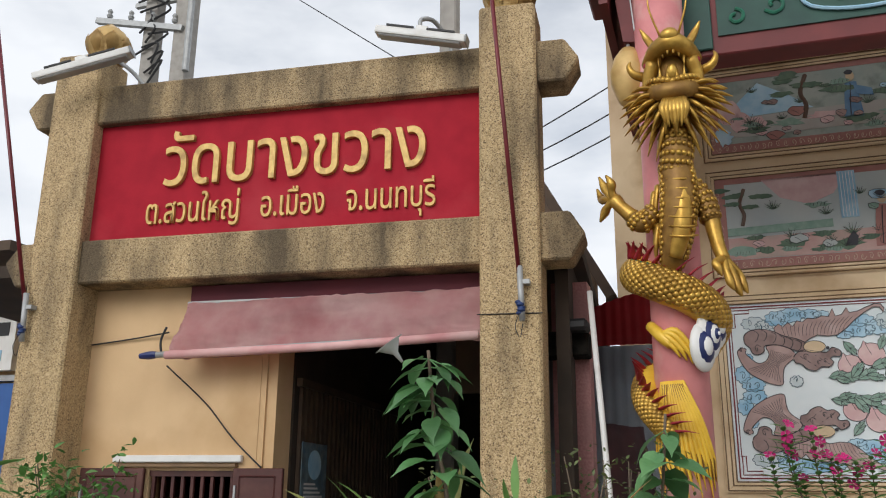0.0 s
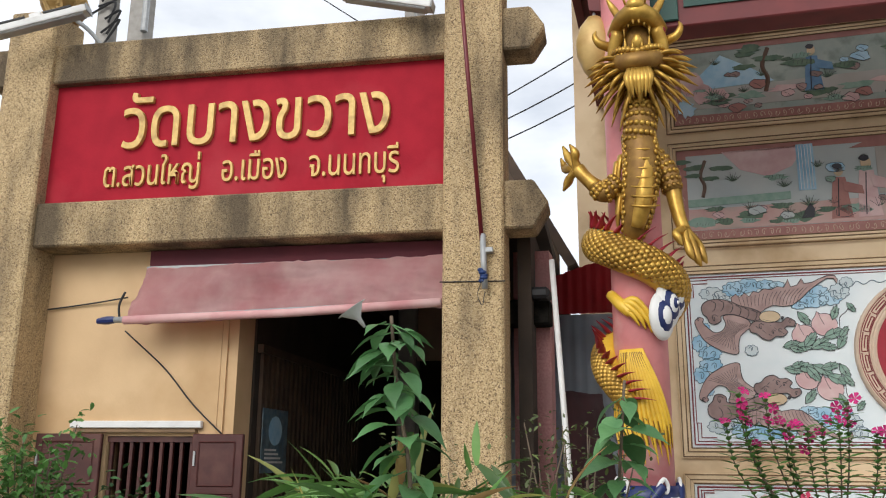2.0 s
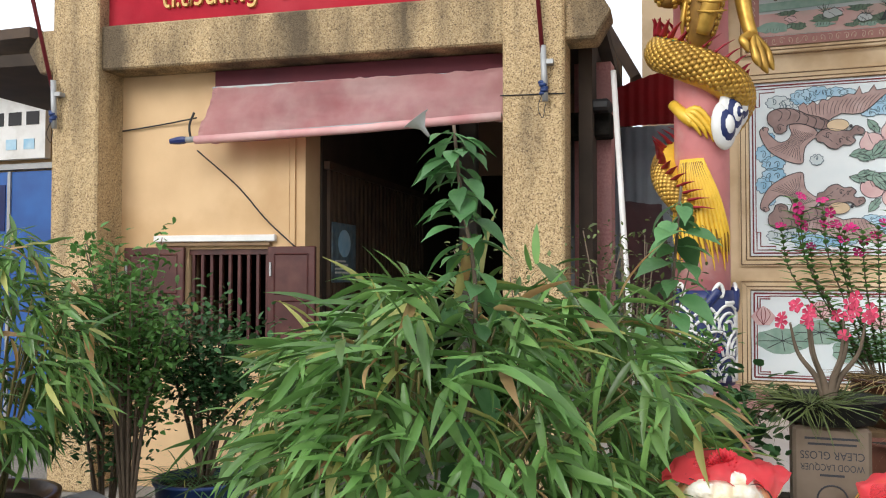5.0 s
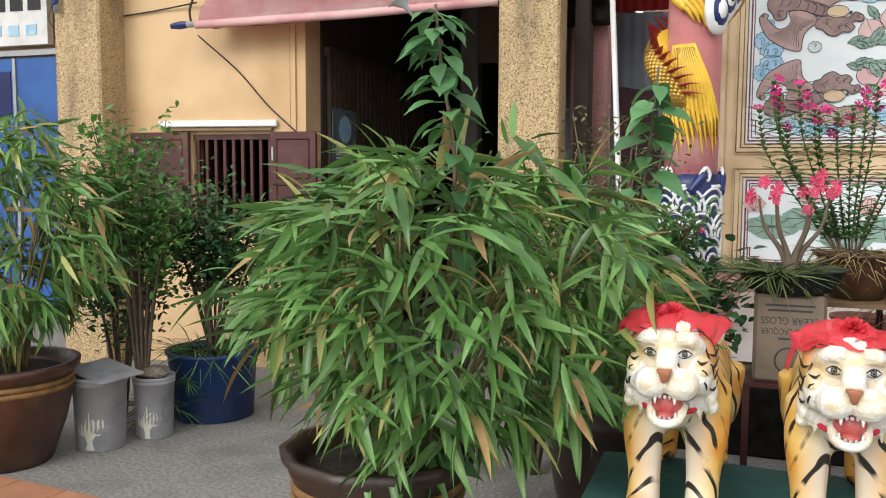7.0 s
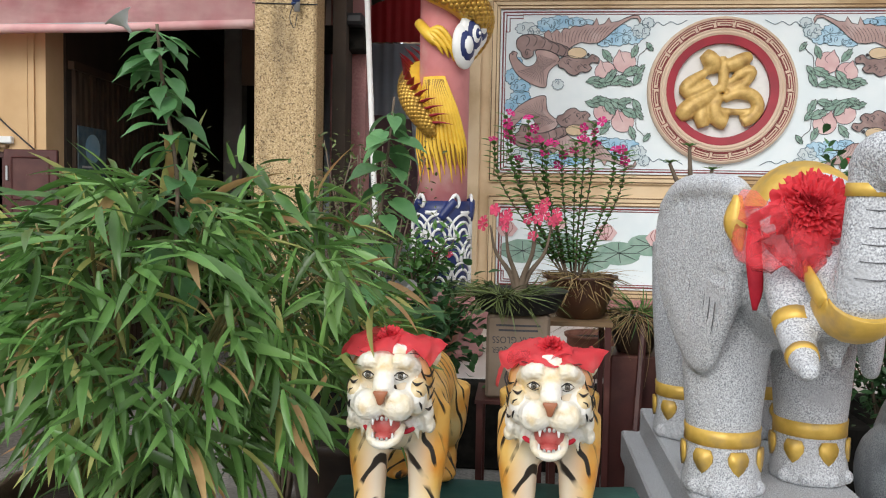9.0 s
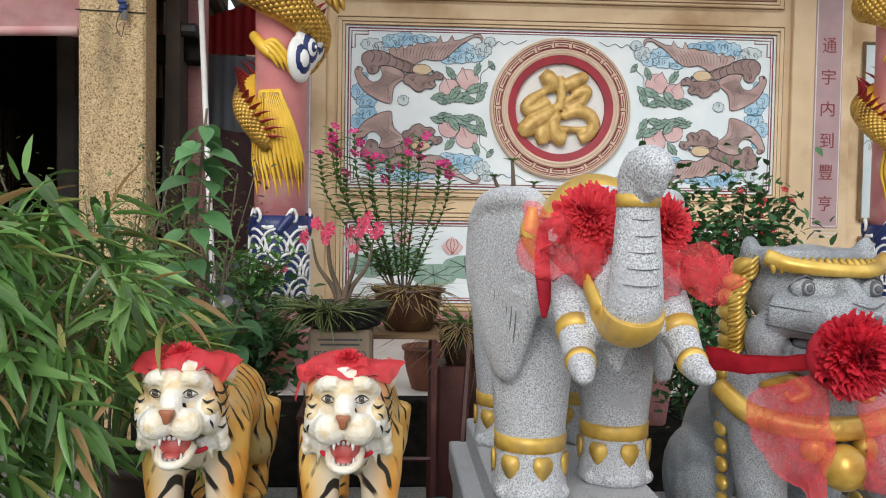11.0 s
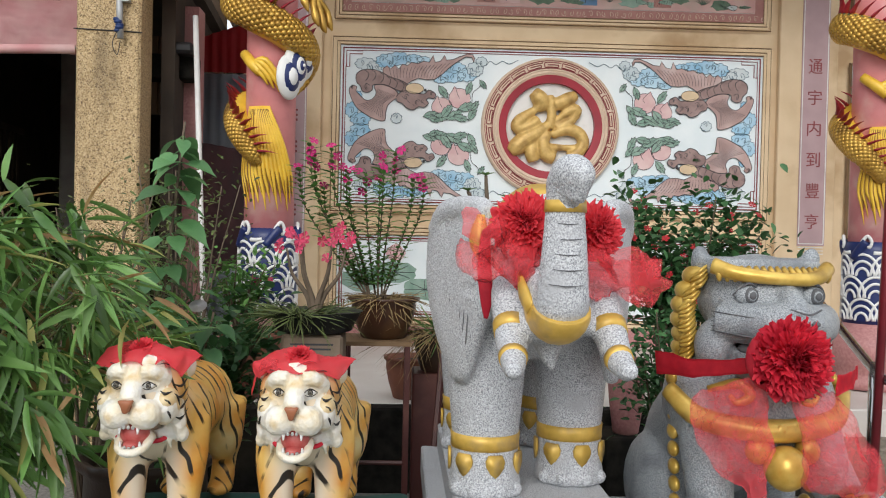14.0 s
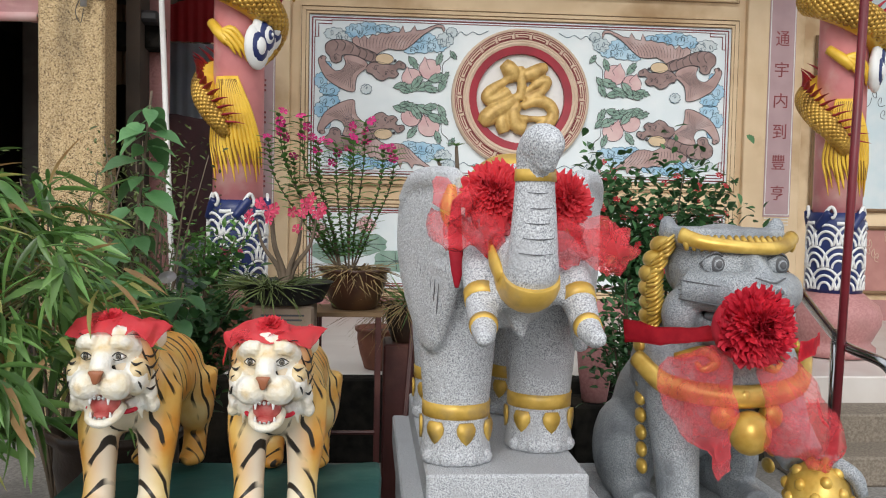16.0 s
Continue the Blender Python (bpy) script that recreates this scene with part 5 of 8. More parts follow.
for sx in (1, -1):
    for sz in (1, -1):
        T = lambda pts: [place(p, sx, sz) for p in pts]
        for i, (cx, cy, w, h, m) in enumerate(CLOUDS):
            if sz < 0 and i == 15:
                continue
            x, z = place((cx, cy), sx, sz)
            lay = 0.5 + 0.11 * i
            w, h = w * 0.00519, h * 0.00509
            ob = part("painted_cloud", plate(scalloped(x, z, w, h, 9, i), lay), m, mural)
            b = stroke(scalloped(x, z, w, h, 9, i), 0.0024, lay + 0.2, None, True, 1)
            rnd = random.Random(i)
            for k in range(max(1, round(w / 0.045))):
                q = -0.7 + 1.4 * (k + 0.5) / max(1, round(w / 0.045))
                curl(x + q * w, z + rnd.uniform(-0.3, 0.3) * h, 0.5 * h, rnd.uniform(0, 6), b, lay + 0.2, rnd.choice((-1, 1)))
            part("outline", b, "cloud_line", ob)
        bat = part("painted_bat", plate(T(WING_UP), 2.5), "bat_wing", mural, "brown painted bat with spread wings")
        part("wing", plate(T(rounded(WING_LOW)), 2.6), "bat_wing", bat)
        part("arm", plate(T(rounded(ARM)), 3.1), "bat", bat)
        part("head", plate(T(rounded(HEAD)), 3.6), "bat", bat)
        part("face", plate(ring_of(*place((705, 104), sx, sz), 0.085, 0.050), 4.2), "face_cream", bat)
        b = stroke(T(WING_UP), 0.0030, 2.7, None, True, 1)
        stroke(T(rounded(WING_LOW)), 0.0030, 2.8, b, True, 1)
        stroke(T(rounded(ARM)), 0.0034, 3.3, b, True, 1)
        stroke(T(rounded(HEAD)), 0.0034, 3.8, b, True, 1)
        stroke(ring_of(*place((705, 104), sx, sz), 0.085, 0.050), 0.0026, 4.3, b, True, 1)
        for k in range(17):
            f = k / 16
            stroke(T([(664 + 84 * f, 84 + 2 * f), (662 + 92 * f, 76 - 4 * f), (660 + 108 * f, 68 - 10 * f)]), 0.0016, 2.7, b, k=3)
        for k in range(12):
            f = k / 11
            stroke(T([(640 + 30 * f, 104 + 12 * f), (632 + 16 * f, 124 + 8 * f), (602 + 46 * f, 134 + 24 * f)]), 0.0016, 2.8, b, k=3)
        for k, (ax, ay) in enumerate(((616, 70), (629, 70), (643, 74), (655, 81), (667, 86), (679, 90))):
            stroke(T([(ax, ay), (ax + 7, ay + 6), (ax + 5, ay + 15), (ax + 1, ay + 19)]), 0.0026, 3.3, b, k=4)
        for cx, cy, r in ((619, 101, 0.035), (594, 101, 0.022), (690, 120, 0.030), (708, 130, 0.022), (718, 128, 0.020), (735, 114, 0.018)):
            x, z = place((cx, cy), sx, sz)
            curl(x, z, r, 0.5, b, 3.9, sx)
        for k in range(22):
            x, z = place((682 + (k * 37) % 46, 119 + (k * 11) % 18), sx, sz)
            stroke([(x, z), (x + 0.004, z + 0.004), (x + 0.006, z)], 0.0016, 3.8, b, k=2)
        x, z = place((724, 107), sx, sz)
        ball((x, PF - 0.019, z), (0.014, 0.004, 0.014), b, 10, 6)
        part("outline", b, "ink", bat)
        for i, (q, r) in enumerate((((754, 138), 19), ((786, 122), 20))):
            x, z = place(q, sx, sz)
            r *= 0.0051
            o = ring_of(x, z, r, r * 0.92, 24)
            o[8 if sx > 0 else 4] = (x - sx * 0.5 * r, z + r * 1.12)
            pk = part("painted_peach", plate(o, 1.2 + 0.3 * i), "peach", mural)
            b = stroke(o, 0.0024, 1.4 + 0.3 * i, None, True, 1)
            stroke([(x - sx * 0.4 * r, z + r), (x - 0.2 * r, z + 0.4 * r), (x, z)], 0.0018, 1.4 + 0.3 * i, b, k=4)
            part("outline", b, "ink", pk)
        for k, (cx, cy, a, f) in enumerate(LEAVES):
            x, z = place((cx, cy), sx, sz)
            a = a * sx * sz
            o = [(0.078, 0), (0.05, 0.018), (0.056, 0.026), (0.015, 0.026), (0.018, 0.036), (-0.03, 0.028), (-0.072, 0), (-0.03, -0.028), (0.014, -0.036), (0.015, -0.026), (0.054, -0.026), (0.05, -0.018)]
            pts = [(x + f * (p * math.cos(a) - q * math.sin(a)), z + f * (p * math.sin(a) + q * math.cos(a))) for p, q in o]
            lay = 1.9 + 0.13 * k
            lf = part("painted_leaf", plate(pts, lay), "leaf_paint", mural)
            b = stroke(pts, 0.0022, lay + 0.2, None, True, 1)
            stroke([pts[0], pts[6]], 0.0018, lay + 0.25, b, k=1)
            for q in (2, 4, 8, 10):
                stroke([pts[q], ((pts[0][0] + pts[6][0]) / 2, (pts[0][1] + pts[6][1]) / 2)], 0.0014, lay + 0.25, b, k=1)
            part("outline", b, "ink", lf)
        part("painted_twig", stroke(T([(830, 90), (820, 103), (810, 112), (808, 130), (805, 142)]), 0.0028, 1.4), "ink", mural)
        part("painted_wisp", stroke(T([(834, 62), (842, 54), (852, 60), (864, 54), (876, 59), (892, 52)]), 0.0028, 1.2), "cloud_line", mural)
# round medallion
RC = Matrix.Translation((CX - 0.02, TY - 0.02, CZ + 0.015)) @ pose(0, 0, 0, 90)
def ringp(profile):
    return lathe(profile, 64, None, RC, caps=False)
part("medallion_ring", ringp([(0.485, 0.0), (0.485, 0.055), (0.505, 0.068), (0.520, 0.058), (0.530, 0.066), (0.545, 0.055), (0.61, 0.055), (0.628, 0.065), (0.645, 0.05), (0.65, 0.0)]), "ring_tan", mural, "tan ring with a red key fret", smooth=False)
part("medallion_rim", ringp([(0.412, 0.008), (0.415, 0.05), (0.485, 0.058), (0.487, 0.0)]), "crimson", mural, "crimson inner ring")
part("medallion_disc", ringp([(0.0, 0.004), (0.414, 0.004), (0.416, 0.0)]), "white", mural)
b = bmesh.new()
for k in range(22):
    a0 = 2 * math.pi * k / 22
    da = 2 * math.pi / 22
    seq = [(0.600, 0), (0.600, 0.92), (0.558, 0.92), (0.558, 0.12), (0.579, 0.12), (0.579, 0.75)]
    tube([(CX - 0.02 + r * math.cos(a0 + f * da), TY - 0.078, CZ + 0.015 + r * math.sin(a0 + f * da)) for r, f in [p for (r0, f0), (r1, f1) in zip(seq, seq[1:]) for p in ((r0 + (r1 - r0) * h / 4, f0 + (f1 - f0) * h / 4) for h in range(4))] + seq[-1:]], 0.0046, 4, b)
for r in (0.617, 0.548):
    tube([(CX - 0.02 + r * math.cos(2 * math.pi * k / 64), TY - 0.079, CZ + 0.015 + r * math.sin(2 * math.pi * k / 64)) for k in range(65)], 0.004, 4, b)
part("medallion_fret", b, "red_line", mural)
FX, FZ = CX - 0.02, CZ + 0.015
b = bmesh.new()
for pts in ([(918, 112, 11), (928, 122, 16), (936, 134, 14), (922, 143, 8)], [(924, 144, 7), (910, 154, 10), (896, 166, 13), (890, 177, 12), (902, 180, 12), (917, 172, 11), (931, 163, 9)], [(948, 171, 8), (927, 187, 14), (906, 200, 17), (889, 215, 17), (879, 224, 10)],
            [(921, 204, 9), (918, 224, 13), (922, 240, 11)], [(948, 118, 8), (952, 140, 9), (952, 160, 9), (948, 178, 9)], [(956, 135, 12), (971, 130, 14), (986, 122, 13), (997, 115, 8)], [(961, 166, 5), (976, 151, 8), (997, 143, 11), (992, 160, 8), (976, 170, 8), (960, 175, 7)],
            [(946, 184, 10), (938, 205, 13), (945, 226, 14), (960, 233, 13)], [(954, 191, 8), (975, 181, 11), (1000, 184, 12), (1011, 202, 12), (1002, 221, 12), (985, 231, 11)], [(952, 213, 8), (975, 213, 6), (998, 212, 6)]):
    limb([(FX + (x - 951) * 0.00519, TY - 0.06, FZ + (176 - z) * 0.00509, r * 0.0049) for x, z, r in pts], 12, 6, b)
part("character", skin(b, 0.010, 4), "gold_letter", mural, "large raised gold character", smooth=True)

# ---- scenic panels above, lotus panel below ----
def scenic(z0, z1, seed, ground):
    ob = thing("scenic_panel", 0, 0, 0, "painted relief panel of a garden scene in a red scroll border", "wall panel", "scenic panels")
    part("panel_ground", box(X0 + 0.01, X1 - 0.01, PF, TY, z0, z1), ground, ob)
    panel_frame(X0 + 0.01, X1 - 0.01, z0, z1, ob, 0.06)
    b = bmesh.new()
    rnd = random.Random(seed)
    w = 0.09
    for x_a, x_b, z_a, z_b in ((X0 + 0.01, X1 - 0.01, z0, z0 + w), (X0 + 0.01, X1 - 0.01, z1 - w * 0.6, z1), (X0 - 0.04, X0 + 0.09, z0 + w, z1 - w * 0.6), (X1 - 0.09, X1 + 0.04, z0 + w, z1 - w * 0.6)):
        merge(b, plate([(x_a, z_a), (x_b, z_a), (x_b, z_b), (x_a, z_b)], 1))
    part("scroll_border", b, "robe_red", ob, "dull red scroll border")
    b = bmesh.new()
    for k in range(64):
        curl(X0 + 0.02 + k * 0.0625, z0 + 0.045, 0.03, rnd.uniform(0, 6), b, 1.4, rnd.choice((-1, 1)))
    for k in range(12):
        curl(X0 + 0.03, z0 + 0.12 + k * (z1 - z0 - 0.2) / 12, 0.03, rnd.uniform(0, 6), b, 1.4)
    part("scrolls", b, "ring_tan", ob)
    return ob, rnd


def blob(x, z, w, h, seed, n=14, rough=0.25):
    r = random.Random(seed)
    return [(x + w * math.cos(a) * (1 + r.uniform(-rough, rough)), z + h * math.sin(a) * (1 + r.uniform(-rough, rough))) for a in (2 * math.pi * k / n for k in range(n))]


def figure(x, z, h, robe, parent, seed):
    """A small painted figure as plain shapes: a robe, sleeve and round head."""
    b = plate([(x - 0.16 * h, z), (x + 0.18 * h, z), (x + 0.14 * h, z + 0.35 * h), (x + 0.11 * h, z + 0.72 * h), (x - 0.09 * h, z + 0.74 * h), (x - 0.13 * h, z + 0.4 * h)], 2)
    f = part("painted_figure", b, robe, parent, "small painted robe shape")
    part("sleeve", plate([(x + 0.05 * h, z + 0.66 * h), (x + 0.36 * h, z + 0.55 * h), (x + 0.38 * h, z + 0.40 * h), (x + 0.08 * h, z + 0.46 * h)], 3), robe, f)
    part("head", plate(blob(x + 0.01 * h, z + 0.85 * h, 0.075 * h, 0.1 * h, seed, 12, 0.05), 2), "face_cream", f)
    part("hair", plate(blob(x - 0.01 * h, z + 0.93 * h, 0.075 * h, 0.05 * h, seed, 10, 0.1), 3), "ink", f)
    part("folds", stroke([(x - 0.05 * h, z + 0.02), (x - 0.03 * h, z + 0.35 * h), (x, z + 0.7 * h)], 0.004, 2.4), "ink", f)


def pine(x, z, h, parent, seed):
    r = random.Random(seed)
    t = part("painted_tree", stroke([(x, z), (x + 0.06 * h, z + 0.3 * h), (x - 0.03 * h, z + 0.6 * h), (x + 0.1 * h, z + h)], 0.045 * h, 1.0), "bark_paint", parent)
    for k in range(7):
        part("foliage", plate(blob(x + r.uniform(-0.5, 0.6) * h, z + r.uniform(0.45, 1.1) * h, 0.22 * h, 0.06 * h, seed + k, 16, 0.3), 2 + 0.2 * k), "tree_paint", t)


def thicket(parent, x0, x1, z0, z1, n, seed, tones):
    """Small painted plants, rocks and ripples strewn over a scene, each with its ink line."""
    r = random.Random(seed)
    for k in range(n):
        x, z, w = r.uniform(x0, x1), r.uniform(z0, z1), r.uniform(0.035, 0.085)
        kind, lay = r.randrange(3), 1.6 + 0.05 * (k % 30)
        b = bmesh.new()
        if kind == 0:
            ob = part("painted_rock", plate(blob(x, z, w, 0.6 * w, k, 10, 0.25), lay), tones[k % len(tones)], parent)
            stroke(blob(x, z, w, 0.6 * w, k, 10, 0.25), 0.0022, lay + 0.3, b, True, 1)
            stroke([(x - 0.5 * w, z + 0.2 * w), (x, z - 0.1 * w), (x + 0.3 * w, z - 0.4 * w)], 0.0018, lay + 0.3, b, k=3)
        elif kind == 1:
            ob = part("painted_tuft", plate([(x - 0.12 * w, z)] + [q for i in range(7) for q in ((x + w * math.cos(2.7 - 0.38 * i), z + 1.1 * w * math.sin(2.7 - 0.38 * i)), (x + 0.3 * w * math.cos(2.5 - 0.38 * i), z + 0.3 * w * math.sin(2.5 - 0.38 * i)))], lay), "tree_paint", parent)
            for i in range(4):
                stroke([(x, z), (x + 1.2 * w * math.cos(0.6 + 0.6 * i), z + 1.2 * w * math.sin(0.6 + 0.6 * i))], 0.0016, lay + 0.3, b, k=1)
        else:
            ob = part("painted_spray", plate(blob(x, z, 1.3 * w, 0.4 * w, k, 18, 0.4), lay), ("leaf_paint", "tree_paint")[k % 2], parent)
            for i in range(5):
                stroke([(x - w + 0.45 * w * i, z - 0.2 * w), (x - w + 0.45 * w * i + 0.15 * w, z + 0.3 * w)], 0.0016, lay + 0.3, b, k=1)
        part("outline", b, "ink", ob)


s2, rn = scenic(3.555, 4.40, 5, "scene_sky")
part("painted_field", plate([(X0 + 0.09, 3.65), (X1 - 0.09, 3.65), (X1 - 0.09, 3.86), (X0 + 0.09, 3.84)], 1), "rose_ground", s2)
part("painted_wall", plate([(X0 + 0.09, 3.86), (1.85, 3.88), (1.85, 3.95), (X0 + 0.09, 3.93)], 2), "leaf_paint", s2)
part("painted_drape", plate([(1.30, 4.36), (2.0, 4.36), (1.88, 4.18), (1.68, 4.10), (1.45, 4.18)], 1), "peach", s2)
part("painted_screen", plate([(1.92, 3.95), (2.06, 3.95), (2.06, 4.37), (1.92, 4.37)], 2), "sky_blue", s2)
b = bmesh.new()
for k in range(5):
    stroke([(1.94 + 0.025 * k, 3.96), (1.94 + 0.025 * k, 4.36)], 0.003, 2.4, b, k=1)
part("screen_bars", b, "white", s2)
part("painted_house", plate([(2.55, 3.88), (4.4, 3.88), (4.4, 4.32), (2.55, 4.36)], 1), "scene_ground", s2)
part("painted_roof", plate([(2.35, 4.30), (4.6, 4.26), (4.4, 4.37), (2.6, 4.40)], 2), "robe_red", s2)
for i, (x, h, m) in enumerate(((2.24, 0.50, "robe_red"), (2.46, 0.56, "peach"), (3.2, 0.5, "robe_blue"), (3.9, 0.5, "robe_red"))):
    figure(x, 3.68, h, m, s2, i)
pine(1.12, 3.95, 0.34, s2, 3)
for i in range(9):
    part("painted_shrub", plate(blob(1.1 + 0.42 * i, 3.72 + 0.04 * (i % 2), 0.12, 0.045, i, 16, 0.35), 2), "tree_paint" if i % 3 else "leaf_paint", s2)
part("painted_dog", plate([(1.92, 3.70), (2.02, 3.70), (2.03, 3.78), (2.0, 3.83), (1.96, 3.78)], 3), "ink", s2)

s3, rn = scenic(4.64, 5.40, 6, "scene_dusk")
part("painted_field", plate([(X0 + 0.09, 4.79), (X1 - 0.09, 4.79), (X1 - 0.09, 5.02), (2.6, 5.0), (X0 + 0.09, 4.97)], 1), "scene_ground", s3)
part("painted_hill", plate([(1.0, 4.97), (1.35, 5.30), (1.6, 5.15), (1.8, 5.0)], 1), "sky_blue", s3)
part("painted_hill", plate([(2.9, 5.0), (3.35, 5.36), (3.7, 5.2), (4.1, 5.32), (4.6, 5.0)], 1), "sky_blue", s3)
for i, (x, z, w, h) in enumerate(((1.08, 5.05, 0.10, 0.12), (1.18, 4.93, 0.09, 0.10), (1.32, 4.90, 0.08, 0.07))):
    part("painted_rock", plate(blob(x, z, w, h, i, 12, 0.15), 2), "peach", s3)
pine(1.72, 4.90, 0.42, s3, 8)
pine(3.0, 4.90, 0.40, s3, 9)
figure(2.12, 4.86, 0.46, "robe_blue", s3, 3)
figure(3.6, 4.86, 0.44, "robe_red", s3, 4)
for i in range(12):
    part("painted_shrub", plate(blob(1.3 + 0.29 * i, 4.85 + 0.03 * (i % 3), 0.13, 0.035, 30 + i, 16, 0.4), 2), ("tree_paint", "leaf_paint", "peach")[i % 3], s3)
part("painted_aster", plate(blob(1.02, 4.80, 0.075, 0.075, 2, 22, 0.3), 3), "sky_blue", s3)

thicket(s2, X0 + 0.16, X1 - 0.16, 3.68, 3.84, 46, 31, ("peach", "bat", "scene_sky"))
thicket(s2, X0 + 0.16, X1 - 0.16, 3.95, 4.16, 26, 33, ("sky_blue", "leaf_paint"))
thicket(s3, X0 + 0.16, X1 - 0.16, 4.64 + 0.13, 4.64 + 0.34, 50, 32, ("peach", "bat_wing", "robe_red"))
thicket(s3, X0 + 0.16, X1 - 0.16, 4.64 + 0.36, 5.40 - 0.12, 36, 34, ("sky_blue", "bat"))

lp = thing("lotus_relief", 0, 0, 0, "pale relief panel with painted lotus leaves and flowers", "wall panel")
part("panel_ground", box(X0, X1, PF, TY, 0.72, 1.485), "panel", lp)
panel_frame(X0, X1, 0.72, 1.485, lp)
fretted(X0, X1, 0.72, 1.485, 0.007, lp, key=0.1)
for i in range(13):
    x, z = 1.15 + 0.29 * i, 1.06 + 0.09 * math.sin(i * 2.1)
    lf = part("painted_leaf", plate(blob(x, z, 0.21, 0.105, i, 20, 0.1), 1 + 0.3 * (i % 3)), "leaf_paint", lp)
    b = bmesh.new()
    for k in range(8):
        stroke([(x, z), (x + 0.19 * math.cos(k * 0.8), z + 0.09 * math.sin(k * 0.8))], 0.0025, 1.6 + 0.3 * (i % 3), b, k=1)
    part("veins", b, "ink", lf)
for i in range(9):
    x, z = 1.0 + 0.45 * i, 1.24 + 0.06 * math.sin(i * 1.7)
    fl = part("painted_lotus", plate([(x - 0.10, z + 0.02), (x - 0.05, z + 0.08), (x, z + 0.11), (x + 0.05, z + 0.08), (x + 0.10, z + 0.02), (x + 0.05, z - 0.05), (x - 0.05, z - 0.05)], 3), "peach", lp)
    b = bmesh.new()
    for q in (-0.6, -0.2, 0.2, 0.6):
        stroke([(x, z - 0.05), (x + 0.09 * q, z + 0.03), (x + 0.05 * q, z + 0.09)], 0.0025, 3.4, b, k=3)
    part("petal_lines", b, "red_line", fl)

# ---- pilasters with painted strips ----
def pilaster(x0, x1, s0, s1, words):
    ob = thing("pilaster", 0, 0, 0, "tan wall pilaster with a mauve strip of dark red characters", "pilaster", "wall pilasters")
    part("shaft", box(x0, x1, TY - 0.07, TY, 0.5, 5.6, 0.008), "temple_wall", ob)
    part("strip", box(s0, s1, TY - 0.078, TY - 0.069, 1.47, 5.0), "strip_pink", ob, "mauve painted strip")
    b = bmesh.new()
    for x in (s0 + 0.012, s1 - 0.012):
        box(x - 0.004, x + 0.004, TY - 0.081, TY - 0.0775, 1.49, 4.98, bm=b)
    for z in (1.49, 1.455, 1.425, 1.395):
        box(s0 + 0.012, s1 - 0.012, TY - 0.0805, TY - 0.0695, z - 0.004, z + 0.004, bm=b)
    part("strip_border", b, "white", ob)
    for i, w in enumerate(words):
        cz = 3.16 - 0.292 * i
        xm = (s0 + s1) / 2
        if w == "|":
            b = bmesh.new()
            for q in (-0.045, 0, 0.045):
                box(xm - 0.055, xm + 0.055, TY - 0.083, TY - 0.077, cz + q - 0.010, cz + q + 0.010, bm=b)
            box(xm - 0.01, xm + 0.01, TY - 0.0835, TY - 0.077, cz - 0.07, cz + 0.07, bm=b)
        else:
            b = fit_lettering(w, xm - 0.065, xm + 0.065, cz - 0.07, cz + 0.07, TY - 0.078, 0.004)
        part("character", b, "red_line", ob, "dark red painted character", recalc=False)
pilaster(0.28, 0.73, 0.33, 0.60, "||||||")
pilaster(5.02, 5.58, 5.23, 5.49, "通宇内到豐亨")
# side bay with carved grey panels
side = thing("side_relief", 0, 0, 0, "carved grey and blue relief panels in brown frames beside the pilaster", "wall panel")
for z0, z1, m in ((1.55, 3.2, "cloud_white"), (0.75, 1.38, "robe_red"), (3.45, 4.6, "cloud_white")):
    part("panel_ground", box(5.72, 7.2, PF, TY, z0, z1), m, side)
    b = bmesh.new()
    q = [(5.72, z0), (7.2, z0), (7.2, z1), (5.72, z1), (5.72, z0)]
    tube([(x, TY - 0.03, z) for x, z in q], 0.022, 4, b)
    part("frame", b, "frame_brown", side)
    b = bmesh.new()
    rnd = random.Random(3)
    for k in range(60):
        curl(5.78 + rnd.uniform(0, 1.3), z0 + 0.06 + rnd.uniform(0, z1 - z0 - 0.12), rnd.uniform(0.03, 0.08), rnd.uniform(0, 6), b, 1.0, rnd.choice((-1, 1)))
    part("carving", b, "ink" if m == "cloud_white" else "ring_tan", side)
askew(built, TEMPLE)

# ---- roof edge of the temple ----
M["eave_red"] = mat("dull_red_eave", (0.17, 0.025, 0.025), 0.6, col2=(0.12, 0.018, 0.02), scale=4)
M["eave_green"] = mat("dark_green_eave", (0.012, 0.055, 0.045), 0.6, col2=(0.02, 0.08, 0.06), scale=5)
eb = thing("eave_beam", 0, 0, 0, "painted beam under the temple eaves with green scrollwork", "beam", kind="structure")
part("beam_face", box(0.62, 12, 6.02, 6.25, 4.66, 5.75, 0.01), "eave_red", eb)
part("beam_panel", box(0.98, 12, 6.005, 6.02, 4.80, 5.75), "eave_green", eb)
part("end_block", box(0.64, 0.94, 5.99, 6.02, 4.70, 5.75, 0.006), "eave_green", eb)
b = bmesh.new()
rnd = random.Random(9)
for k in range(40):
    x, z, r, a0, fl = 1.1 + rnd.uniform(0, 4.4), 4.86 + rnd.uniform(0, 0.6), rnd.uniform(0.05, 0.12), rnd.uniform(0, 6), rnd.choice((-1, 1))
    limb([(x + fl * r * math.cos(a0 + i * 0.8) * (1 - 0.09 * i), 6.0, z + r * math.sin(a0 + i * 0.8) * (1 - 0.09 * i), 0.014) for i in range(9)], 6, 3, b)
part("scrollwork", b, "green_trim", eb, "green and blue painted scrolls")
b = bmesh.new()
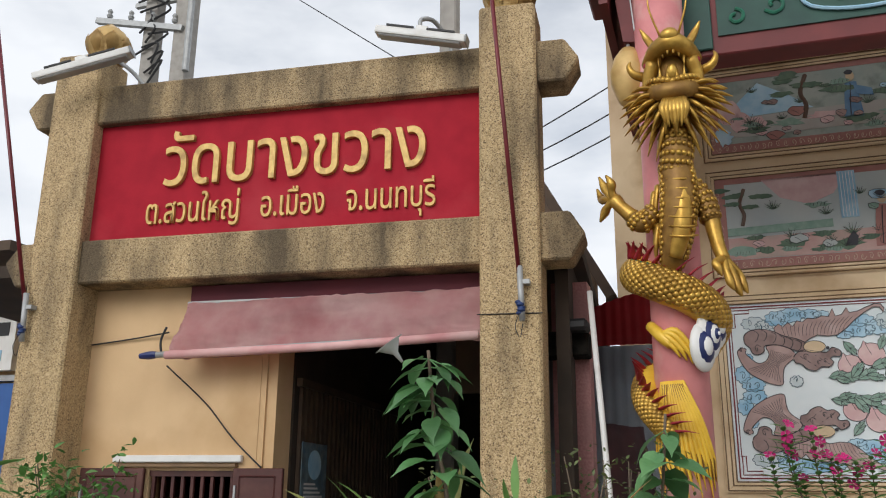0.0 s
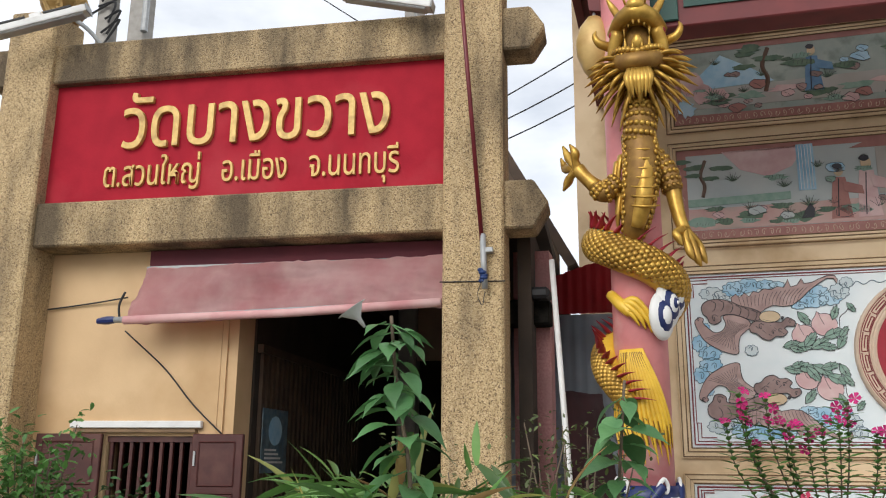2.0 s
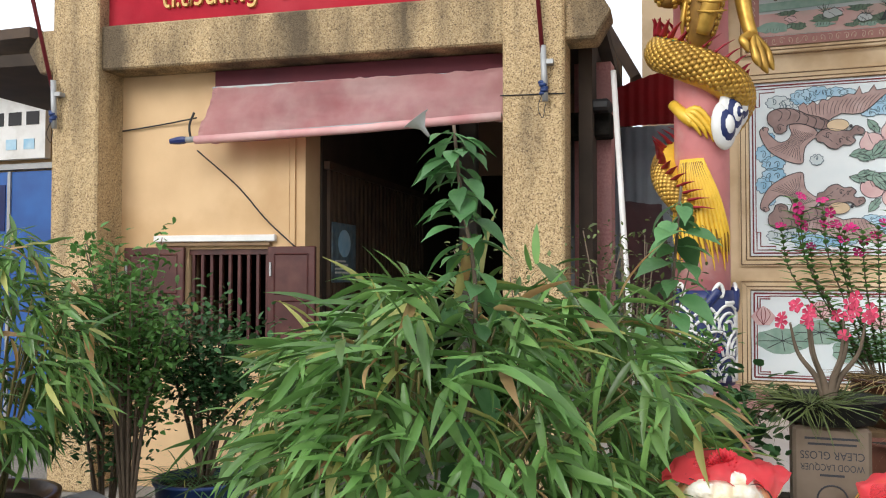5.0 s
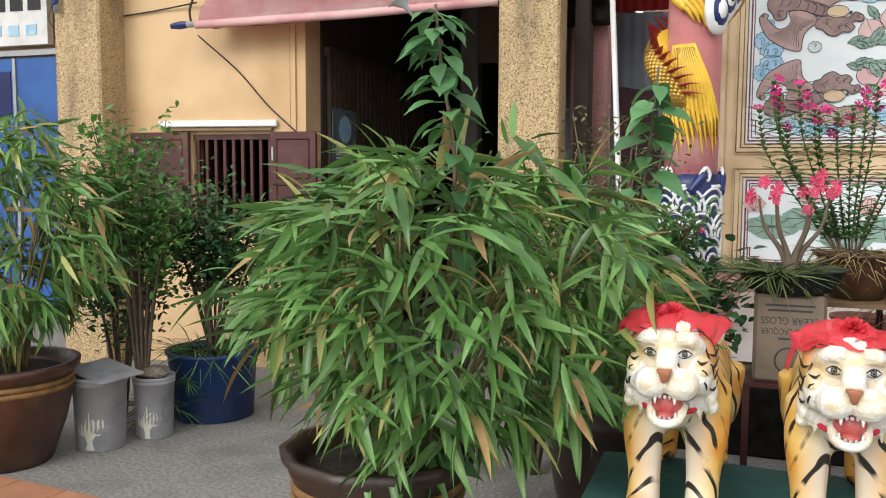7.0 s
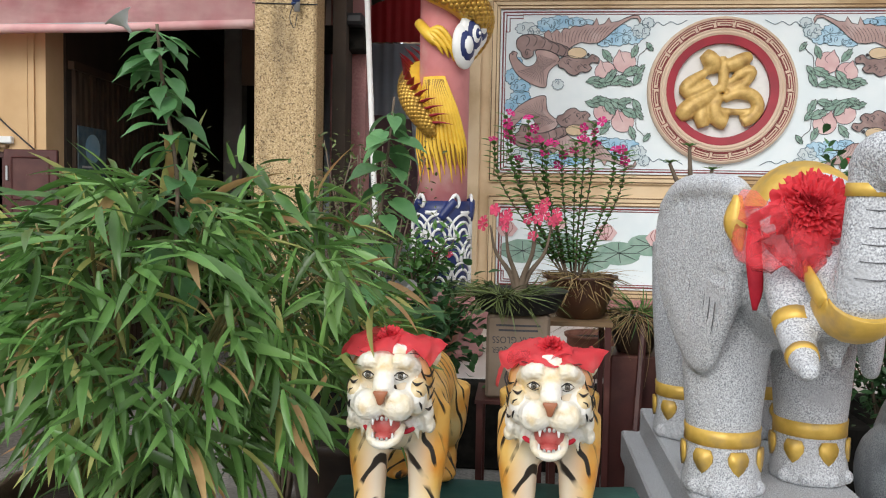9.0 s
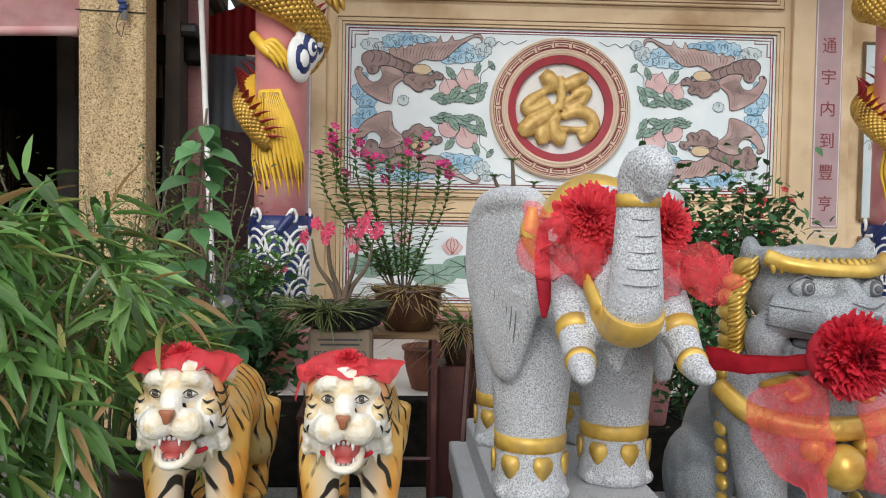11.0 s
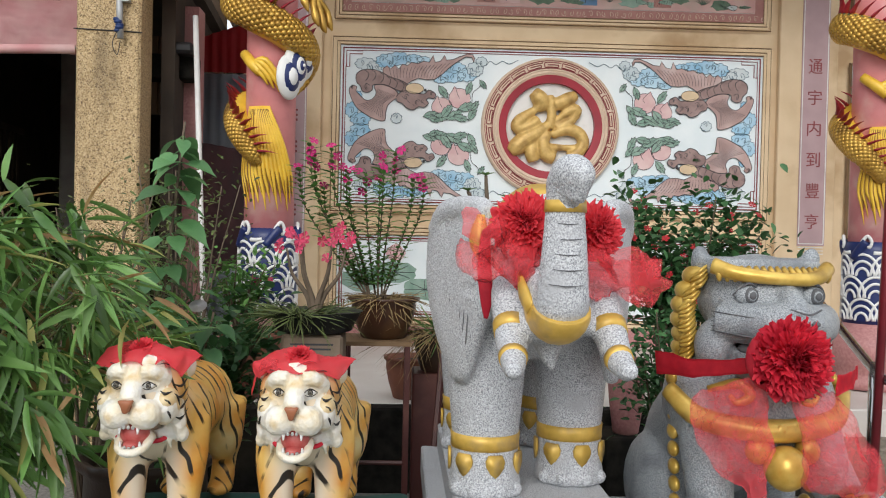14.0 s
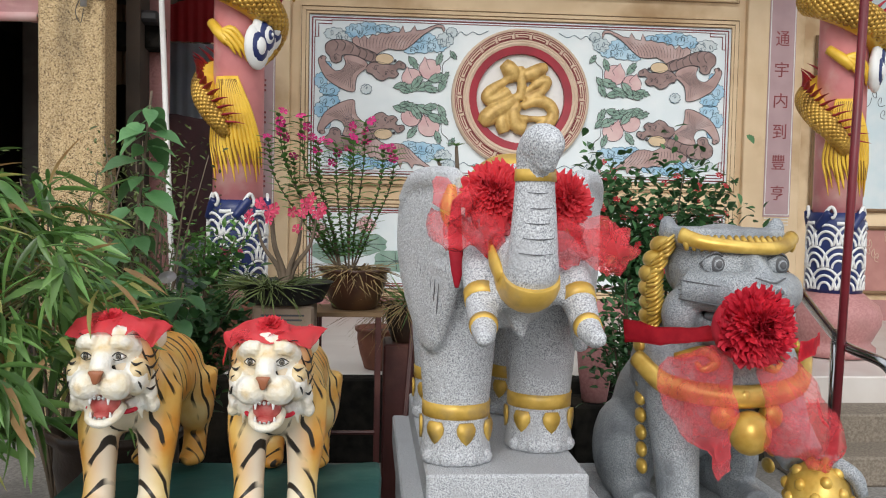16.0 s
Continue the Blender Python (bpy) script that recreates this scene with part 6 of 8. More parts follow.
for x in (1.3, 2.6, 3.9):
    limb([(x, 5.99, 5.40, 0.012), (x + 0.20, 5.99, 5.10, 0.014), (x + 0.30, 5.99, 4.92, 0.014), (x + 0.65, 5.99, 4.86, 0.014), (x + 1.0, 5.99, 4.92, 0.014), (x + 1.1, 5.99, 5.10, 0.014), (x + 1.3, 5.99, 5.40, 0.012)], 6, 4, b)
part("cartouche_line", b, "sky_blue", eb)
tagged(part("ceiling_porch", box(0.1, 12, 6.25, 8.1, 6.3, 6.4), "eave_red"), "dull red boarded porch ceiling", "ceiling", kind="structure")
tagged(part("roof_edge", box(-0.15, 12, 5.55, 8.3, 6.4, 6.6, 0.02), "eave_red"), "dark red boarded roof edge of the temple", "roof", kind="structure")
built = set(bpy.data.objects)
tagged(part("cornice", box(0.28, 12, TY - 0.09, TY, 5.47, 5.6, 0.01), "temple_wall"), "tan cornice under the porch ceiling", "cornice", kind="structure")
tagged(part("baseboard", box(0.0, 12, TY - 0.03, TY, 0.47, 0.68, 0.005), "pink_base"), "pink terrazzo skirting along the temple wall", "baseboard", kind="structure")
askew(built, TEMPLE)


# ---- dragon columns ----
# dark gold: brown strand lines, and shade painted into mouth and under scales
M["gold_shade"] = mat("dark_gold_and_shade", (0.30, 0.165, 0.035), 0.5, 0.4, col2=(0.20, 0.10, 0.022), scale=14)
def on(cx, cy, th, z, r):
    """A point on a column's side: th in degrees, 0 towards the yard, positive towards +x."""
    return (cx + r * math.sin(radians(th)), cy - r * math.cos(radians(th)), z)


def column(cx, cy, side, head):
    ob = thing("dragon_column", cx, cy, 0.5, "pink round column wrapped by a gold-scaled dragon over painted waves", "column", "dragon columns")
    L = lambda th, z, r: on(0, 0, th * side, z - 0.5, r)
    part("shaft", lathe([(0.175, 0.45), (0.175, 5.25)], 40), "pink", ob, smooth=True)
    part("base", lathe([(0.24, 0.0), (0.31, 0.01), (0.31, 0.07), (0.27, 0.10), (0.29, 0.14), (0.34, 0.24), (0.345, 0.31), (0.32, 0.38), (0.25, 0.43), (0.22, 0.46), (0.2, 0.47)], 40), "pink_base", ob, "rounded pink terrazzo base", smooth=True)
    wv = part("wave_zone", lathe([(0.198, 0.46), (0.205, 0.52), (0.205, 1.00), (0.19, 1.06)], 40), "navy", ob, "navy and white painted wave relief", smooth=True)
    b = bmesh.new()
    for row, (z, off) in enumerate(((0.99, 0), (1.15, 26), (1.31, 0))):
        for k in range(7):
            for r in (0.045, 0.082, 0.118):
                a0 = off + k * 52
                limb([(*L(a0 + math.degrees(r * math.cos(t) / 0.205), z + r * 1.35 * math.sin(t), 0.206), 0.010) for t in (0.05, 0.6, 1.1, 1.57, 2.04, 2.54, 3.09)], 6, 3, b)
    for k in range(5):
        a0 = k * 72 + 20
        limb([(*L(a0 + p, z, 0.204), 0.016 - 0.001 * i) for i, (p, z) in enumerate(((-22, 1.44), (-8, 1.48), (2, 1.56), (12, 1.60), (20, 1.56), (16, 1.52), (10, 1.54)))], 8, 4, b)
        limb([(*L(a0 + p, 1.50 + 0.02 * math.sin(p), 0.203), 0.014) for p in (24, 36, 48)], 8, 3, b)
    part("wave_crests", b, "white", wv, "raised white wave lines", smooth=True)
    cu = bmesh.new()
    for k in range(5):
        a0 = k * 72 + 20
        limb([(*L(a0 + p, z, 0.198), 0.034) for p, z in ((-18, 1.44), (0, 1.52), (10, 1.56))], 8, 4, cu)
    part("wave_body", cu, "navy", wv, smooth=True)
    # the dragon: one sculpture
    gold, yel, red, grn, wht, nvy = (bmesh.new() for _ in range(6))
    def coil(keys, scale_r, hi=1):
        """A stretch of scaled body round the column through (angle, height, radius) keys."""
        p = smooth_path([(*L(a, z, 0.175 + 0.55 * r), r) for a, z, r in keys], 8)
        tube([q[:3] for q in p], [max(q[3], 0.01) for q in p], 14, yel)
        for i in range(0, len(p) - 1):
            c0, c1 = Vector(p[i][:3]), Vector(p[i + 1][:3])
            d = (c1 - c0).normalized()
            out = Vector((c0.x, c0.y, 0)).normalized()
            upv = d.cross(out).normalized()
            if upv.z < 0:
                upv = -upv
            rr = p[i][3]
            step = (c1 - c0).length
            for sub in range(max(1, round(step / (scale_r * 1.5)))):
                cc = c0.lerp(c1, sub / max(1, round(step / (scale_r * 1.5))))
                for j in range(-3, 3):
                    t = (j + 0.5 * ((i + sub) % 2) + 0.25) * 2 * scale_r * 0.78 / rr * 1.0
                    if abs(t) > 1.15:
                        continue
                    n = (out * math.cos(t) + upv * math.sin(t)).normalized()
                    b = bmesh.new()
                    bmesh.ops.create_icosphere(b, subdivisions=1, radius=1, matrix=Matrix.Translation(cc + n * rr * 0.98) @ n.to_track_quat("Z", "Y").to_matrix().to_4x4() @ Matrix.Diagonal((scale_r, scale_r, scale_r * 0.45, 1)))
                    merge(gold, b)
            # green seam with red fins along the back
            n = (out * math.cos(1.25) + upv * math.sin(1.25)).normalized()
            if i % 3 == 0 and rr > 0.05:
                q = c0 + n * rr
                limb([(*q, 0.028), (*(q + upv * 0.06 + d * 0.03), 0.018), (*(q + upv * 0.12 + d * 0.075), 0.003)], 6, 3, red, 0.35)
        tube([Vector(q[:3]) + Vector((0, 0, 1)) * q[3] * 0.86 + Vector((q[0], q[1], 0)).normalized() * q[3] * 0.42 for q in p], [0.014] * len(p), 6, grn)
    coil([(-150, 3.18, 0.10), (-100, 3.12, 0.115), (-60, 3.06, 0.118), (-20, 2.98, 0.118), (20, 2.90, 0.115), (60, 2.82, 0.11), (100, 2.74, 0.10), (150, 2.62, 0.10), (200, 2.5, 0.09), (240, 2.42, 0.095), (265, 2.35, 0.095), (290, 2.26, 0.09), (315, 2.16, 0.08), (335, 2.06, 0.06), (343, 1.99, 0.03)], 0.027)
    # yellow flame tail: long combed strands
    for k in range(15):
        a = -62 + 8.6 * k
        limb([(*L(a * 0.35 - 18, 2.38, 0.18), 0.02), (*L(a * 0.7 - 8, 2.15, 0.184), 0.028), (*L(a - 2, 1.95, 0.184), 0.026), (*L(a + 6, 1.80 + 0.03 * (k % 3), 0.182), 0.015), (*L(a + 12, 1.68 + 0.05 * (k % 3), 0.180), 0.003)], 8, 5, yel, 0.6)
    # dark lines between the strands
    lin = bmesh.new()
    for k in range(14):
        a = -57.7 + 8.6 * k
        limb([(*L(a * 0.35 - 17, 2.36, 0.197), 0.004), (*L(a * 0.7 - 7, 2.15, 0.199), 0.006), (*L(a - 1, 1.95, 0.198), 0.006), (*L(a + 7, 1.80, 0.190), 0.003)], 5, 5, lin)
    # claws
    for k in range(4):
        limb([(*L(-28, 2.66, 0.21), 0.03), (*L(-20 + 6 * k, 2.62 + 0.02 * k, 0.225), 0.022), (*L(-8 + 11 * k, 2.58 - 0.012 * k, 0.222), 0.016), (*L(2 + 11 * k, 2.52 - 0.02 * k, 0.20), 0.006)], 8, 4, yel)
    limb([(*L(-60, 2.74, 0.2), 0.035), (*L(-30, 2.66, 0.21), 0.04), (*L(-12, 2.60, 0.21), 0.035)], 10, 4, yel)
    # cloud scroll on the side
    for r, m in ((0.155, wht), (0.118, nvy), (0.075, wht), (0.045, nvy), (0.02, wht)):
        k = {0.155: 0.0, 0.118: 0.012, 0.075: 0.024, 0.045: 0.036, 0.02: 0.046}[r]
        for da, dz in ((0, 0), (20, 0.07), (-14, -0.08)) if r > 0.07 else ((0, 0),):
            ball(L(52 + da, 2.66 + dz, 0.235 + k), (r * 0.72, 0.05, r), m, 14, 10, Matrix.Rotation(radians(52 * side), 3, "Z"))
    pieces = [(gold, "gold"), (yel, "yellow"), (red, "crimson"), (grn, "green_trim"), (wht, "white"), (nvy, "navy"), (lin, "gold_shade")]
    if head:
        g, dk = bmesh.new(), bmesh.new()
        def scaled(keys, sr, gap=0.0):
            """A limb covered in rows of small scales; gap leaves its front bare."""
            p = smooth_path(keys, 6)
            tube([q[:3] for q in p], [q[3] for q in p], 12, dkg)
            run = 0.0
            for i in range(len(p) - 1):
                c0, c1 = Vector(p[i][:3]), Vector(p[i + 1][:3])
                run += (c1 - c0).length
                if run < sr * 1.25:
                    continue
                run = 0.0
                d = (c1 - c0).normalized()
                e = d.cross(Vector((0, -1, 0.01))).normalized()
                f = e.cross(d)
                rr = p[i][3]
                n = max(6, round(math.pi * rr / sr * 1.15))
                for j in range(n):
                    t = 2 * math.pi * (j + 0.5 * (i % 2)) / n
                    w = f * math.cos(t) + e * math.sin(t)
                    if gap and w.y < -gap:
                        continue
                    q = bmesh.new()
                    bmesh.ops.create_icosphere(q, subdivisions=1, radius=1, matrix=Matrix.Translation(c0 + w * rr) @ w.to_track_quat("Z", "Y").to_matrix().to_4x4() @ Matrix.Diagonal((sr, sr, sr * 0.45, 1)))
                    merge(g, q)
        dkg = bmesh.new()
        # chest: bare ribbed plates in front, scales on its flanks
        scaled([(*L(-6, 3.05, 0.22), 0.06), (*L(4, 3.18, 0.29), 0.09), (*L(10, 3.38, 0.33), 0.112), (*L(12, 3.58, 0.34), 0.115), (*L(10, 3.75, 0.32), 0.105)], 0.022, 0.55)
        limb([(*L(4, 3.12, 0.335), 0.045), (*L(10, 3.26, 0.385), 0.06), (*L(13, 3.44, 0.395), 0.062), (*L(13, 3.64, 0.385), 0.058)], 12, 5, g)
        for i in range(7):
            z = 3.22 + 0.062 * i
            limb([(*L(0, z + 0.02, 0.415), 0.006), (*L(12, z, 0.452), 0.009), (*L(24, z + 0.02, 0.415), 0.006)], 8, 3, g)
        scaled([(*L(10, 3.68, 0.33), 0.10), (*L(12, 3.80, 0.36), 0.105), (*L(14, 3.92, 0.34), 0.12)], 0.022)
        # raised foreleg
        scaled([(*L(-18, 3.45, 0.27), 0.07), (*L(-34, 3.38, 0.32), 0.066), (*L(-42, 3.43, 0.36), 0.055)], 0.02)
        limb([(*L(-40, 3.42, 0.36), 0.052), (*L(-50, 3.50, 0.40), 0.045), (*L(-56, 3.56, 0.42), 0.05)], 10, 5, g)
        for th, z1, z2 in ((-78, 3.62, 3.70), (-66, 3.67, 3.75), (-52, 3.66, 3.72), (-68, 3.50, 3.44)):
            limb([(*L(-56, 3.56, 0.42), 0.038), (*L((th - 56) / 2, (3.56 + z1) / 2, 0.45), 0.026), (*L(th, z1, 0.46), 0.031), (*L(th - 2, z2, 0.49), 0.007)], 8, 4, g)
        # lowered foreleg
        scaled([(*L(30, 3.62, 0.29), 0.062), (*L(42, 3.50, 0.33), 0.072), (*L(46, 3.36, 0.36), 0.064)], 0.02)
        limb([(*L(46, 3.38, 0.36), 0.055), (*L(46, 3.22, 0.39), 0.045), (*L(48, 3.10, 0.42), 0.042)], 10, 5, g)
        for th, dz in ((34, 0.02), (44, -0.06), (52, -0.09), (60, -0.06)):
            limb([(*L(48, 3.10, 0.42), 0.034), (*L(th, 3.05 + dz * 0.5, 0.46), 0.022), (*L(th + 1, 3.0 + dz, 0.48), 0.026), (*L(th + 2, 2.95 + dz, 0.50), 0.006)], 8, 4, g)
        # hanging flame locks beside the chest
        for th, z0 in ((-14, 3.62), (-20, 3.58), (-10, 3.40), (-17, 3.36), (28, 3.70)):
            limb([(*L(th, z0, 0.27), 0.04), (*L(th - 4, z0 - 0.14, 0.28), 0.034), (*L(th - 6, z0 - 0.28, 0.25), 0.006)], 8, 4, g, 0.5)
        # head with wide open jaws, scaled chin and a collar of pointed locks
        hx, hy, hz = 0.085, -0.40, 3.71
        ball((hx, hy + 0.14, hz + 0.06), (0.19, 0.16, 0.20), dkg)
        for s in (-1, 1):
            limb([(hx + s * 0.13, hy + 0.02, hz - 0.06, 0.05), (hx + s * 0.155, hy - 0.02, hz + 0.06, 0.045), (hx + s * 0.12, hy - 0.06, hz + 0.19, 0.05)], 10, 4, g)
        limb([(hx - 0.15, hy + 0.0, hz + 0.20, 0.05), (hx - 0.09, hy - 0.13, hz + 0.235, 0.055), (hx, hy - 0.19, hz + 0.25, 0.06), (hx + 0.09, hy - 0.13, hz + 0.235, 0.055), (hx + 0.15, hy + 0.0, hz + 0.20, 0.05)], 12, 5, g)
        limb([(hx, hy + 0.10, hz + 0.28, 0.12), (hx, hy - 0.05, hz + 0.30, 0.10), (hx, hy - 0.17, hz + 0.31, 0.06)], 14, 5, g)
        ball((hx, hy - 0.22, hz + 0.285), (0.06, 0.045, 0.045), g)
        ball((hx, hy - 0.03, hz + 0.12), (0.085, 0.08, 0.12), dkg, 16, 10)
        limb([(hx, hy - 0.04, hz + 0.0, 0.04), (hx, hy - 0.10, hz + 0.08, 0.042), (hx, hy - 0.12, hz + 0.13, 0.02)], 10, 4, g)
        for row in range(4):
            n = 15 - row
            for j in range(n):
                t = (-1.25 + 2.5 * j / (n - 1))
                rx, ry = 0.175 - 0.008 * row, 0.16 - 0.012 * row
                q = bmesh.new()
                w = Vector((math.sin(t), -math.cos(t), -0.25 * row)).normalized()
                bmesh.ops.create_icosphere(q, subdivisions=1, radius=1, matrix=Matrix.Translation((hx + rx * math.sin(t), hy - ry * math.cos(t), hz - 0.0 - 0.035 * row + 0.05 * abs(math.sin(t)))) @ w.to_track_quat("Z", "Y").to_matrix().to_4x4() @ Matrix.Diagonal((0.024, 0.024, 0.013, 1)))
                merge(g, q)
        limb([(hx - 0.16, hy - 0.0, hz, 0.045), (hx - 0.09, hy - 0.11, hz - 0.05, 0.055), (hx, hy - 0.135, hz - 0.06, 0.06), (hx + 0.09, hy - 0.11, hz - 0.05, 0.055), (hx + 0.16, hy - 0.0, hz, 0.045)], 12, 5, dkg)
        for s in (-1, 1):
            for i, q in enumerate((0.018, 0.05, 0.08)):
                limb([(hx + s * q, hy - 0.19 + 0.04 * i, hz + 0.20, 0.014), (hx + s * q, hy - 0.195 + 0.04 * i, hz + (0.165 if i < 2 else 0.12), 0.004)], 6, 3, g)
            limb([(hx + s * 0.075, hy - 0.13, hz + 0.02, 0.014), (hx + s * 0.078, hy - 0.15, hz + 0.10, 0.003)], 6, 3, g)
            limb([(hx + s * 0.03, hy - 0.15, hz + 0.02, 0.012), (hx + s * 0.03, hy - 0.16, hz + 0.06, 0.003)], 6, 3, g)
            ball((hx + s * 0.155, hy - 0.05, hz + 0.17), (0.03, 0.03, 0.03), dk, 10, 8)
            limb([(hx + s * 0.10, hy + 0.08, hz + 0.34, 0.03), (hx + s * 0.16, hy + 0.12, hz + 0.46, 0.025), (hx + s * 0.20, hy + 0.10, hz + 0.53, 0.006)], 8, 4, g)
            limb([(hx + s * 0.18, hy + 0.03, hz + 0.13, 0.035), (hx + s * 0.25, hy + 0.0, hz + 0.15, 0.028), (hx + s * 0.28, hy - 0.01, hz + 0.20, 0.02), (hx + s * 0.27, hy - 0.01, hz + 0.24, 0.006)], 8, 4, g)
            limb([(hx + s * 0.06, hy - 0.20, hz + 0.30, 0.008), (hx + s * 0.12, hy - 0.24, hz + 0.50, 0.006), (hx + s * 0.10, hy - 0.20, hz + 0.72, 0.005)], 6, 5, g)
        for ring, (r0, r1, n, dy) in enumerate(((0.16, 0.35, 21, 0.06), (0.14, 0.31, 17, -0.01), (0.11, 0.27, 13, -0.07))):
            for i in range(n):
                t = -1.75 + 3.5 * (i + 0.5 * (ring % 2)) / (n - 1)
                k = 1.0 + 0.35 * math.cos(t) * (ring < 2)
                dx, dz = math.sin(t), -math.cos(t)
                mx, mz = hx + dx * r0 * 1.05, hz - 0.03 + dz * r0
                limb([(mx, hy + dy, mz, 0.024), (mx + dx * (r1 - r0) * 0.55 * k, hy + dy - 0.025, mz + dz * (r1 - r0) * 0.55 * k - 0.008, 0.027), (mx + dx * (r1 - r0) * k + 0.012 * (i % 2), hy + dy + 0.005, mz + dz * (r1 - r0) * k - 0.03, 0.004)], 7, 4, g, 0.55)
        for i in range(7):
            x = hx - 0.06 + 0.02 * i
            limb([(x, hy - 0.15, hz - 0.12, 0.022), (hx + (x - hx) * 1.3, hy - 0.19, hz - 0.20, 0.022), (hx + (x - hx) * 0.9, hy - 0.17, hz - 0.30 - 0.02 * (i % 2), 0.004)], 7, 4, g, 0.6)
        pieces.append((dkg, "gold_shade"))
        pieces += [(g, "gold"), (dk, "crimson")]
    ob.matrix_basis = ob.matrix_basis @ Matrix.Diagonal((0.95, 0.95, 0.975, 1))
    part_ob = sculpt("dragon_sculpture", pieces, ob, "gilded dragon with red fins and yellow mane, one carved form")
    return ob


column(0.585, 5.75, 1, True)
column(4.85, 5.85, 1, False)
# ---- plants ----
M["bamboo_leaf"] = mat("bamboo_leaf", (0.080, 0.195, 0.045), 0.34, col2=(0.175, 0.31, 0.09), scale=5, vary=0.55, trans=0.28, bump=0.1, bscale=40)
M["dry_leaf"] = mat("dry_leaf", (0.34, 0.19, 0.08), 0.7, col2=(0.45, 0.32, 0.14), scale=9, vary=0.35, trans=0.25)
M["pale_leaf"] = mat("pale_yellow_leaf", (0.42, 0.42, 0.14), 0.6, col2=(0.34, 0.36, 0.10), scale=9, vary=0.3, trans=0.3)
M["broad_leaf"] = mat("broad_green_leaf", (0.075, 0.20, 0.07), 0.45, col2=(0.12, 0.27, 0.10), scale=9, vary=0.35, trans=0.25, bump=0.15, bscale=60)
M["dark_leaf"] = mat("dark_green_leaf", (0.04, 0.115, 0.04), 0.45, col2=(0.065, 0.16, 0.055), scale=9, vary=0.45, trans=0.2)
M["fresh_leaf"] = mat("fresh_green_leaf", (0.13, 0.29, 0.07), 0.5, col2=(0.085, 0.21, 0.05), scale=9, vary=0.35, trans=0.3)
M["olive_leaf"] = mat("olive_leaf", (0.13, 0.17, 0.05), 0.55, col2=(0.09, 0.12, 0.045), scale=9, vary=0.4, trans=0.25)
M["stem_wood"] = mat("grey_brown_stem", (0.15, 0.11, 0.075), 0.8, col2=(0.10, 0.075, 0.05), scale=12, bump=0.3)
M["cane"] = mat("bamboo_cane", (0.20, 0.17, 0.06), 0.5, col2=(0.13, 0.12, 0.04), scale=8)
M["dry_grass"] = mat("dry_grass", (0.33, 0.24, 0.11), 0.8, col2=(0.22, 0.15, 0.07), scale=9, vary=0.4, trans=0.2)
M["magenta"] = mat("magenta_petal", (0.62, 0.02, 0.20), 0.6, col2=(0.50, 0.015, 0.15), scale=12, vary=0.2, trans=0.25)
M["rose_pink"] = mat("rose_pink_petal", (0.66, 0.07, 0.15), 0.6, col2=(0.58, 0.06, 0.13), scale=12, vary=0.2, trans=0.25)
M["red_flower"] = mat("red_petal", (0.50, 0.02, 0.03), 0.6, vary=0.25, trans=0.2)
M["white_petal"] = mat("white_petal", (0.74, 0.72, 0.72), 0.6, trans=0.3)


def blade(length, width, droop=0.25, fold=0.15, n=5, heart=False):
    """Points and faces of one leaf, lying along +x from its stalk."""
    v, f = [], []
    for i in range(n + 1):
        t = i / n
        if heart:
            w = width * (math.sin(math.pi * min(t * 1.02 + 0.10, 1.0)) ** 0.75) * (1.15 - 0.55 * t)
        else:
            w = width * math.sin(math.pi * (0.06 + 0.94 * t) ** 0.75) ** 0.9
        x, z = length * t, -droop * length * t * t
        v += [(x, w / 2, z + fold * w), (x, 0, z), (x, -w / 2, z + fold * w)]
        if i:
            a = 3 * (i - 1)
            f += [(a, a + 1, a + 4, a + 3), (a + 1, a + 2, a + 5, a + 4)]
    return np.array(v), f


def leaves(name, frames, shape, material, parent, singles=0, label=""):
    """Leaves at the frames (4x4). The first ones are meshes of their own, the rest one mesh of kind stuff."""
    v, f = shape
    base = bpy.data.meshes.new(name)
    base.from_pydata(v.tolist(), [], f)
    base.materials.append(M[material])
    for p in base.polygons:
        p.use_smooth = True
    for m in frames[:singles]:
        shared(name, base, parent, m)
    rest = frames[singles:]
    if rest:
        vv, ff = [], []
        h = np.c_[v, np.ones(len(v))]
        for i, m in enumerate(rest):
            vv.append(h @ np.array(m).T[:, :3])
            ff += [tuple(k + i * len(v) for k in q) for q in f]
        me = bpy.data.meshes.new(name)
        me.from_pydata(np.concatenate(vv).tolist(), [], ff)
        me.materials.append(M[material])
        for p in me.polygons:
            p.use_smooth = True
        ob = new("foliage", me)
        ob.parent = parent
        tagged(ob, label, kind="stuff")


def aim(p, d, roll=0.0, s=1.0):
    """A frame at p whose x axis points along d, its z upwards, rolled and scaled."""
    d = Vector(d).normalized()
    q = d.to_track_quat("X", "Z").to_matrix().to_4x4()
    return Matrix.Translation(p) @ q @ Matrix.Rotation(roll, 4, "X") @ Matrix.Scale(s, 4)


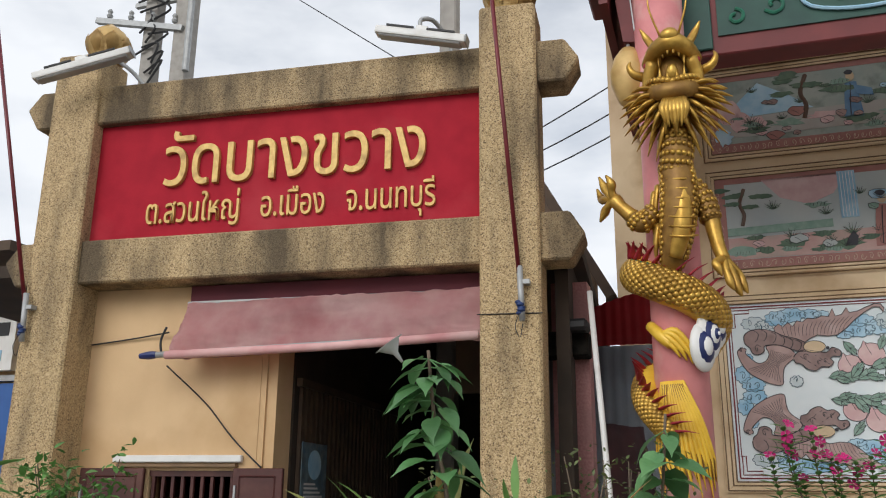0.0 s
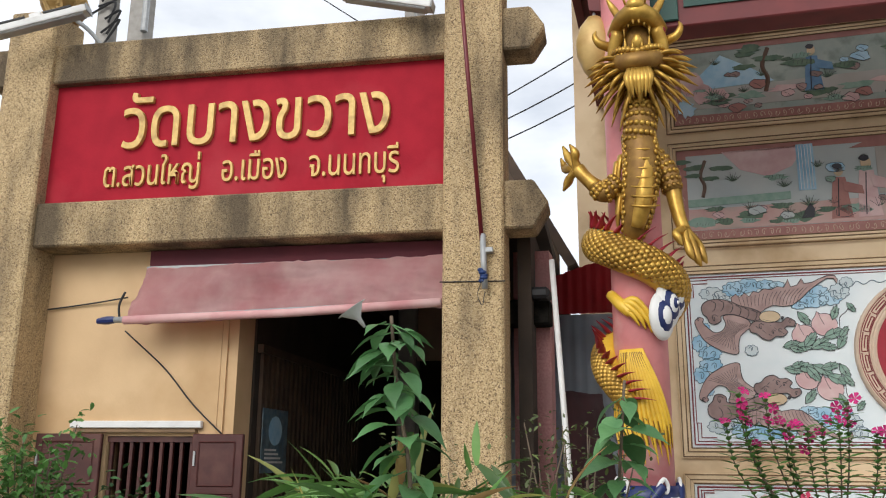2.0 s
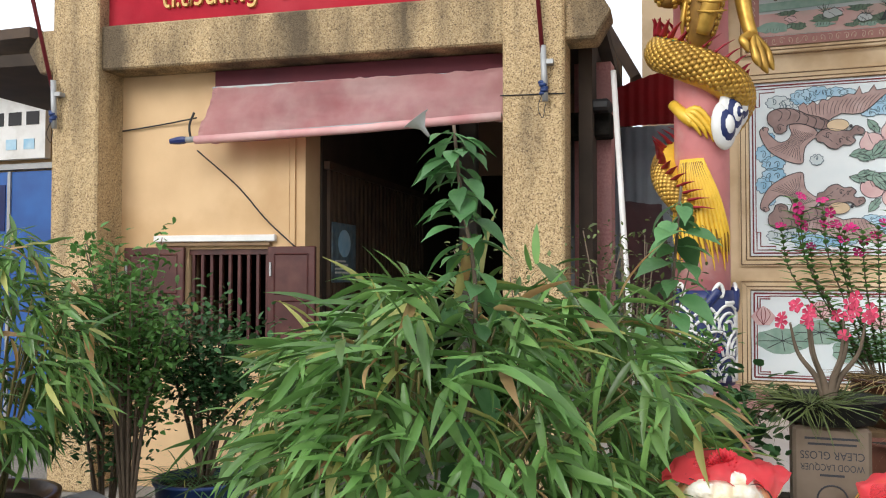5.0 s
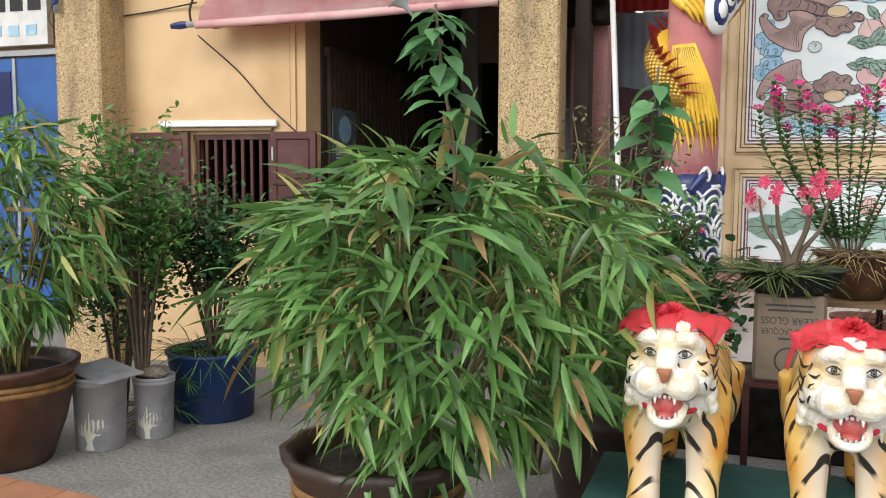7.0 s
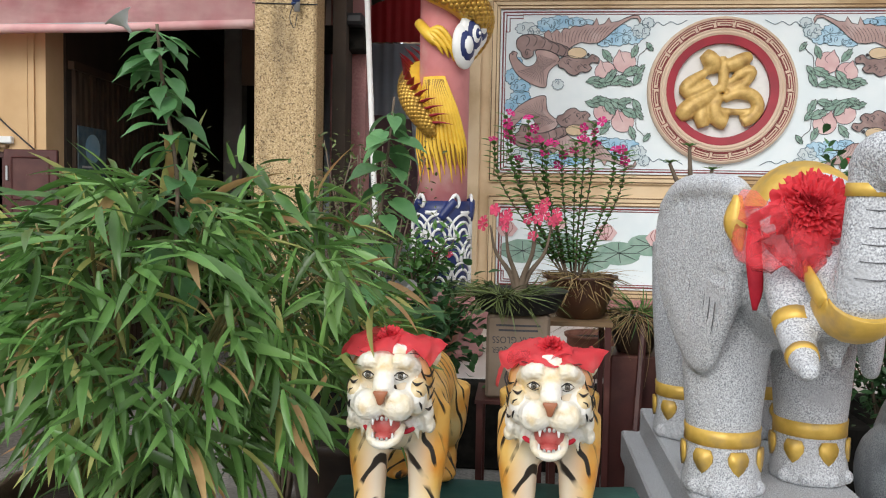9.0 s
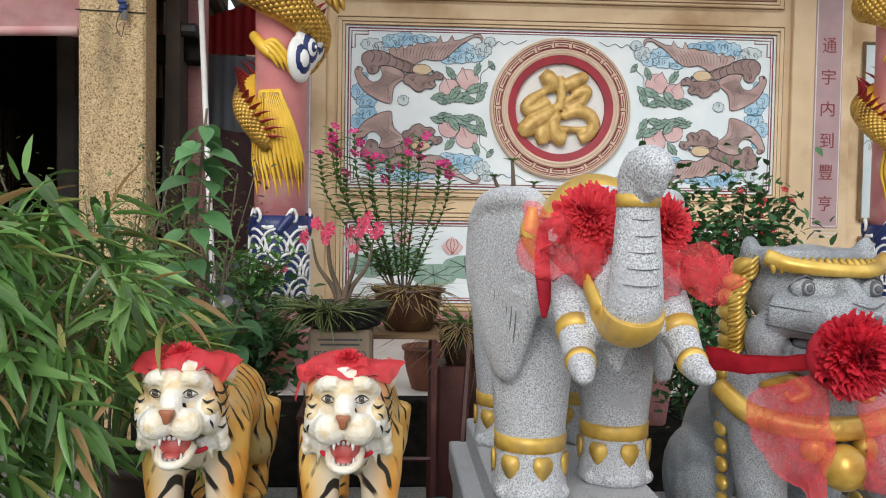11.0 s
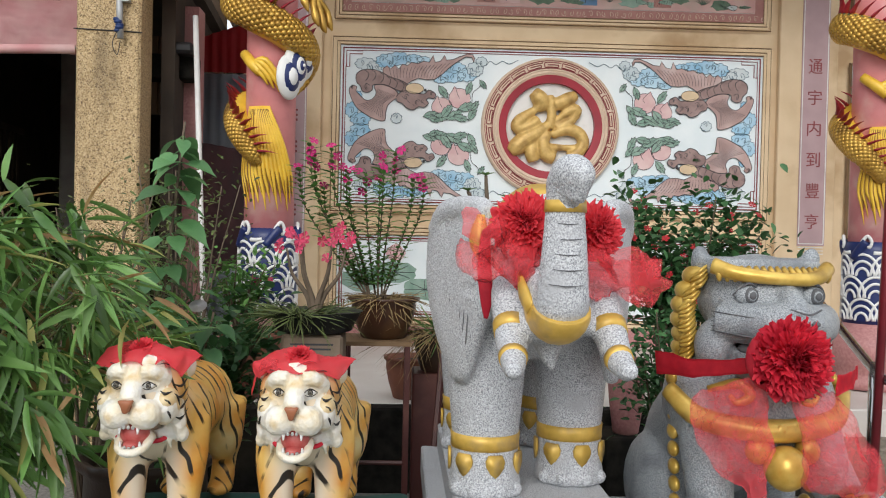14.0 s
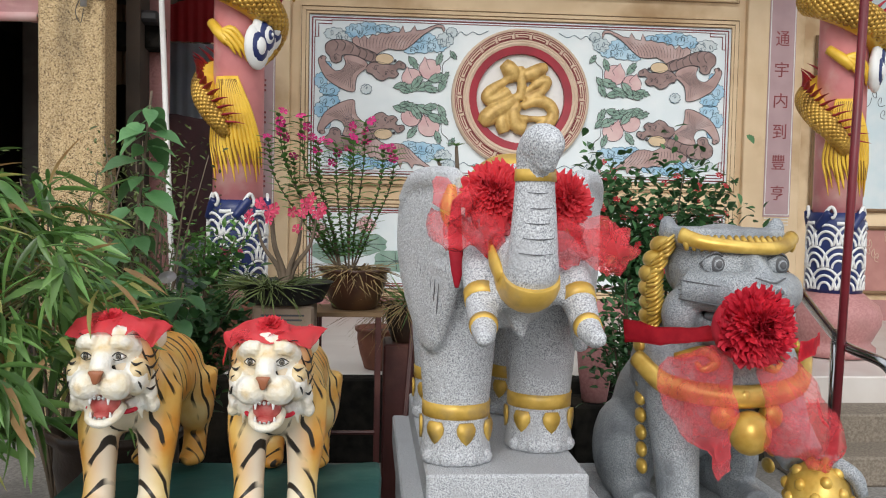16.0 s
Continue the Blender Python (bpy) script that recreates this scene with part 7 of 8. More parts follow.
def bamboo(x, y, z, cx, cy, cz, rx, ry, rz, n, seed, label, singles):
    rnd = random.Random(seed)
    ob = thing("bamboo_plant", x, y, z, label, "bamboo", "potted bamboos")
    groups = {"bamboo_leaf": [], "dry_leaf": [], "pale_leaf": []}
    c = Vector((cx - x, cy - y, cz - z))
    for i in range(30):
        a = rnd.uniform(0, 2 * math.pi)
        top = c + Vector((rx * 0.75 * math.cos(a) * rnd.random() ** 0.5, ry * 0.75 * math.sin(a), rz * rnd.uniform(0.1, 0.75)))
        st = Vector((0.16 * math.cos(a) * rnd.random(), 0.16 * math.sin(a) * rnd.random(), -0.08))
        mid = st.lerp(top, 0.55) + Vector((0, 0, 0.12))
        part("cane", limb([(*st, 0.007), (*mid, 0.006), (*top, 0.003)], 6, 5), "cane", ob, smooth=True)
    while sum(len(g) for g in groups.values()) < n:
        # a spray: a few leaves fanning from one twig tip, most on the outer shell
        u = rnd.gauss(0, 1), rnd.gauss(0, 1), rnd.gauss(0, 1)
        d = Vector(u).normalized()
        r = rnd.uniform(0.45, 1.0) ** 0.6
        wob = 1 + 0.22 * noise.noise(Vector((d.x * 2.2 + seed, d.y * 2.2, d.z * 2.2)))
        p = c + Vector((d.x * rx, d.y * ry, d.z * rz)) * r * wob
        if p.z < -0.10:
            continue
        out = Vector((d.x * rx, d.y * ry, 0.15 * d.z)).normalized()
        for k in range(rnd.randint(3, 7)):
            dd = (out * rnd.uniform(0.3, 1.0) + Vector((rnd.uniform(-0.9, 0.9), rnd.uniform(-0.7, 0.7), rnd.uniform(-1.1, 0.35)))).normalized()
            m = rnd.random()
            key = "bamboo_leaf" if m < 0.90 else ("dry_leaf" if m < 0.945 else "pale_leaf")
            groups[key].append(aim(p + 0.02 * Vector((rnd.gauss(0, 1), rnd.gauss(0, 1), rnd.gauss(0, 1))), dd, rnd.uniform(-0.9, 0.9), rnd.uniform(0.55, 1.25)))
    for key, g in groups.items():
        g.sort(key=lambda m: m.translation.y)
        leaves("leaf", g, blade(0.185, 0.026, 0.25, 0.22), key, ob, singles if key == "bamboo_leaf" else 15, {"dry_leaf": "withered brown leaves", "pale_leaf": "pale yellowing leaves"}.get(key, ""))
    return ob


def urn(name, x, y, z, r, h, material, label, wavy=False, bands=False, soil=True, cat="plant pot"):
    ob = thing(name, x, y, z, label, cat, "plant pots")
    prof = [(r * 0.60, 0), (r * 0.66, 0.02 * h), (r * 0.86, 0.40 * h), (r * 0.97, 0.72 * h), (r * 0.96, 0.88 * h), (r * 1.06, 0.93 * h), (r * 1.08, h), (r * 0.98, h), (r * 0.9, 0.90 * h), (r * 0.88, 0.86 * h)]
    w = (lambda a, i: 1 + (0.028 * math.sin(11 * a) if i in (5, 6, 7) else 0)) if wavy else None
    part("body", lathe(prof, 44, wave=w), material, ob, smooth=True)
    if bands:
        for f in (0.80, 0.74):
            part("band", lathe([(r * 0.965, f * h), (r * 0.985, f * h + 0.008), (r * 0.985, f * h + 0.022), (r * 0.965, f * h + 0.03)], 44), "ochre", ob, "ochre glazed band", smooth=True)
    if soil:
        part("soil", lathe([(0.0, 0.885 * h), (r * 0.5, 0.90 * h), (r * 0.89, 0.88 * h)], 24), "soil", ob)
    return ob


urn("water_jar_pot", -0.19, 2.54, 0, 0.295, 0.64, "pot_dark", "large brown glazed jar with ochre bands, planted with bamboo", True, True)
bamboo(-0.11, 2.56, 0.6, 0.05, 2.50, 1.16, 0.70, 0.52, 0.47, 2300, 3, "dense green bamboo in a brown jar, some leaves withered", 260)
urn("water_jar_pot", -2.74, 3.42, 0, 0.36, 0.54, "pot_brown", "wide brown glazed jar on the concrete, planted with bamboo", False, True)
bamboo(-2.74, 3.42, 0.5, -2.76, 3.42, 1.25, 0.66, 0.50, 0.60, 1700, 8, "tall leafy bamboo in a wide brown jar", 120)


def heart_vine(x, y, z, pts, count, size, seed, label, name="climbing_vine", material="broad_leaf", tip=None, cat="vine"):
    rnd = random.Random(seed)
    ob = thing(name, x, y, z, label, cat)
    part("stem", limb([(*p, 0.008 * (1 - 0.5 * i / len(pts))) for i, p in enumerate(pts)], 7, 6), "stem_wood", ob, smooth=True)
    path = smooth_path(pts, 8)
    fr = []
    for k in range(count):
        t = ((k + rnd.random()) / count) ** 0.6
        p = Vector(path[min(int(t * (len(path) - 1)), len(path) - 1)])
        a = k * 2.4 + rnd.uniform(-0.4, 0.4)
        d = Vector((math.cos(a), math.sin(a) * 0.9 - 0.25, rnd.uniform(-0.75, 0.1)))
        fr.append(aim(p + d * 0.035, d, rnd.uniform(-0.4, 0.4), rnd.uniform(0.65, 1.15) * (1 - 0.35 * t)))
        part("stalk", tube([p, p + d * 0.04], 0.0022, 5), material, ob)
    leaves("leaf", fr, blade(size, size * 0.62, 0.35, 0.12, 6, True), material, ob, count)
    return ob


v1 = heart_vine(0.03, 2.42, 0.6, [(0, 0, 0), (0.05, 0.0, 0.5), (0.09, -0.02, 0.95), (0.04, 0, 1.25), (0.02, 0.0, 1.44)], 64, 0.15, 5, "twining vine with heart leaves rising out of the bamboo")
part("blossom", lathe([(0.004, 0), (0.008, 0.03), (0.035, 0.06), (0.045, 0.062)], 12, None, pose(-0.05, -0.01, 1.41, 15, -35)), "white_petal", v1, "white trumpet blossom", smooth=True)
g1 = heart_vine(0.47, 3.32, 0.5, [(0, 0, 0), (0.04, 0.0, 0.5), (0.10, -0.02, 1.0), (0.14, 0, 1.44)], 46, 0.20, 6, "tall broad-leaved plant growing from a dark pot", "broad_leaved_plant", "broad_leaf", cat="plant")
heart_vine(0.62, 3.42, 0.5, [(-0.1, 0, 0), (0.02, 0.0, 0.35), (0.10, -0.02, 0.68)], 40, 0.17, 7, "low broad-leaved plant with a white blossom", "broad_leaved_plant", "dark_leaf", cat="plant")
wb = tagged(part("white_blossom", lathe([(0.004, 0), (0.007, 0.03), (0.03, 0.055), (0.036, 0.056)], 12, None, pose(0.68, 3.33, 1.17, 40, 0)), "white_petal", smooth=True), "single white trumpet blossom among dark leaves", "flower")
tagged(part("brown_fruit", ball((0.47, 3.2, 1.13), 0.03), "pot_clay", smooth=True), "round brown fruit hanging among the leaves", "fruit")
urn("plant_pot", 0.42, 3.55, 0, 0.26, 0.56, "pot_dark", "dark brown clay pot half hidden behind the bamboo", True)


def shrub(x, y, z, rx, ry, rz, n, size, wid, material, seed, label, name="shrub", stems=9, singles=60, flowers=None, spread=1.0, low=0.0):
    rnd = random.Random(seed)
    ob = thing(name, x, y, z, label, name.split("_")[-1])
    n, wid, stems = n * 4, wid * 1.35, stems + 5
    tips = []
    for i in range(stems):
        a = 2 * math.pi * i / stems + rnd.uniform(-0.3, 0.3)
        tip = Vector((rx * math.cos(a) * rnd.uniform(0.3, 1.0), ry * math.sin(a) * rnd.uniform(0.3, 1.0), rz * rnd.uniform(0.6, 1.0)))
        mid = Vector((tip.x * 0.45 + rnd.uniform(-0.03, 0.03), tip.y * 0.45, tip.z * 0.55))
        part("branch", limb([(0.02 * math.cos(a), 0.02 * math.sin(a), 0, 0.010), (*mid, 0.007), (*tip, 0.003)], 6, 5), "stem_wood", ob, smooth=True)
        tips.append((mid, tip))
    fr = []
    while len(fr) < n:
        mid, tip = rnd.choice(tips)
        t = rnd.uniform(low, 1.05)
        p = mid.lerp(tip, t) if t > 0 else mid
        p = p + Vector((rnd.gauss(0, 0.06 * spread), rnd.gauss(0, 0.06 * spread), rnd.gauss(0, 0.06 * spread)))
        d = Vector((rnd.gauss(0, 1), rnd.gauss(0, 1) - 0.2, rnd.gauss(0.35, 0.6)))
        fr.append(aim(p, d, rnd.uniform(-0.6, 0.6), rnd.uniform(0.6, 1.2)))
    fr.sort(key=lambda m: m.translation.y)
    leaves("leaf", fr, blade(size, wid, 0.15, 0.15, 3), material, ob, singles)
    if flowers:
        fm, cnt, fs = flowers
        for i in range(cnt):
            mid, tip = tips[i % len(tips)]
            p = tip + Vector((rnd.gauss(0, 0.04), rnd.gauss(-0.03, 0.04), rnd.uniform(-0.10, 0.05)))
            b = bmesh.new()
            for k in range(5):
                a = 2 * math.pi * k / 5
                vs = [b.verts.new(q) for q in ((0, 0, 0), (fs * math.cos(a - 0.5), fs * math.sin(a - 0.5), fs * 0.25), (fs * 1.15 * math.cos(a), fs * 1.15 * math.sin(a), fs * 0.15), (fs * math.cos(a + 0.5), fs * math.sin(a + 0.5), fs * 0.25))]
                b.faces.new(vs)
            bmesh.ops.transform(b, matrix=Matrix.Translation(p) @ Vector((rnd.gauss(0, 0.4), -0.8, 0.7)).to_track_quat("Z", "Y").to_matrix().to_4x4(), verts=b.verts[:])
            part("blossom", b, fm, ob, recalc=False)
    return ob


shrub(-2.35, 4.05, 0.28, 0.32, 0.25, 1.62, 520, 0.055, 0.022, "fresh_leaf", 1, "upright bright green shrub in a paint pail", stems=10, spread=0.9)
shrub(-2.2, 4.55, 0.40, 0.42, 0.30, 1.05, 700, 0.05, 0.026, "dark_leaf", 2, "dense dark green shrub in a blue tub", stems=12, spread=1.4)
shrub(-2.75, 4.35, 0.0, 0.4, 0.3, 1.5, 420, 0.055, 0.026, "dark_leaf", 12, "dark twiggy shrub behind the pails", stems=9, spread=1.4)
shrub(-0.05, 4.2, 0.0, 0.5, 0.35, 1.75, 460, 0.04, 0.014, "olive_leaf", 3, "thin weedy shrub before the gate post", stems=14, spread=1.3)
shrub(0.28, 4.55, 0.0, 0.35, 0.3, 1.95, 320, 0.035, 0.012, "olive_leaf", 4, "sparse weedy stems with small leaves", stems=12, spread=1.1)
shrub(0.55, 3.9, 0.3, 0.40, 0.3, 0.85, 420, 0.07, 0.034, "dark_leaf", 13, "dark leafy undergrowth behind the bamboo", stems=10, spread=1.4)
urn("plant_pot", 0.58, 5.2, 0.5, 0.19, 0.40, "pot_clay", "worn terracotta pot on the terrace")
shrub(0.52, 5.15, 0.86, 0.24, 0.2, 0.46, 150, 0.06, 0.022, "fresh_leaf", 5, "small-leaved green shrub in a terracotta pot", stems=10, flowers=("rose_pink", 3, 0.022))
shrub(3.05, 4.5, 0.6, 0.48, 0.35, 1.15, 760, 0.06, 0.030, "dark_leaf", 6, "leafy shrub with clusters of red flowers", "flowering_shrub", stems=14, spread=1.6, flowers=("red_flower", 46, 0.020))
shrub(2.8, 4.0, 0.3, 0.18, 0.2, 0.9, 260, 0.05, 0.02, "dark_leaf", 16, "dark shrub behind the granite lion", stems=8, spread=1.3)
urn("plant_pot", 2.77, 4.65, 0.42, 0.11, 0.42, "pink_base", "pale pink cement pot behind the statues")
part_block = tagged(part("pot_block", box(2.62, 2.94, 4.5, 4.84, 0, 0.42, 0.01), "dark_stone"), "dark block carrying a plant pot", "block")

# blue tub and paint pails
tub = thing("blue_tub", -2.22, 4.56, 0, "blue plastic tub used as a planter", "tub")
part("body", lathe([(0.235, 0), (0.25, 0.01), (0.275, 0.40), (0.29, 0.405), (0.29, 0.425), (0.265, 0.425), (0.255, 0.36)], 36), "blue_pot", tub, smooth=True)
part("soil", lathe([(0.0, 0.38), (0.257, 0.37)], 24), "soil", tub)
sp = thing("spider_plant", -2.20, 4.27, 0.22, "small spidery plantlet hanging against the blue tub", "plant")
rnd = random.Random(2)
leaves("leaf", [aim((0, 0, 0.05), (math.cos(a), -0.35, math.sin(a) * 0.8 + 0.1), 0, rnd.uniform(0.6, 1)) for a in (2 * math.pi * k / 16 for k in range(16))], blade(0.12, 0.008, 0.3, 0.2, 4), "fresh_leaf", sp, 16)
part("runner", tube([(0, 0, 0.05), (0.05, 0.02, 0.16), (0.02, 0.05, 0.24)], 0.003, 6), "pale_leaf", sp)
M["pail"] = mat("dirty_grey_pail", (0.36, 0.36, 0.37), 0.6, col2=(0.30, 0.30, 0.31), scale=5, stain=(0.20, 0.20, 0.20), stain_scale=5)
M["paint_spill"] = mat("dried_cream_paint", (0.66, 0.64, 0.54), 0.6, bump=0.3, bscale=25)
def pail(x, y, r, h, label, lid):
    ob = thing("paint_pail", x, y, 0, label, "bucket", "paint pails")
    part("body", lathe([(r * 0.88, 0), (r * 0.9, 0.006), (r, h * 0.88), (r * 1.04, h * 0.885), (r * 1.04, h * 0.93), (r * 1.01, h * 0.935), (r * 1.05, h * 0.95), (r * 1.05, h), (r * 0.97, h), (r * 0.96, h * 0.9)], 36), "pail", ob, smooth=True)
    part("fill", lathe([(0.0, h * 0.9), (r * 0.965, h * 0.9)], 24), "soil", ob)
    b = bmesh.new()
    rows = []
    for i in range(9):
        z = h * (0.03 + 0.83 * i / 8)
        w = 1.5 * (0.55 + 0.45 * math.sin(i * 1.3 + x)) * (1 if i < 8 else 0.5)
        rows.append([b.verts.new(((r * (0.905 + 0.097 * z / h)) * math.sin(0.25 - w / 2 + w * k / 8), -(r * (0.905 + 0.097 * z / h)) * math.cos(0.25 - w / 2 + w * k / 8), z)) for k in range(9)])
    for r0, r1 in zip(rows, rows[1:]):
        for k in range(8):
            b.faces.new((r0[k], r0[k + 1], r1[k + 1], r1[k]))
    part("paint_spill", b, "paint_spill", ob, "dried cream paint run", smooth=True, recalc=False)
    if lid:
        part("lid_board", merge(None, box(-0.18, 0.19, -0.13, 0.13, -0.004, 0.004), pose(0.03, 0, h + 0.02, 4, 5, -18)), "pail", ob, "flat grey board laid on top")
    return ob
pail(-2.44, 3.80, 0.145, 0.41, "grey paint pail smeared with dried cream paint", True)
pail(-2.28, 4.06, 0.115, 0.36, "smaller grey paint pail with a stone on top", False)
st = ball((0.0, 0.0, 0.0), (0.10, 0.08, 0.04), None, 10, 8)
for v in st.verts:
    v.co += 0.02 * noise.noise_vector(v.co * 14)
bmesh.ops.translate(st, vec=(-2.28, 4.06, 0.375), verts=st.verts[:])
tagged(part("stone", st, "step_stone"), "rough stone lying on a paint pail", "stone")

# pot stand, tin and flowers on it
stand = thing("pot_stand", 1.2, 3.9, 0, "rusty welded iron pot stand", "stand")
for x, y, z in ((-0.24, -0.42, 0.72), (0.06, -0.42, 0.72), (0.02, 0.06, 0.98), (0.32, 0.06, 0.98), (0.02, 0.38, 0.98), (0.32, 0.38, 0.98), (-0.24, -0.12, 0.72), (0.06, -0.12, 0.72)):
    part("leg", box(x - 0.013, x + 0.013, y - 0.013, y + 0.013, 0, z), "maroon", stand)
part("shelf", box(-0.26, 0.08, -0.44, -0.10, 0.72, 0.735), "maroon", stand)
part("shelf", box(0.0, 0.34, 0.04, 0.40, 0.98, 1.0), "frame_brown", stand)
part("brace", tube([(0.42, -0.05, 0), (0.50, 0.2, 0.98)], 0.018, 6), "maroon", stand, "leaning dark red iron bar")
part("brace", tube([(0.32, 0.06, 0.42), (0.02, 0.06, 0.42)], 0.011, 6), "maroon", stand)
tin = thing("lacquer_tin", 1.11, 3.62, 0.735, "rusty square tin standing upside down with printed words", "tin")
M["tin"] = mat("tarnished_tin", (0.26, 0.20, 0.15), 0.5, 0.3, col2=(0.19, 0.14, 0.10), scale=6, stain=(0.13, 0.07, 0.04), stain_scale=5)
part("body", box(-0.13, 0.13, -0.12, 0.12, 0, 0.345, 0.012), "tin", tin)
for words, z in (("WOOD LACQUER", 0.205), ("CLEAR GLOSS", 0.245)):
    b = fit_lettering(words, -0.105, 0.105, -0.014, 0.014, 0, 0.001)
    for v in b.verts:
        v.co = Vector((-v.co.x, -0.1205 + v.co.y, z - v.co.z))
    part("print", b, "ink", tin, "dark printed words, upside down", recalc=False)
b = bmesh.new()
for z, w in ((0.285, 0.08), (0.305, 0.09), (0.175, 0.04)):
    box(-w, w, -0.1215, -0.1195, z - 0.004, z + 0.004, bm=b)
part("print", b, "ink", tin)
part("print", tube([(0.05 * math.cos(a), -0.1205, 0.09 + 0.05 * math.sin(a)) for a in (2 * math.pi * k / 24 for k in range(25))], 0.003, 4), "ink", tin)
basin = thing("black_basin", 1.11, 3.62, 1.08, "shallow black planting basin on the tin", "basin")
part("body", lathe([(0.12, 0), (0.16, 0.01), (0.20, 0.09), (0.21, 0.095), (0.19, 0.09), (0.17, 0.06)], 32), "cable", basin, smooth=True)
part("soil", lathe([(0, 0.075), (0.185, 0.07)], 20), "soil", basin)
dr = thing("desert_rose", 1.11, 3.62, 1.15, "desert rose with grey swollen stems and pink flowers", "plant")
dr.matrix_basis = dr.matrix_basis @ Matrix.Diagonal((0.8, 0.8, 0.92, 1))
rnd = random.Random(7)
for k in range(6):
    a = k * 1.05
    tip = Vector((0.16 * math.cos(a), 0.08 * math.sin(a), 0.30 + 0.07 * rnd.random()))
    part("stem", limb([(0, 0, 0, 0.030), (0.3 * tip.x, 0.3 * tip.y, 0.10, 0.014), (0.8 * tip.x, 0.8 * tip.y, 0.2, 0.009), (*tip, 0.005)], 9, 5), "stem_wood", dr, smooth=True)
    for j in range(3):
        p = tip + Vector((rnd.gauss(0, 0.03), rnd.gauss(-0.02, 0.03), rnd.gauss(0.02, 0.03)))
        b = bmesh.new()
        for q in range(5):
            aa = 2 * math.pi * q / 5
            b.faces.new([b.verts.new(w) for w in ((0, 0, 0), (0.026 * math.cos(aa - 0.5), 0.026 * math.sin(aa - 0.5), 0.01), (0.032 * math.cos(aa), 0.032 * math.sin(aa), 0.004), (0.026 * math.cos(aa + 0.5), 0.026 * math.sin(aa + 0.5), 0.01))])
        bmesh.ops.transform(b, matrix=Matrix.Translation(p) @ Vector((rnd.gauss(0, 0.5), -0.9, rnd.gauss(0.4, 0.4))).to_track_quat("Z", "Y").to_matrix().to_4x4(), verts=b.verts[:])
        part("blossom", b, "rose_pink", dr, recalc=False)
urn("plant_pot", 1.40, 4.13, 1.0, 0.165, 0.20, "pot_brown", "brown glazed bowl pot on an iron stand", True)


def vinca(x, y, z, seed):
    rnd = random.Random(seed)
    ob = thing("periwinkle", x, y, z, "tall periwinkle stems with magenta flowers", "plant")
    fr = []
    for k in range(13):
        a = rnd.uniform(0, 2 * math.pi)
        lean = rnd.uniform(0.05, 0.34)
        h = rnd.uniform(0.52, 0.80)
        tip = Vector((lean * math.cos(a) - 0.07, 0.6 * lean * math.sin(a), h))
        pts = [(0.03 * math.cos(a), 0.03 * math.sin(a), 0), (0.45 * tip.x, 0.45 * tip.y, 0.3 * h), (0.9 * tip.x, 0.9 * tip.y, 0.7 * h), tuple(tip)]
        part("stem", limb([(*p, 0.005 - 0.001 * i) for i, p in enumerate(pts)], 6, 5), "stem_wood", ob, smooth=True)
        path = smooth_path(pts, 14)
        for i in range(6, len(path)):
            for s in (0, math.pi):
                aa = i * 1.57 + s
                fr.append(aim(path[i], (math.cos(aa), math.sin(aa), 0.35), rnd.uniform(-0.3, 0.3), rnd.uniform(0.7, 1.1)))
        for j in range(rnd.randint(1, 3)):
            p = tip + Vector((rnd.gauss(0, 0.018), rnd.gauss(-0.015, 0.015), 0.01 - 0.05 * j))
            b = bmesh.new()
            for q in range(5):
                t = 2 * math.pi * q / 5
                b.faces.new([b.verts.new(w) for w in ((0, 0, 0), (0.024 * math.cos(t - 0.5), 0.024 * math.sin(t - 0.5), 0.004), (0.027 * math.cos(t), 0.027 * math.sin(t), 0.0), (0.024 * math.cos(t + 0.5), 0.024 * math.sin(t + 0.5), 0.004))])
            bmesh.ops.transform(b, matrix=Matrix.Translation(p) @ Vector((rnd.gauss(0, 0.5), -0.8, rnd.gauss(0.6, 0.3))).to_track_quat("Z", "Y").to_matrix().to_4x4(), verts=b.verts[:])
            part("blossom", b, "magenta", ob, recalc=False)
    leaves("leaf", fr, blade(0.066, 0.027, 0.1, 0.1, 3), "fresh_leaf", ob, 120)
vinca(1.36, 4.10, 1.18, 4)


def tuft(x, y, z, r, n, length, material, seed, label, hang=0.3, name="grass_tuft"):
    rnd = random.Random(seed)
    ob = thing(name, x, y, z, label, "grass")
    fr = []
    for i in range(n):
        a = rnd.uniform(0, 2 * math.pi)
        fr.append(aim((r * math.cos(a) * rnd.random(), r * math.sin(a) * rnd.random(), 0), (math.cos(a), math.sin(a), rnd.uniform(-0.2, 1.4)), rnd.uniform(-1, 1), rnd.uniform(0.5, 1.2)))
    leaves("blade", fr, blade(length, 0.006, hang, 0.1, 5), material, ob, 40)
tuft(1.40, 4.12, 1.185, 0.14, 260, 0.13, "dry_grass", 1, "dry brown grass spilling over a bowl pot", 1.2)
tuft(1.05, 3.58, 1.15, 0.15, 420, 0.15, "olive_leaf", 2, "wiry olive herb spilling over the black basin", 0.8)
tuft(1.66, 4.25, 1.0, 0.12, 260, 0.20, "dry_grass", 3, "dry brown grass hanging from a dark pot", 1.3)
tuft(1.70, 4.25, 1.02, 0.10, 120, 0.20, "fresh_leaf", 4, "green grass in a dark pot", 0.5)
urn("plant_pot", 1.68, 4.25, 0.82, 0.13, 0.20, "pot_dark", "dark clay pot with dry grass behind the stand")
tagged(part("pot_crate", box(1.55, 1.82, 4.12, 4.40, 0, 0.82, 0.01), "maroon"), "dark red iron crate carrying a pot", "crate")
urn("plant_pot", 1.55, 5.2, 0.5, 0.15, 0.26, "pot_clay", "terracotta pot on the terrace floor")
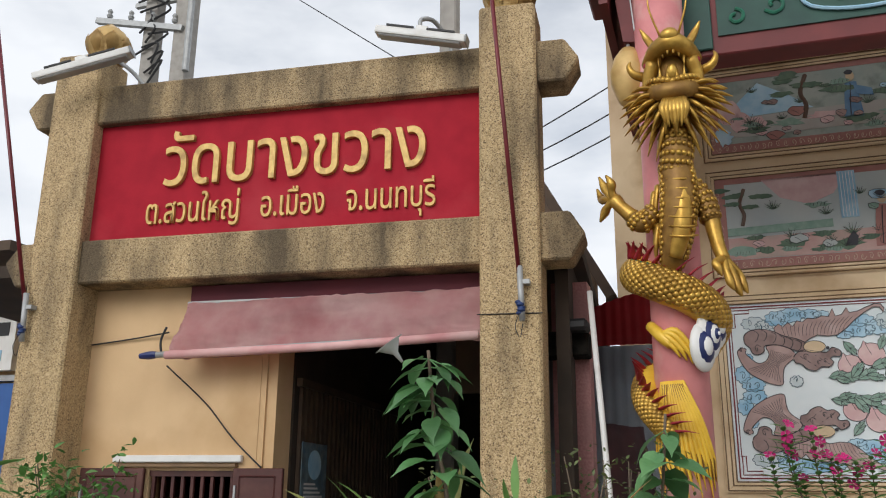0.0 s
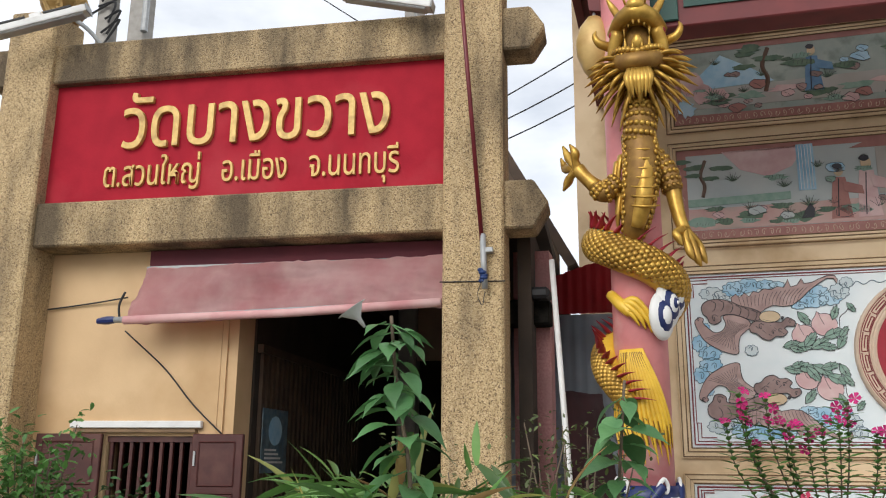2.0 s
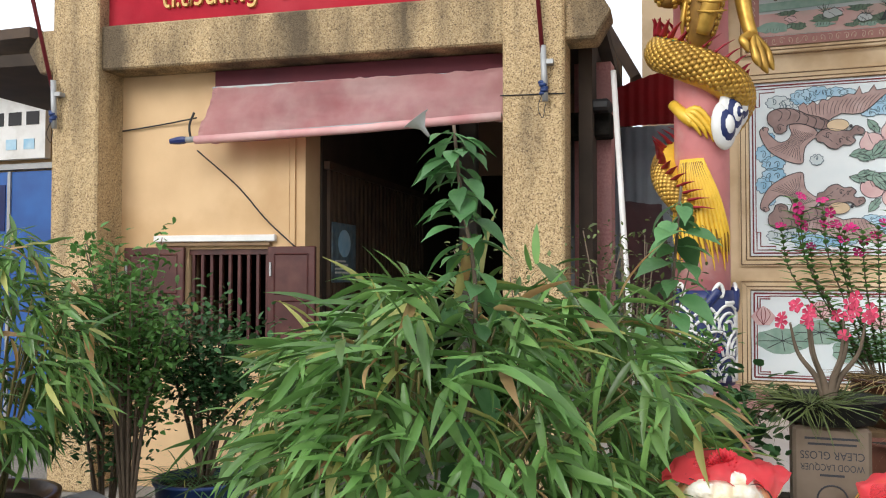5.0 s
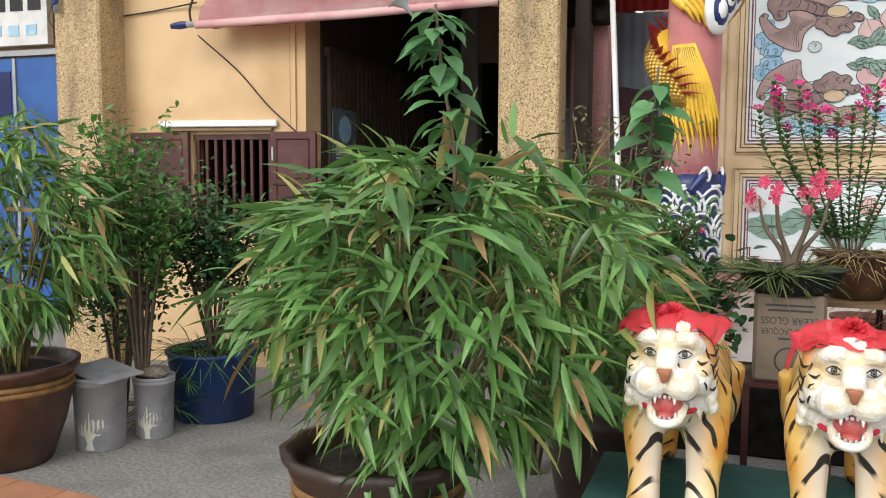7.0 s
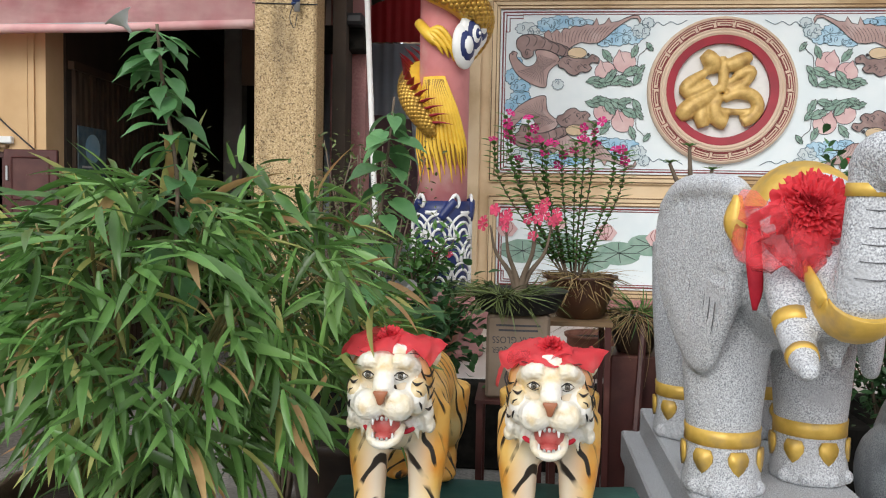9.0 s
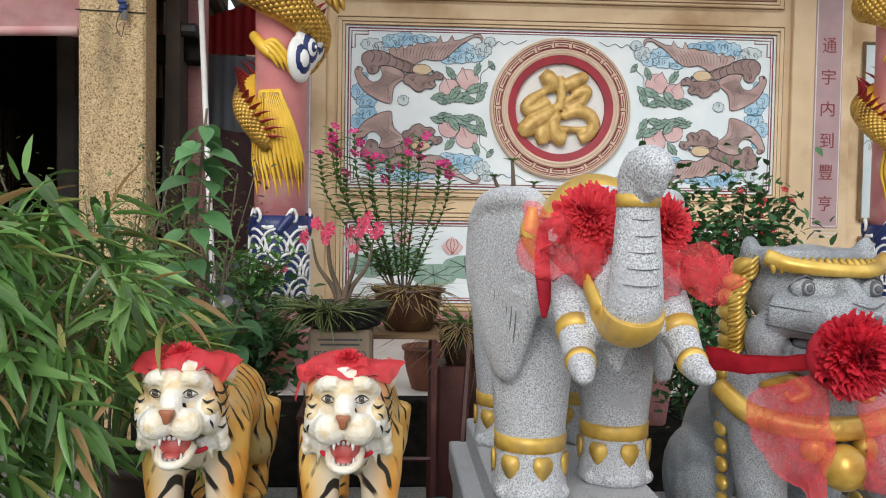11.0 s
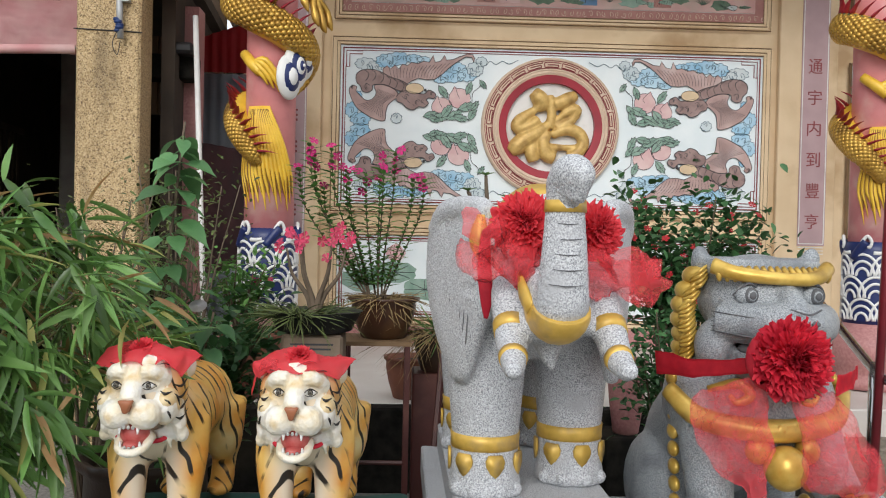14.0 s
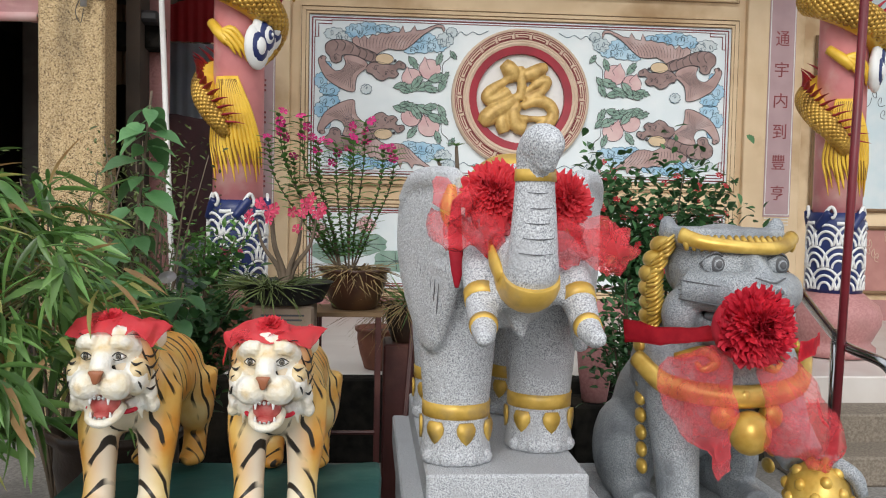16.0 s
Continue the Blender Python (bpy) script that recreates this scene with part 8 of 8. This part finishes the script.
tuft(-2.25, 4.5, 0.42, 0.2, 160, 0.28, "broad_leaf", 5, "arching grassy leaves round the blue tub", 0.9)
tuft(-2.4, 4.3, 0.1, 0.15, 120, 0.30, "dark_leaf", 6, "arching grassy leaves beside the pails", 0.9)
ad = thing("small_desert_rose", 1.92, 4.2, 1.38, "bare branching desert rose with leaf tufts", "plant")
for k, (dx, dz) in enumerate(((-0.11, 0.36), (-0.02, 0.44), (0.09, 0.33))):
    part("stem", limb([(0, 0, 0, 0.022), (dx * 0.4, 0, dz * 0.55, 0.014), (dx, 0, dz, 0.008)], 8, 5), "stem_wood", ad, smooth=True)
    leaves("leaf", [aim((dx, 0, dz), (math.cos(a), math.sin(a), 0.5), 0, 1) for a in (2 * math.pi * j / 9 for j in range(9))], blade(0.06, 0.02, 0.2, 0.1, 3), "fresh_leaf", ad, 9)
urn("plant_pot", 1.92, 4.2, 1.08, 0.15, 0.30, "pot_dark", "dark clay pot behind the elephant")
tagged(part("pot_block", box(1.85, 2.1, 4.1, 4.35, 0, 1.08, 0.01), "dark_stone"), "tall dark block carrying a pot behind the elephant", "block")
# ---- house front details ----
built = set(bpy.data.objects)
win = thing("window_1", 0, 0, 0, "barred window with open maroon wooden shutters", "window", kind="structure")
for x in [-3.31 + 0.082 * i for i in range(9)]:
    part("bar", box(x - 0.014, x + 0.014, WY + 0.02, WY + 0.05, 1.08, 1.80, 0.003), "maroon", win)
for z in (1.10, 1.78):
    part("rail", box(-3.34, -2.62, WY + 0.012, WY + 0.058, z - 0.02, z + 0.02), "maroon", win)
# backing added behind the bars; its dark colour stands for the room's shade
tagged(part("wall_room_back", box(-4.5, -2.42, 8.4, 8.5, 0, 3.3), "inside_shade"), "backing wall added behind the window, coloured dark for shade", "wall", kind="structure")
def shutter(x0, x1):
    ob = part("shutter", box(x0, x1, WY - 0.06, WY - 0.025, 1.06, 1.815, 0.006), "maroon", win, "worn maroon wooden shutter")
    b = bmesh.new()
    for z0, z1 in ((1.12, 1.42), (1.47, 1.76)):
        for q in (((x0 + 0.06, z0), (x1 - 0.06, z0)), ((x0 + 0.06, z1), (x1 - 0.06, z1)), ((x0 + 0.06, z0), (x0 + 0.06, z1)), ((x1 - 0.06, z0), (x1 - 0.06, z1))):
            tube([(q[0][0], WY - 0.062, q[0][1]), (q[1][0], WY - 0.062, q[1][1])], 0.007, 4, b)
    part("moulding", b, "maroon", ob)
    part("latch", box(x0 + 0.02, x0 + 0.035, WY - 0.072, WY - 0.06, 1.6, 1.7), "galv", ob)
shutter(-3.9, -3.35)
shutter(-2.61, -2.21)
sill = thing("weathered_board", 0, 0, 0, "weathered whitish board fixed over the window", "board")
part("board", box(-3.64, -2.56, WY - 0.045, WY, 1.855, 1.905, 0.006), "white", sill)
part("batten", box(-3.60, -2.60, WY - 0.05, WY - 0.001, 1.825, 1.845), "frame_brown", sill)
tagged(part("trim", box(-2.475, -2.455, WY - 0.006, WY, 1.83, 3.25), "cream_wall"), "thin joint strip on the cream wall", "trim", kind="structure")
for pts, r, lab in (([(-3.96, WY - 0.02, 2.72), (-3.6, WY - 0.02, 2.755), (-3.25, WY - 0.05, 2.79)], 0.006, "thin brown cord across the cream wall"), ([(-3.15, WY - 0.2, 2.52), (-2.9, WY - 0.02, 2.27), (-2.65, WY - 0.02, 2.02), (-2.38, WY - 0.02, 1.80)], 0.006, "dark cord slanting down the cream wall"),
                    ([(-3.18, WY - 0.2, 2.80), (-3.22, WY - 0.2, 2.70), (-3.2, WY - 0.2, 2.58)], 0.009, "frayed cord holding the awning")):
    tagged(part("cord", limb([(*p, r) for p in pts], 6, 5), "cable", smooth=True), lab, "cord")
# awning with a rolled lower edge
aw = thing("awning", 0, 0, 0, "faded pink canvas awning rolled down under the gate beam", "awning")
rows = []
for j in range(7):
    f = j / 6
    rows.append([(-3.07 - 0.04 * f + 2.40 * i / 8 + 0.04 * f * i / 8, GY + 0.20 - 0.14 * f + 0.02 * math.sin(i * 1.3 + j), 2.99 + 0.02 * i / 8 - f * (0.43 - 0.05 * i / 8) - 0.012 * math.sin(i * 0.9) * f) for i in range(9)])
part("canvas", cloth(rows, wave=0.016, seed=5), "awning", aw, smooth=True)
part("roller", tube([(-3.30, GY + 0.05, 2.585), (-0.70, GY + 0.05, 2.655)], 0.022, 10), "galv", aw, smooth=True)
part("hem", tube([(-3.12, GY + 0.045, 2.583), (-1.8, GY + 0.045, 2.61), (-0.70, GY + 0.045, 2.655)], 0.03, 10), "awning", aw, smooth=True)
# strip coloured as the shadow between awning and beam
part("upper_canvas", box(-3.08, -0.69, GY + 0.26, GY + 0.30, 2.97, 3.13), "awning_shade", aw)
part("end_wrap", limb([(-3.34, GY + 0.05, 2.582, 0.02), (-3.26, GY + 0.05, 2.586, 0.03), (-3.2, GY + 0.05, 2.588, 0.024)], 8, 4), "navy", aw)
part("top_batten", box(-3.08, -0.69, GY + 0.22, GY + 0.262, 2.985, 3.005), "galv", aw)
# slatted passage wall and poster
sl = thing("slatted_screen", 0, 0, 0, "dark timber slats along the covered passage", "screen", kind="structure")
for i in range(26):
    y = 6.34 + 0.105 * i
    part("slat", box(-2.30, -2.27, y, y + 0.055, 0.1, 2.42), "slat_dark", sl)
part("top_rail", box(-2.30, -2.25, 6.28, 9.1, 2.42, 2.48), "slat_dark", sl)
M["poster"] = mat("faded_blue_print", (0.07, 0.13, 0.18), 0.5, col2=(0.16, 0.21, 0.22), scale=16, stain=(0.05, 0.06, 0.07), stain_scale=9)
po = tagged(part("poster", box(-2.265, -2.258, 6.36, 6.88, 1.55, 2.02), "poster"), "faded blue printed poster on the slats", "poster")
for i in range(4):
    part("print_bar", box(-2.2575, -2.2555, 6.42, 6.80 - 0.05 * i, 1.62 + 0.03 * i, 1.635 + 0.03 * i), "white", po)
part("print_shape", merge(None, ball((0, 0, 0), (0.003, 0.14, 0.11)), Matrix.Translation((-2.257, 6.62, 1.86))), "sky_blue", po)

# ---- gate fittings ----
def bud(x, y, z, r):
    ob = thing("lotus_bud", x, y, z, "weathered gold cement lotus bud finial on the gate post", "finial", "lotus finials")
    part("core", lathe([(r * 0.5, 0), (r * 0.7, 0.05 * r), (r * 0.55, 0.25 * r), (r * 0.85, 0.6 * r), (r * 0.9, 0.95 * r), (r * 0.65, 1.35 * r), (r * 0.1, 1.75 * r)], 28), "bud_gold", ob, smooth=True)
    for ring, (n, tilt, zz, s) in enumerate(((8, 0.20, 0.25, 1.0), (7, 0.1, 0.35, 1.15), (6, 0.0, 0.45, 1.25))):
        for k in range(n):
            a = 2 * math.pi * k / n + 0.4 * ring
            rr = r * (1.0 - 0.09 * ring)
            c = Vector((math.cos(a), math.sin(a), 0))
            t = Vector((-math.sin(a), math.cos(a), 0))
            b = bmesh.new()
            rows = []
            for i in range(6):
                f = i / 5
                w = r * 0.46 * math.sin(math.pi * min(1.0, 0.25 + 0.75 * f)) ** 0.8 if i < 5 else 0.004
                rad = rr * (0.62 + 0.42 * math.sin(2.1 * f) - 0.18 * f * f * (ring + 0.5))
                h = r * (zz - 0.15 + f * s)
                rows.append([b.verts.new(c * (rad - 0.25 * w * q * q) + t * w * q + Vector((0, 0, h))) for q in (-1, -0.5, 0, 0.5, 1)])
            for r0, r1 in zip(rows, rows[1:]):
                for i in range(4):
                    b.faces.new((r0[i], r0[i + 1], r1[i + 1], r1[i]))
            bmesh.ops.solidify(b, geom=b.faces[:], thickness=0.012)
            part("petal", b, "bud_gold", ob, smooth=True)
bud(-4.06, GY + 0.19, 5.04, 0.20)
bud(-0.47, GY + 0.19, 5.04, 0.22)


def floodlight(p0, p1, arm):
    p0, p1 = Vector(p0), Vector(p1)
    c = (p0 + p1) / 2
    d = p1 - p0
    ob = thing("tube_light", c.x, c.y, c.z, "white weatherproof tube light fixed on a curved arm", "lamp", "tube lights")
    q = d.to_track_quat("X", "Z").to_matrix().to_4x4()
    L = d.length / 2
    part("housing", merge(None, box(-L, L, -0.055, 0.055, -0.03, 0.03, 0.012, seg=2), q), "white", ob)
    part("diffuser", merge(None, box(-L + 0.03, L - 0.03, -0.045, 0.045, -0.045, -0.028, 0.008), q), "galv", ob)
    part("end_cap", merge(None, box(L, L + 0.012, -0.058, 0.058, -0.034, 0.034, 0.006), q), "galv", ob)
    for s in (-0.45, 0.45):
        part("clip", merge(None, box(s * L - 0.11, s * L + 0.11, -0.06, 0.02, 0.028, 0.042), q), "cable", ob)
    part("bracket", merge(None, box(-0.05, 0.05, -0.03, 0.04, 0.03, 0.075, 0.008), q), "white", ob)
    part("arm", limb([(*(Vector(a) - c), 0.018) for a in arm], 8, 6), "galv", ob, "curved conduit arm", smooth=True)
floodlight((-4.36, GY - 0.28, 4.70), (-3.60, GY - 0.12, 4.93), [(-3.95, GY - 0.18, 4.86), (-3.9, GY - 0.05, 4.97), (-3.75, GY + 0.1, 4.9), (-3.62, GY + 0.2, 4.74)])
floodlight((-1.47, GY - 0.1, 4.88), (-0.76, GY - 0.1, 4.72), [(-1.12, GY - 0.08, 4.84), (-1.13, GY - 0.05, 4.96), (-1.05, GY + 0.06, 5.0), (-0.96, GY + 0.2, 4.88), (-0.93, GY + 0.22, 4.72)])


def flagpole(x0, z0, x1, z1):
    ob = thing("flag_pole", x0, GY - 0.05, z0, "slim red flag pole in a steel socket on the gate post", "pole", "flag poles")
    part("shaft", tube([(0.0, 0, 0.25), (x1 - x0, -0.12, z1 - z0)], 0.016, 10), "red_pole", ob, smooth=True)
    part("socket", tube([(0.015, 0.0, -0.02), (0.0, 0, 0.34)], 0.022, 10), "galv", ob, "grey steel socket", smooth=True)
    part("bracket", box(0.0, 0.07, -0.012, 0.05, 0.22, 0.25), "galv", ob)
    b = bmesh.new()
    for k in range(5):
        ball((0.01 * math.sin(k), -0.01 * (k % 2), 0.03 + 0.018 * k), (0.03, 0.026, 0.016), b, 10, 6)
    part("binding", b, "blue_pot", ob, "blue cord binding", smooth=True)
    part("loose_end", limb([(0, -0.02, 0.03, 0.003), (-0.03, -0.03, -0.06, 0.003), (0.0, -0.02, -0.13, 0.003), (0.02, -0.02, -0.04, 0.003)], 5, 5), "cable", ob)
flagpole(-0.39, 2.74, -0.60, 5.6)
flagpole(-4.34, 2.72, -4.95, 5.4)
tagged(part("wire_tie", tube([(-0.70, GY - 0.004, 2.78), (-0.24, GY - 0.004, 2.775)], 0.004, 5), "cable"), "thin wire bound round the gate post", "wire")
askew(built, GATE)

# ---- sheds behind ----
def corrugated(x0, x1, z0, z1, y, pitch=0.09, amp=0.014):
    b = bmesh.new()
    n = max(2, int((x1 - x0) / pitch * 4))
    row = [(x0 + (x1 - x0) * i / n, y + amp * math.sin(2 * math.pi * (x1 - x0) * i / n / pitch)) for i in range(n + 1)]
    lo = [b.verts.new((x, yy, z0)) for x, yy in row]
    hi = [b.verts.new((x, yy, z1)) for x, yy in row]
    for i in range(n):
        b.faces.new((lo[i], lo[i + 1], hi[i + 1], hi[i]))
    bmesh.ops.solidify(b, geom=b.faces[:], thickness=0.006)
    return b
shed = thing("tin_shed", 0, 0, 0, "corrugated sheet shed with a steep brown gable", "shed", kind="structure")
part("grey_wall", corrugated(-0.6, 0.42, 0, 2.86, 7.4), "grey_sheet", shed, "grey corrugated sheets", smooth=True)
b = corrugated(-0.36, 0.42, 2.80, 3.25, 7.0, 0.075, 0.012)
for v in b.verts:
    if v.co.z > 3.0:
        v.co.z = 2.90 + 0.30 * min(1.0, math.sqrt(max(0.0, (v.co.x + 0.36) / 0.55)))
part("red_fringe", b, "red_sheet", shed, "red corrugated roof fringe", smooth=True)
part("brown_gable", prism([(-1.6, 2.6), (-0.22, 2.6), (-0.22, 3.70), (-0.85, 4.85), (-1.6, 4.85)], 8.2, 8.25), "brown_sheet", shed, "brown sheet gable")
part("gable_edge", prism([(-0.10, 3.38), (-0.02, 3.42), (-0.86, 4.95), (-0.95, 4.90)], 7.9, 8.3), "slat_dark", shed)
b = bmesh.new()
for i in range(14):
    tube([(-1.3 + 0.09 * i, 8.19, 2.6), (-1.3 + 0.09 * i, 8.19, 3.6 + (0.9 if i < 5 else 0.0))], 0.01, 4, b)
part("gable_ribs", b, "frame_brown", shed)
for x in (-0.62, -0.48):
    part("downpipe", box(x - 0.025, x + 0.025, 7.6, 7.65, 2.7, 4.0), "white", shed)
nb = thing("side_building", 0, 0, 0, "narrow rendered wall with a dark ledge behind the gate post", "building", kind="structure")
part("wall", box(-0.35, -0.08, 6.5, 6.7, 0, 3.2), "pink_base", nb)
part("ledge", box(-0.50, -0.06, 6.30, 6.5, 2.62, 2.80, 0.01), "dark_stone", nb, "dark ledge")
part("lamp_hood", box(-0.22, -0.04, 6.15, 6.35, 2.78, 2.86, 0.02), "cable", nb)
# banner on a white pole
ban = thing("banner_stand", 0.0, 6.0, 0, "maroon printed banner leaning on a white pole", "banner")
part("pole", tube([(0.0, 0.05, 3.02), (0.19, -0.30, 0.0 + 0.5)], 0.020, 10), "white", ban, "white plastic pole", smooth=True)
M["banner"] = mat("maroon_printed_cloth", (0.085, 0.03, 0.035), 0.6, col2=(0.05, 0.022, 0.028), scale=4, stain=(0.14, 0.05, 0.05), stain_scale=2.5)
part("cloth", cloth([[(0.065, -0.055, 2.12), (0.19, 0.16, 2.12), (0.29, 0.37, 2.12)], [(0.09, -0.10, 1.9), (0.22, 0.12, 1.9), (0.32, 0.34, 1.9)], [(0.15, -0.22, 1.2), (0.30, 0.03, 1.25), (0.42, 0.28, 1.3)]], wave=0.012, seed=3), "banner", ban, smooth=True)
for i in range(8):
    part("print_bar", merge(None, box(-0.02, 0.14, -0.002, 0.002, -0.012, 0.012), pose(0.20 + 0.008 * (8 - i), 0.085, 1.35 + 0.06 * i, 0, 0, 60)), "galv", ban)

# ---- shop front beyond the gate ----
shop = thing("shop_front", 0, 0, 0, "shop front with a blue shutter under a white signboard", "building", kind="structure")
part("wall", box(-9.5, -5.9, 7.5, 7.7, 0, 3.9), "cream_wall", shop)
part("shutter", box(-9.0, -6.05, 7.44, 7.5, 0, 2.74), mat("blue_shutter", (0.03, 0.12, 0.38), 0.5, col2=(0.025, 0.09, 0.30), scale=3), shop, "blue painted shutter")
for x in (-6.66, -7.4):
    part("shutter_rail", box(x - 0.02, x + 0.02, 7.42, 7.445, 0, 2.74), "galv", shop)
part("lintel", box(-9.0, -5.9, 7.40, 7.5, 2.76, 2.82), "galv", shop)
part("signboard", box(-9.0, -6.1, 7.34, 7.42, 2.86, 3.55), "white", shop, "white painted signboard with lettering that cannot be read")
for i in range(5):
    part("print_bar", box(-6.35 - 0.24 * i, -6.18 - 0.24 * i, 7.332, 7.342, 3.22, 3.36), "cable", shop)
    part("print_bar", box(-6.38 - 0.24 * i, -6.24 - 0.24 * i, 7.332, 7.342, 2.96, 3.07), "sky_blue", shop)
part("roof", box(-9.5, -5.6, 6.6, 7.9, 3.9, 4.0), "slat_dark", shop)
part("blue_poster", box(-6.98, -6.72, 7.43, 7.44, 2.1, 2.6), "navy", shop)
tagged(part("wall_yard_left", box(-9.6, -9.4, -4, 7.7, 0, 3.0), "cream_wall"), "plain cream wall closing the yard", "wall", kind="structure")

# ---- utility poles and wires ----
def upole(x, y, w, top):
    ob = thing("utility_pole", x, y, 0, "tall concrete utility pole with crossarms and cables", "utility pole", "utility poles")
    part("shaft", box(-w / 2, w / 2, -w / 2, w / 2, 0, top, 0.02), "concrete_pole", ob)
    return ob
u1 = upole(-10.05, 14, 0.30, 13.5)
part("crossarm", merge(None, box(-1.35, 0.9, -0.06, 0.06, -0.06, 0.06), pose(0, -0.2, 11.1, 0, 14)), "galv", u1)
part("crossarm", box(-0.5, 1.0, -0.05, 0.05, 11.7, 11.8), "galv", u1)
rnd = random.Random(5)
for k in range(9):
    part("cable_loop", limb([(rnd.uniform(-0.1, 0.1), -0.2, 10.0 + 0.3 * k, 0.025), (rnd.uniform(0.1, 0.6), -0.25, 10.2 + 0.2 * k, 0.025), (rnd.uniform(-0.3, 0.2), -0.2, 9.7 + 0.25 * k, 0.025)], 5, 5), "cable", u1)
for k in range(4):
    part("insulator", lathe([(0.05, 0), (0.07, 0.05), (0.04, 0.1), (0.06, 0.15), (0.03, 0.2)], 10, None, Matrix.Translation((-1.0 + 0.55 * k, -0.2, 11.45 - 0.13 * k))), "galv", u1)
u2 = upole(-9.25, 14, 0.36, 13.5)
part("conduit", tube([(0.22, -0.2, 9.9), (0.22, -0.2, 12.5)], 0.07, 8), "galv", u2)
u3 = upole(-1.93, 9.0, 0.20, 8.6)
def wire(a, b, sag):
    a, b = Vector(a), Vector(b)
    pts = [a.lerp(b, i / 8) - Vector((0, 0, sag * 4 * (i / 8) * (1 - i / 8))) for i in range(9)]
    tagged(part("overhead_wire", tube(pts, 0.008, 5), "cable"), "thin black overhead wire against the sky", "wire", "overhead wires")
wire((-1.93, 9, 5.1), (0.5, 8.6, 6.1), 0.04)
wire((-1.93, 9, 4.95), (0.7, 8.6, 5.9), 0.10)
wire((-1.93, 9, 4.75), (0.9, 8.6, 5.75), 0.12)
wire((-9.25, 13.9, 13.2), (-1.93, 9, 6.2), 0.0)
wire((-10.05, 14, 7.0), (-7.0, 7.6, 3.95), 0.05)

# ---- under the temple eaves ----
fas = thing("eave_end", 0, 0, 0, "dull red boxed end of the temple eaves", "eave", kind="structure")
part("soffit", prism([(0.24, 5.55), (0.34, 4.72), (0.66, 4.66), (0.72, 5.55)], 5.75, 6.3), "eave_red", fas)
part("fascia", box(0.20, 0.26, 5.6, 8.1, 4.95, 6.4), "eave_red", fas)
lm = thing("lotus_lamp", 0.37, 5.75, 4.2, "gold lotus-shaped lamp hanging under the eaves", "lamp")
part("bowl", lathe([(0.03, 0), (0.08, 0.06), (0.125, 0.18), (0.13, 0.28), (0.10, 0.38), (0.05, 0.45)], 20), "bud_gold", lm, smooth=True)
part("hanger", tube([(0, 0, 0.44), (0, 0.1, 0.62)], 0.012, 6), "galv", lm)
for s in (-1, 1):
    tagged(part("stay_wire", tube([(0.55 + 0.12 * s, 5.62, 4.72), (0.52 + 0.16 * s, 5.8, 5.6)], 0.006, 5), "galv"), "thin steel wire holding the dragon head", "wire")

# ---- steps, handrail and pole ----
hr = thing("handrail", 4.12, 4.3, 0, "polished stainless steel handrail beside the steps", "handrail")
part("post", tube([(0, 0.2, 0), (0, 0.2, 0.80)], 0.030, 14), "steel", hr, smooth=True)
part("rail", limb([(0.12, -0.16, 0.62, 0.028), (0.10, -0.20, 0.67, 0.028), (0.06, -0.15, 0.74, 0.028), (0.0, 0.05, 0.78, 0.028), (0, 0.2, 0.82, 0.028), (0, 0.7, 1.07, 0.028), (0, 1.2, 1.32, 0.028)], 14, 7), "steel", hr, smooth=True)
part("post", tube([(0, 1.18, 0.5), (0, 1.18, 1.30)], 0.030, 14), "steel", hr, smooth=True)
rp = thing("red_pole", 4.06, 4.42, 0, "tall red painted pole wired to the handrail", "pole")
part("shaft", tube([(0.02, 0, 0), (0.03, -0.06, 1.5), (0.06, -0.10, 3.6)], 0.024, 10), "red_pole", rp, smooth=True)
b = bmesh.new()
for k in range(6):
    tube([(0.03 + 0.035 * math.cos(a), 0.035 * math.sin(a), 0.80 + 0.012 * k + 0.01 * math.sin(a)) for a in (2 * math.pi * j / 12 for j in range(13))], 0.003, 4, b)
part("wire_wrap", b, "cable", rp)
# terracotta paving at the yard's edge
pv = thing("paving_border", 0, 0, 0, "row of terracotta paving tiles along the concrete", "paving", kind="structure")
for r in range(5):
    for i in range(9):
        x = -3.6 + 0.305 * i
        y = 3.17 - 0.10 * (x + 2.5) - 0.305 * (r + 1)
        part("tile", merge(None, box(0, 0.298, 0, 0.298, 0.0, 0.035, 0.006), pose(x, y, 0, 0, 0, -5.7)), "terracotta", pv)
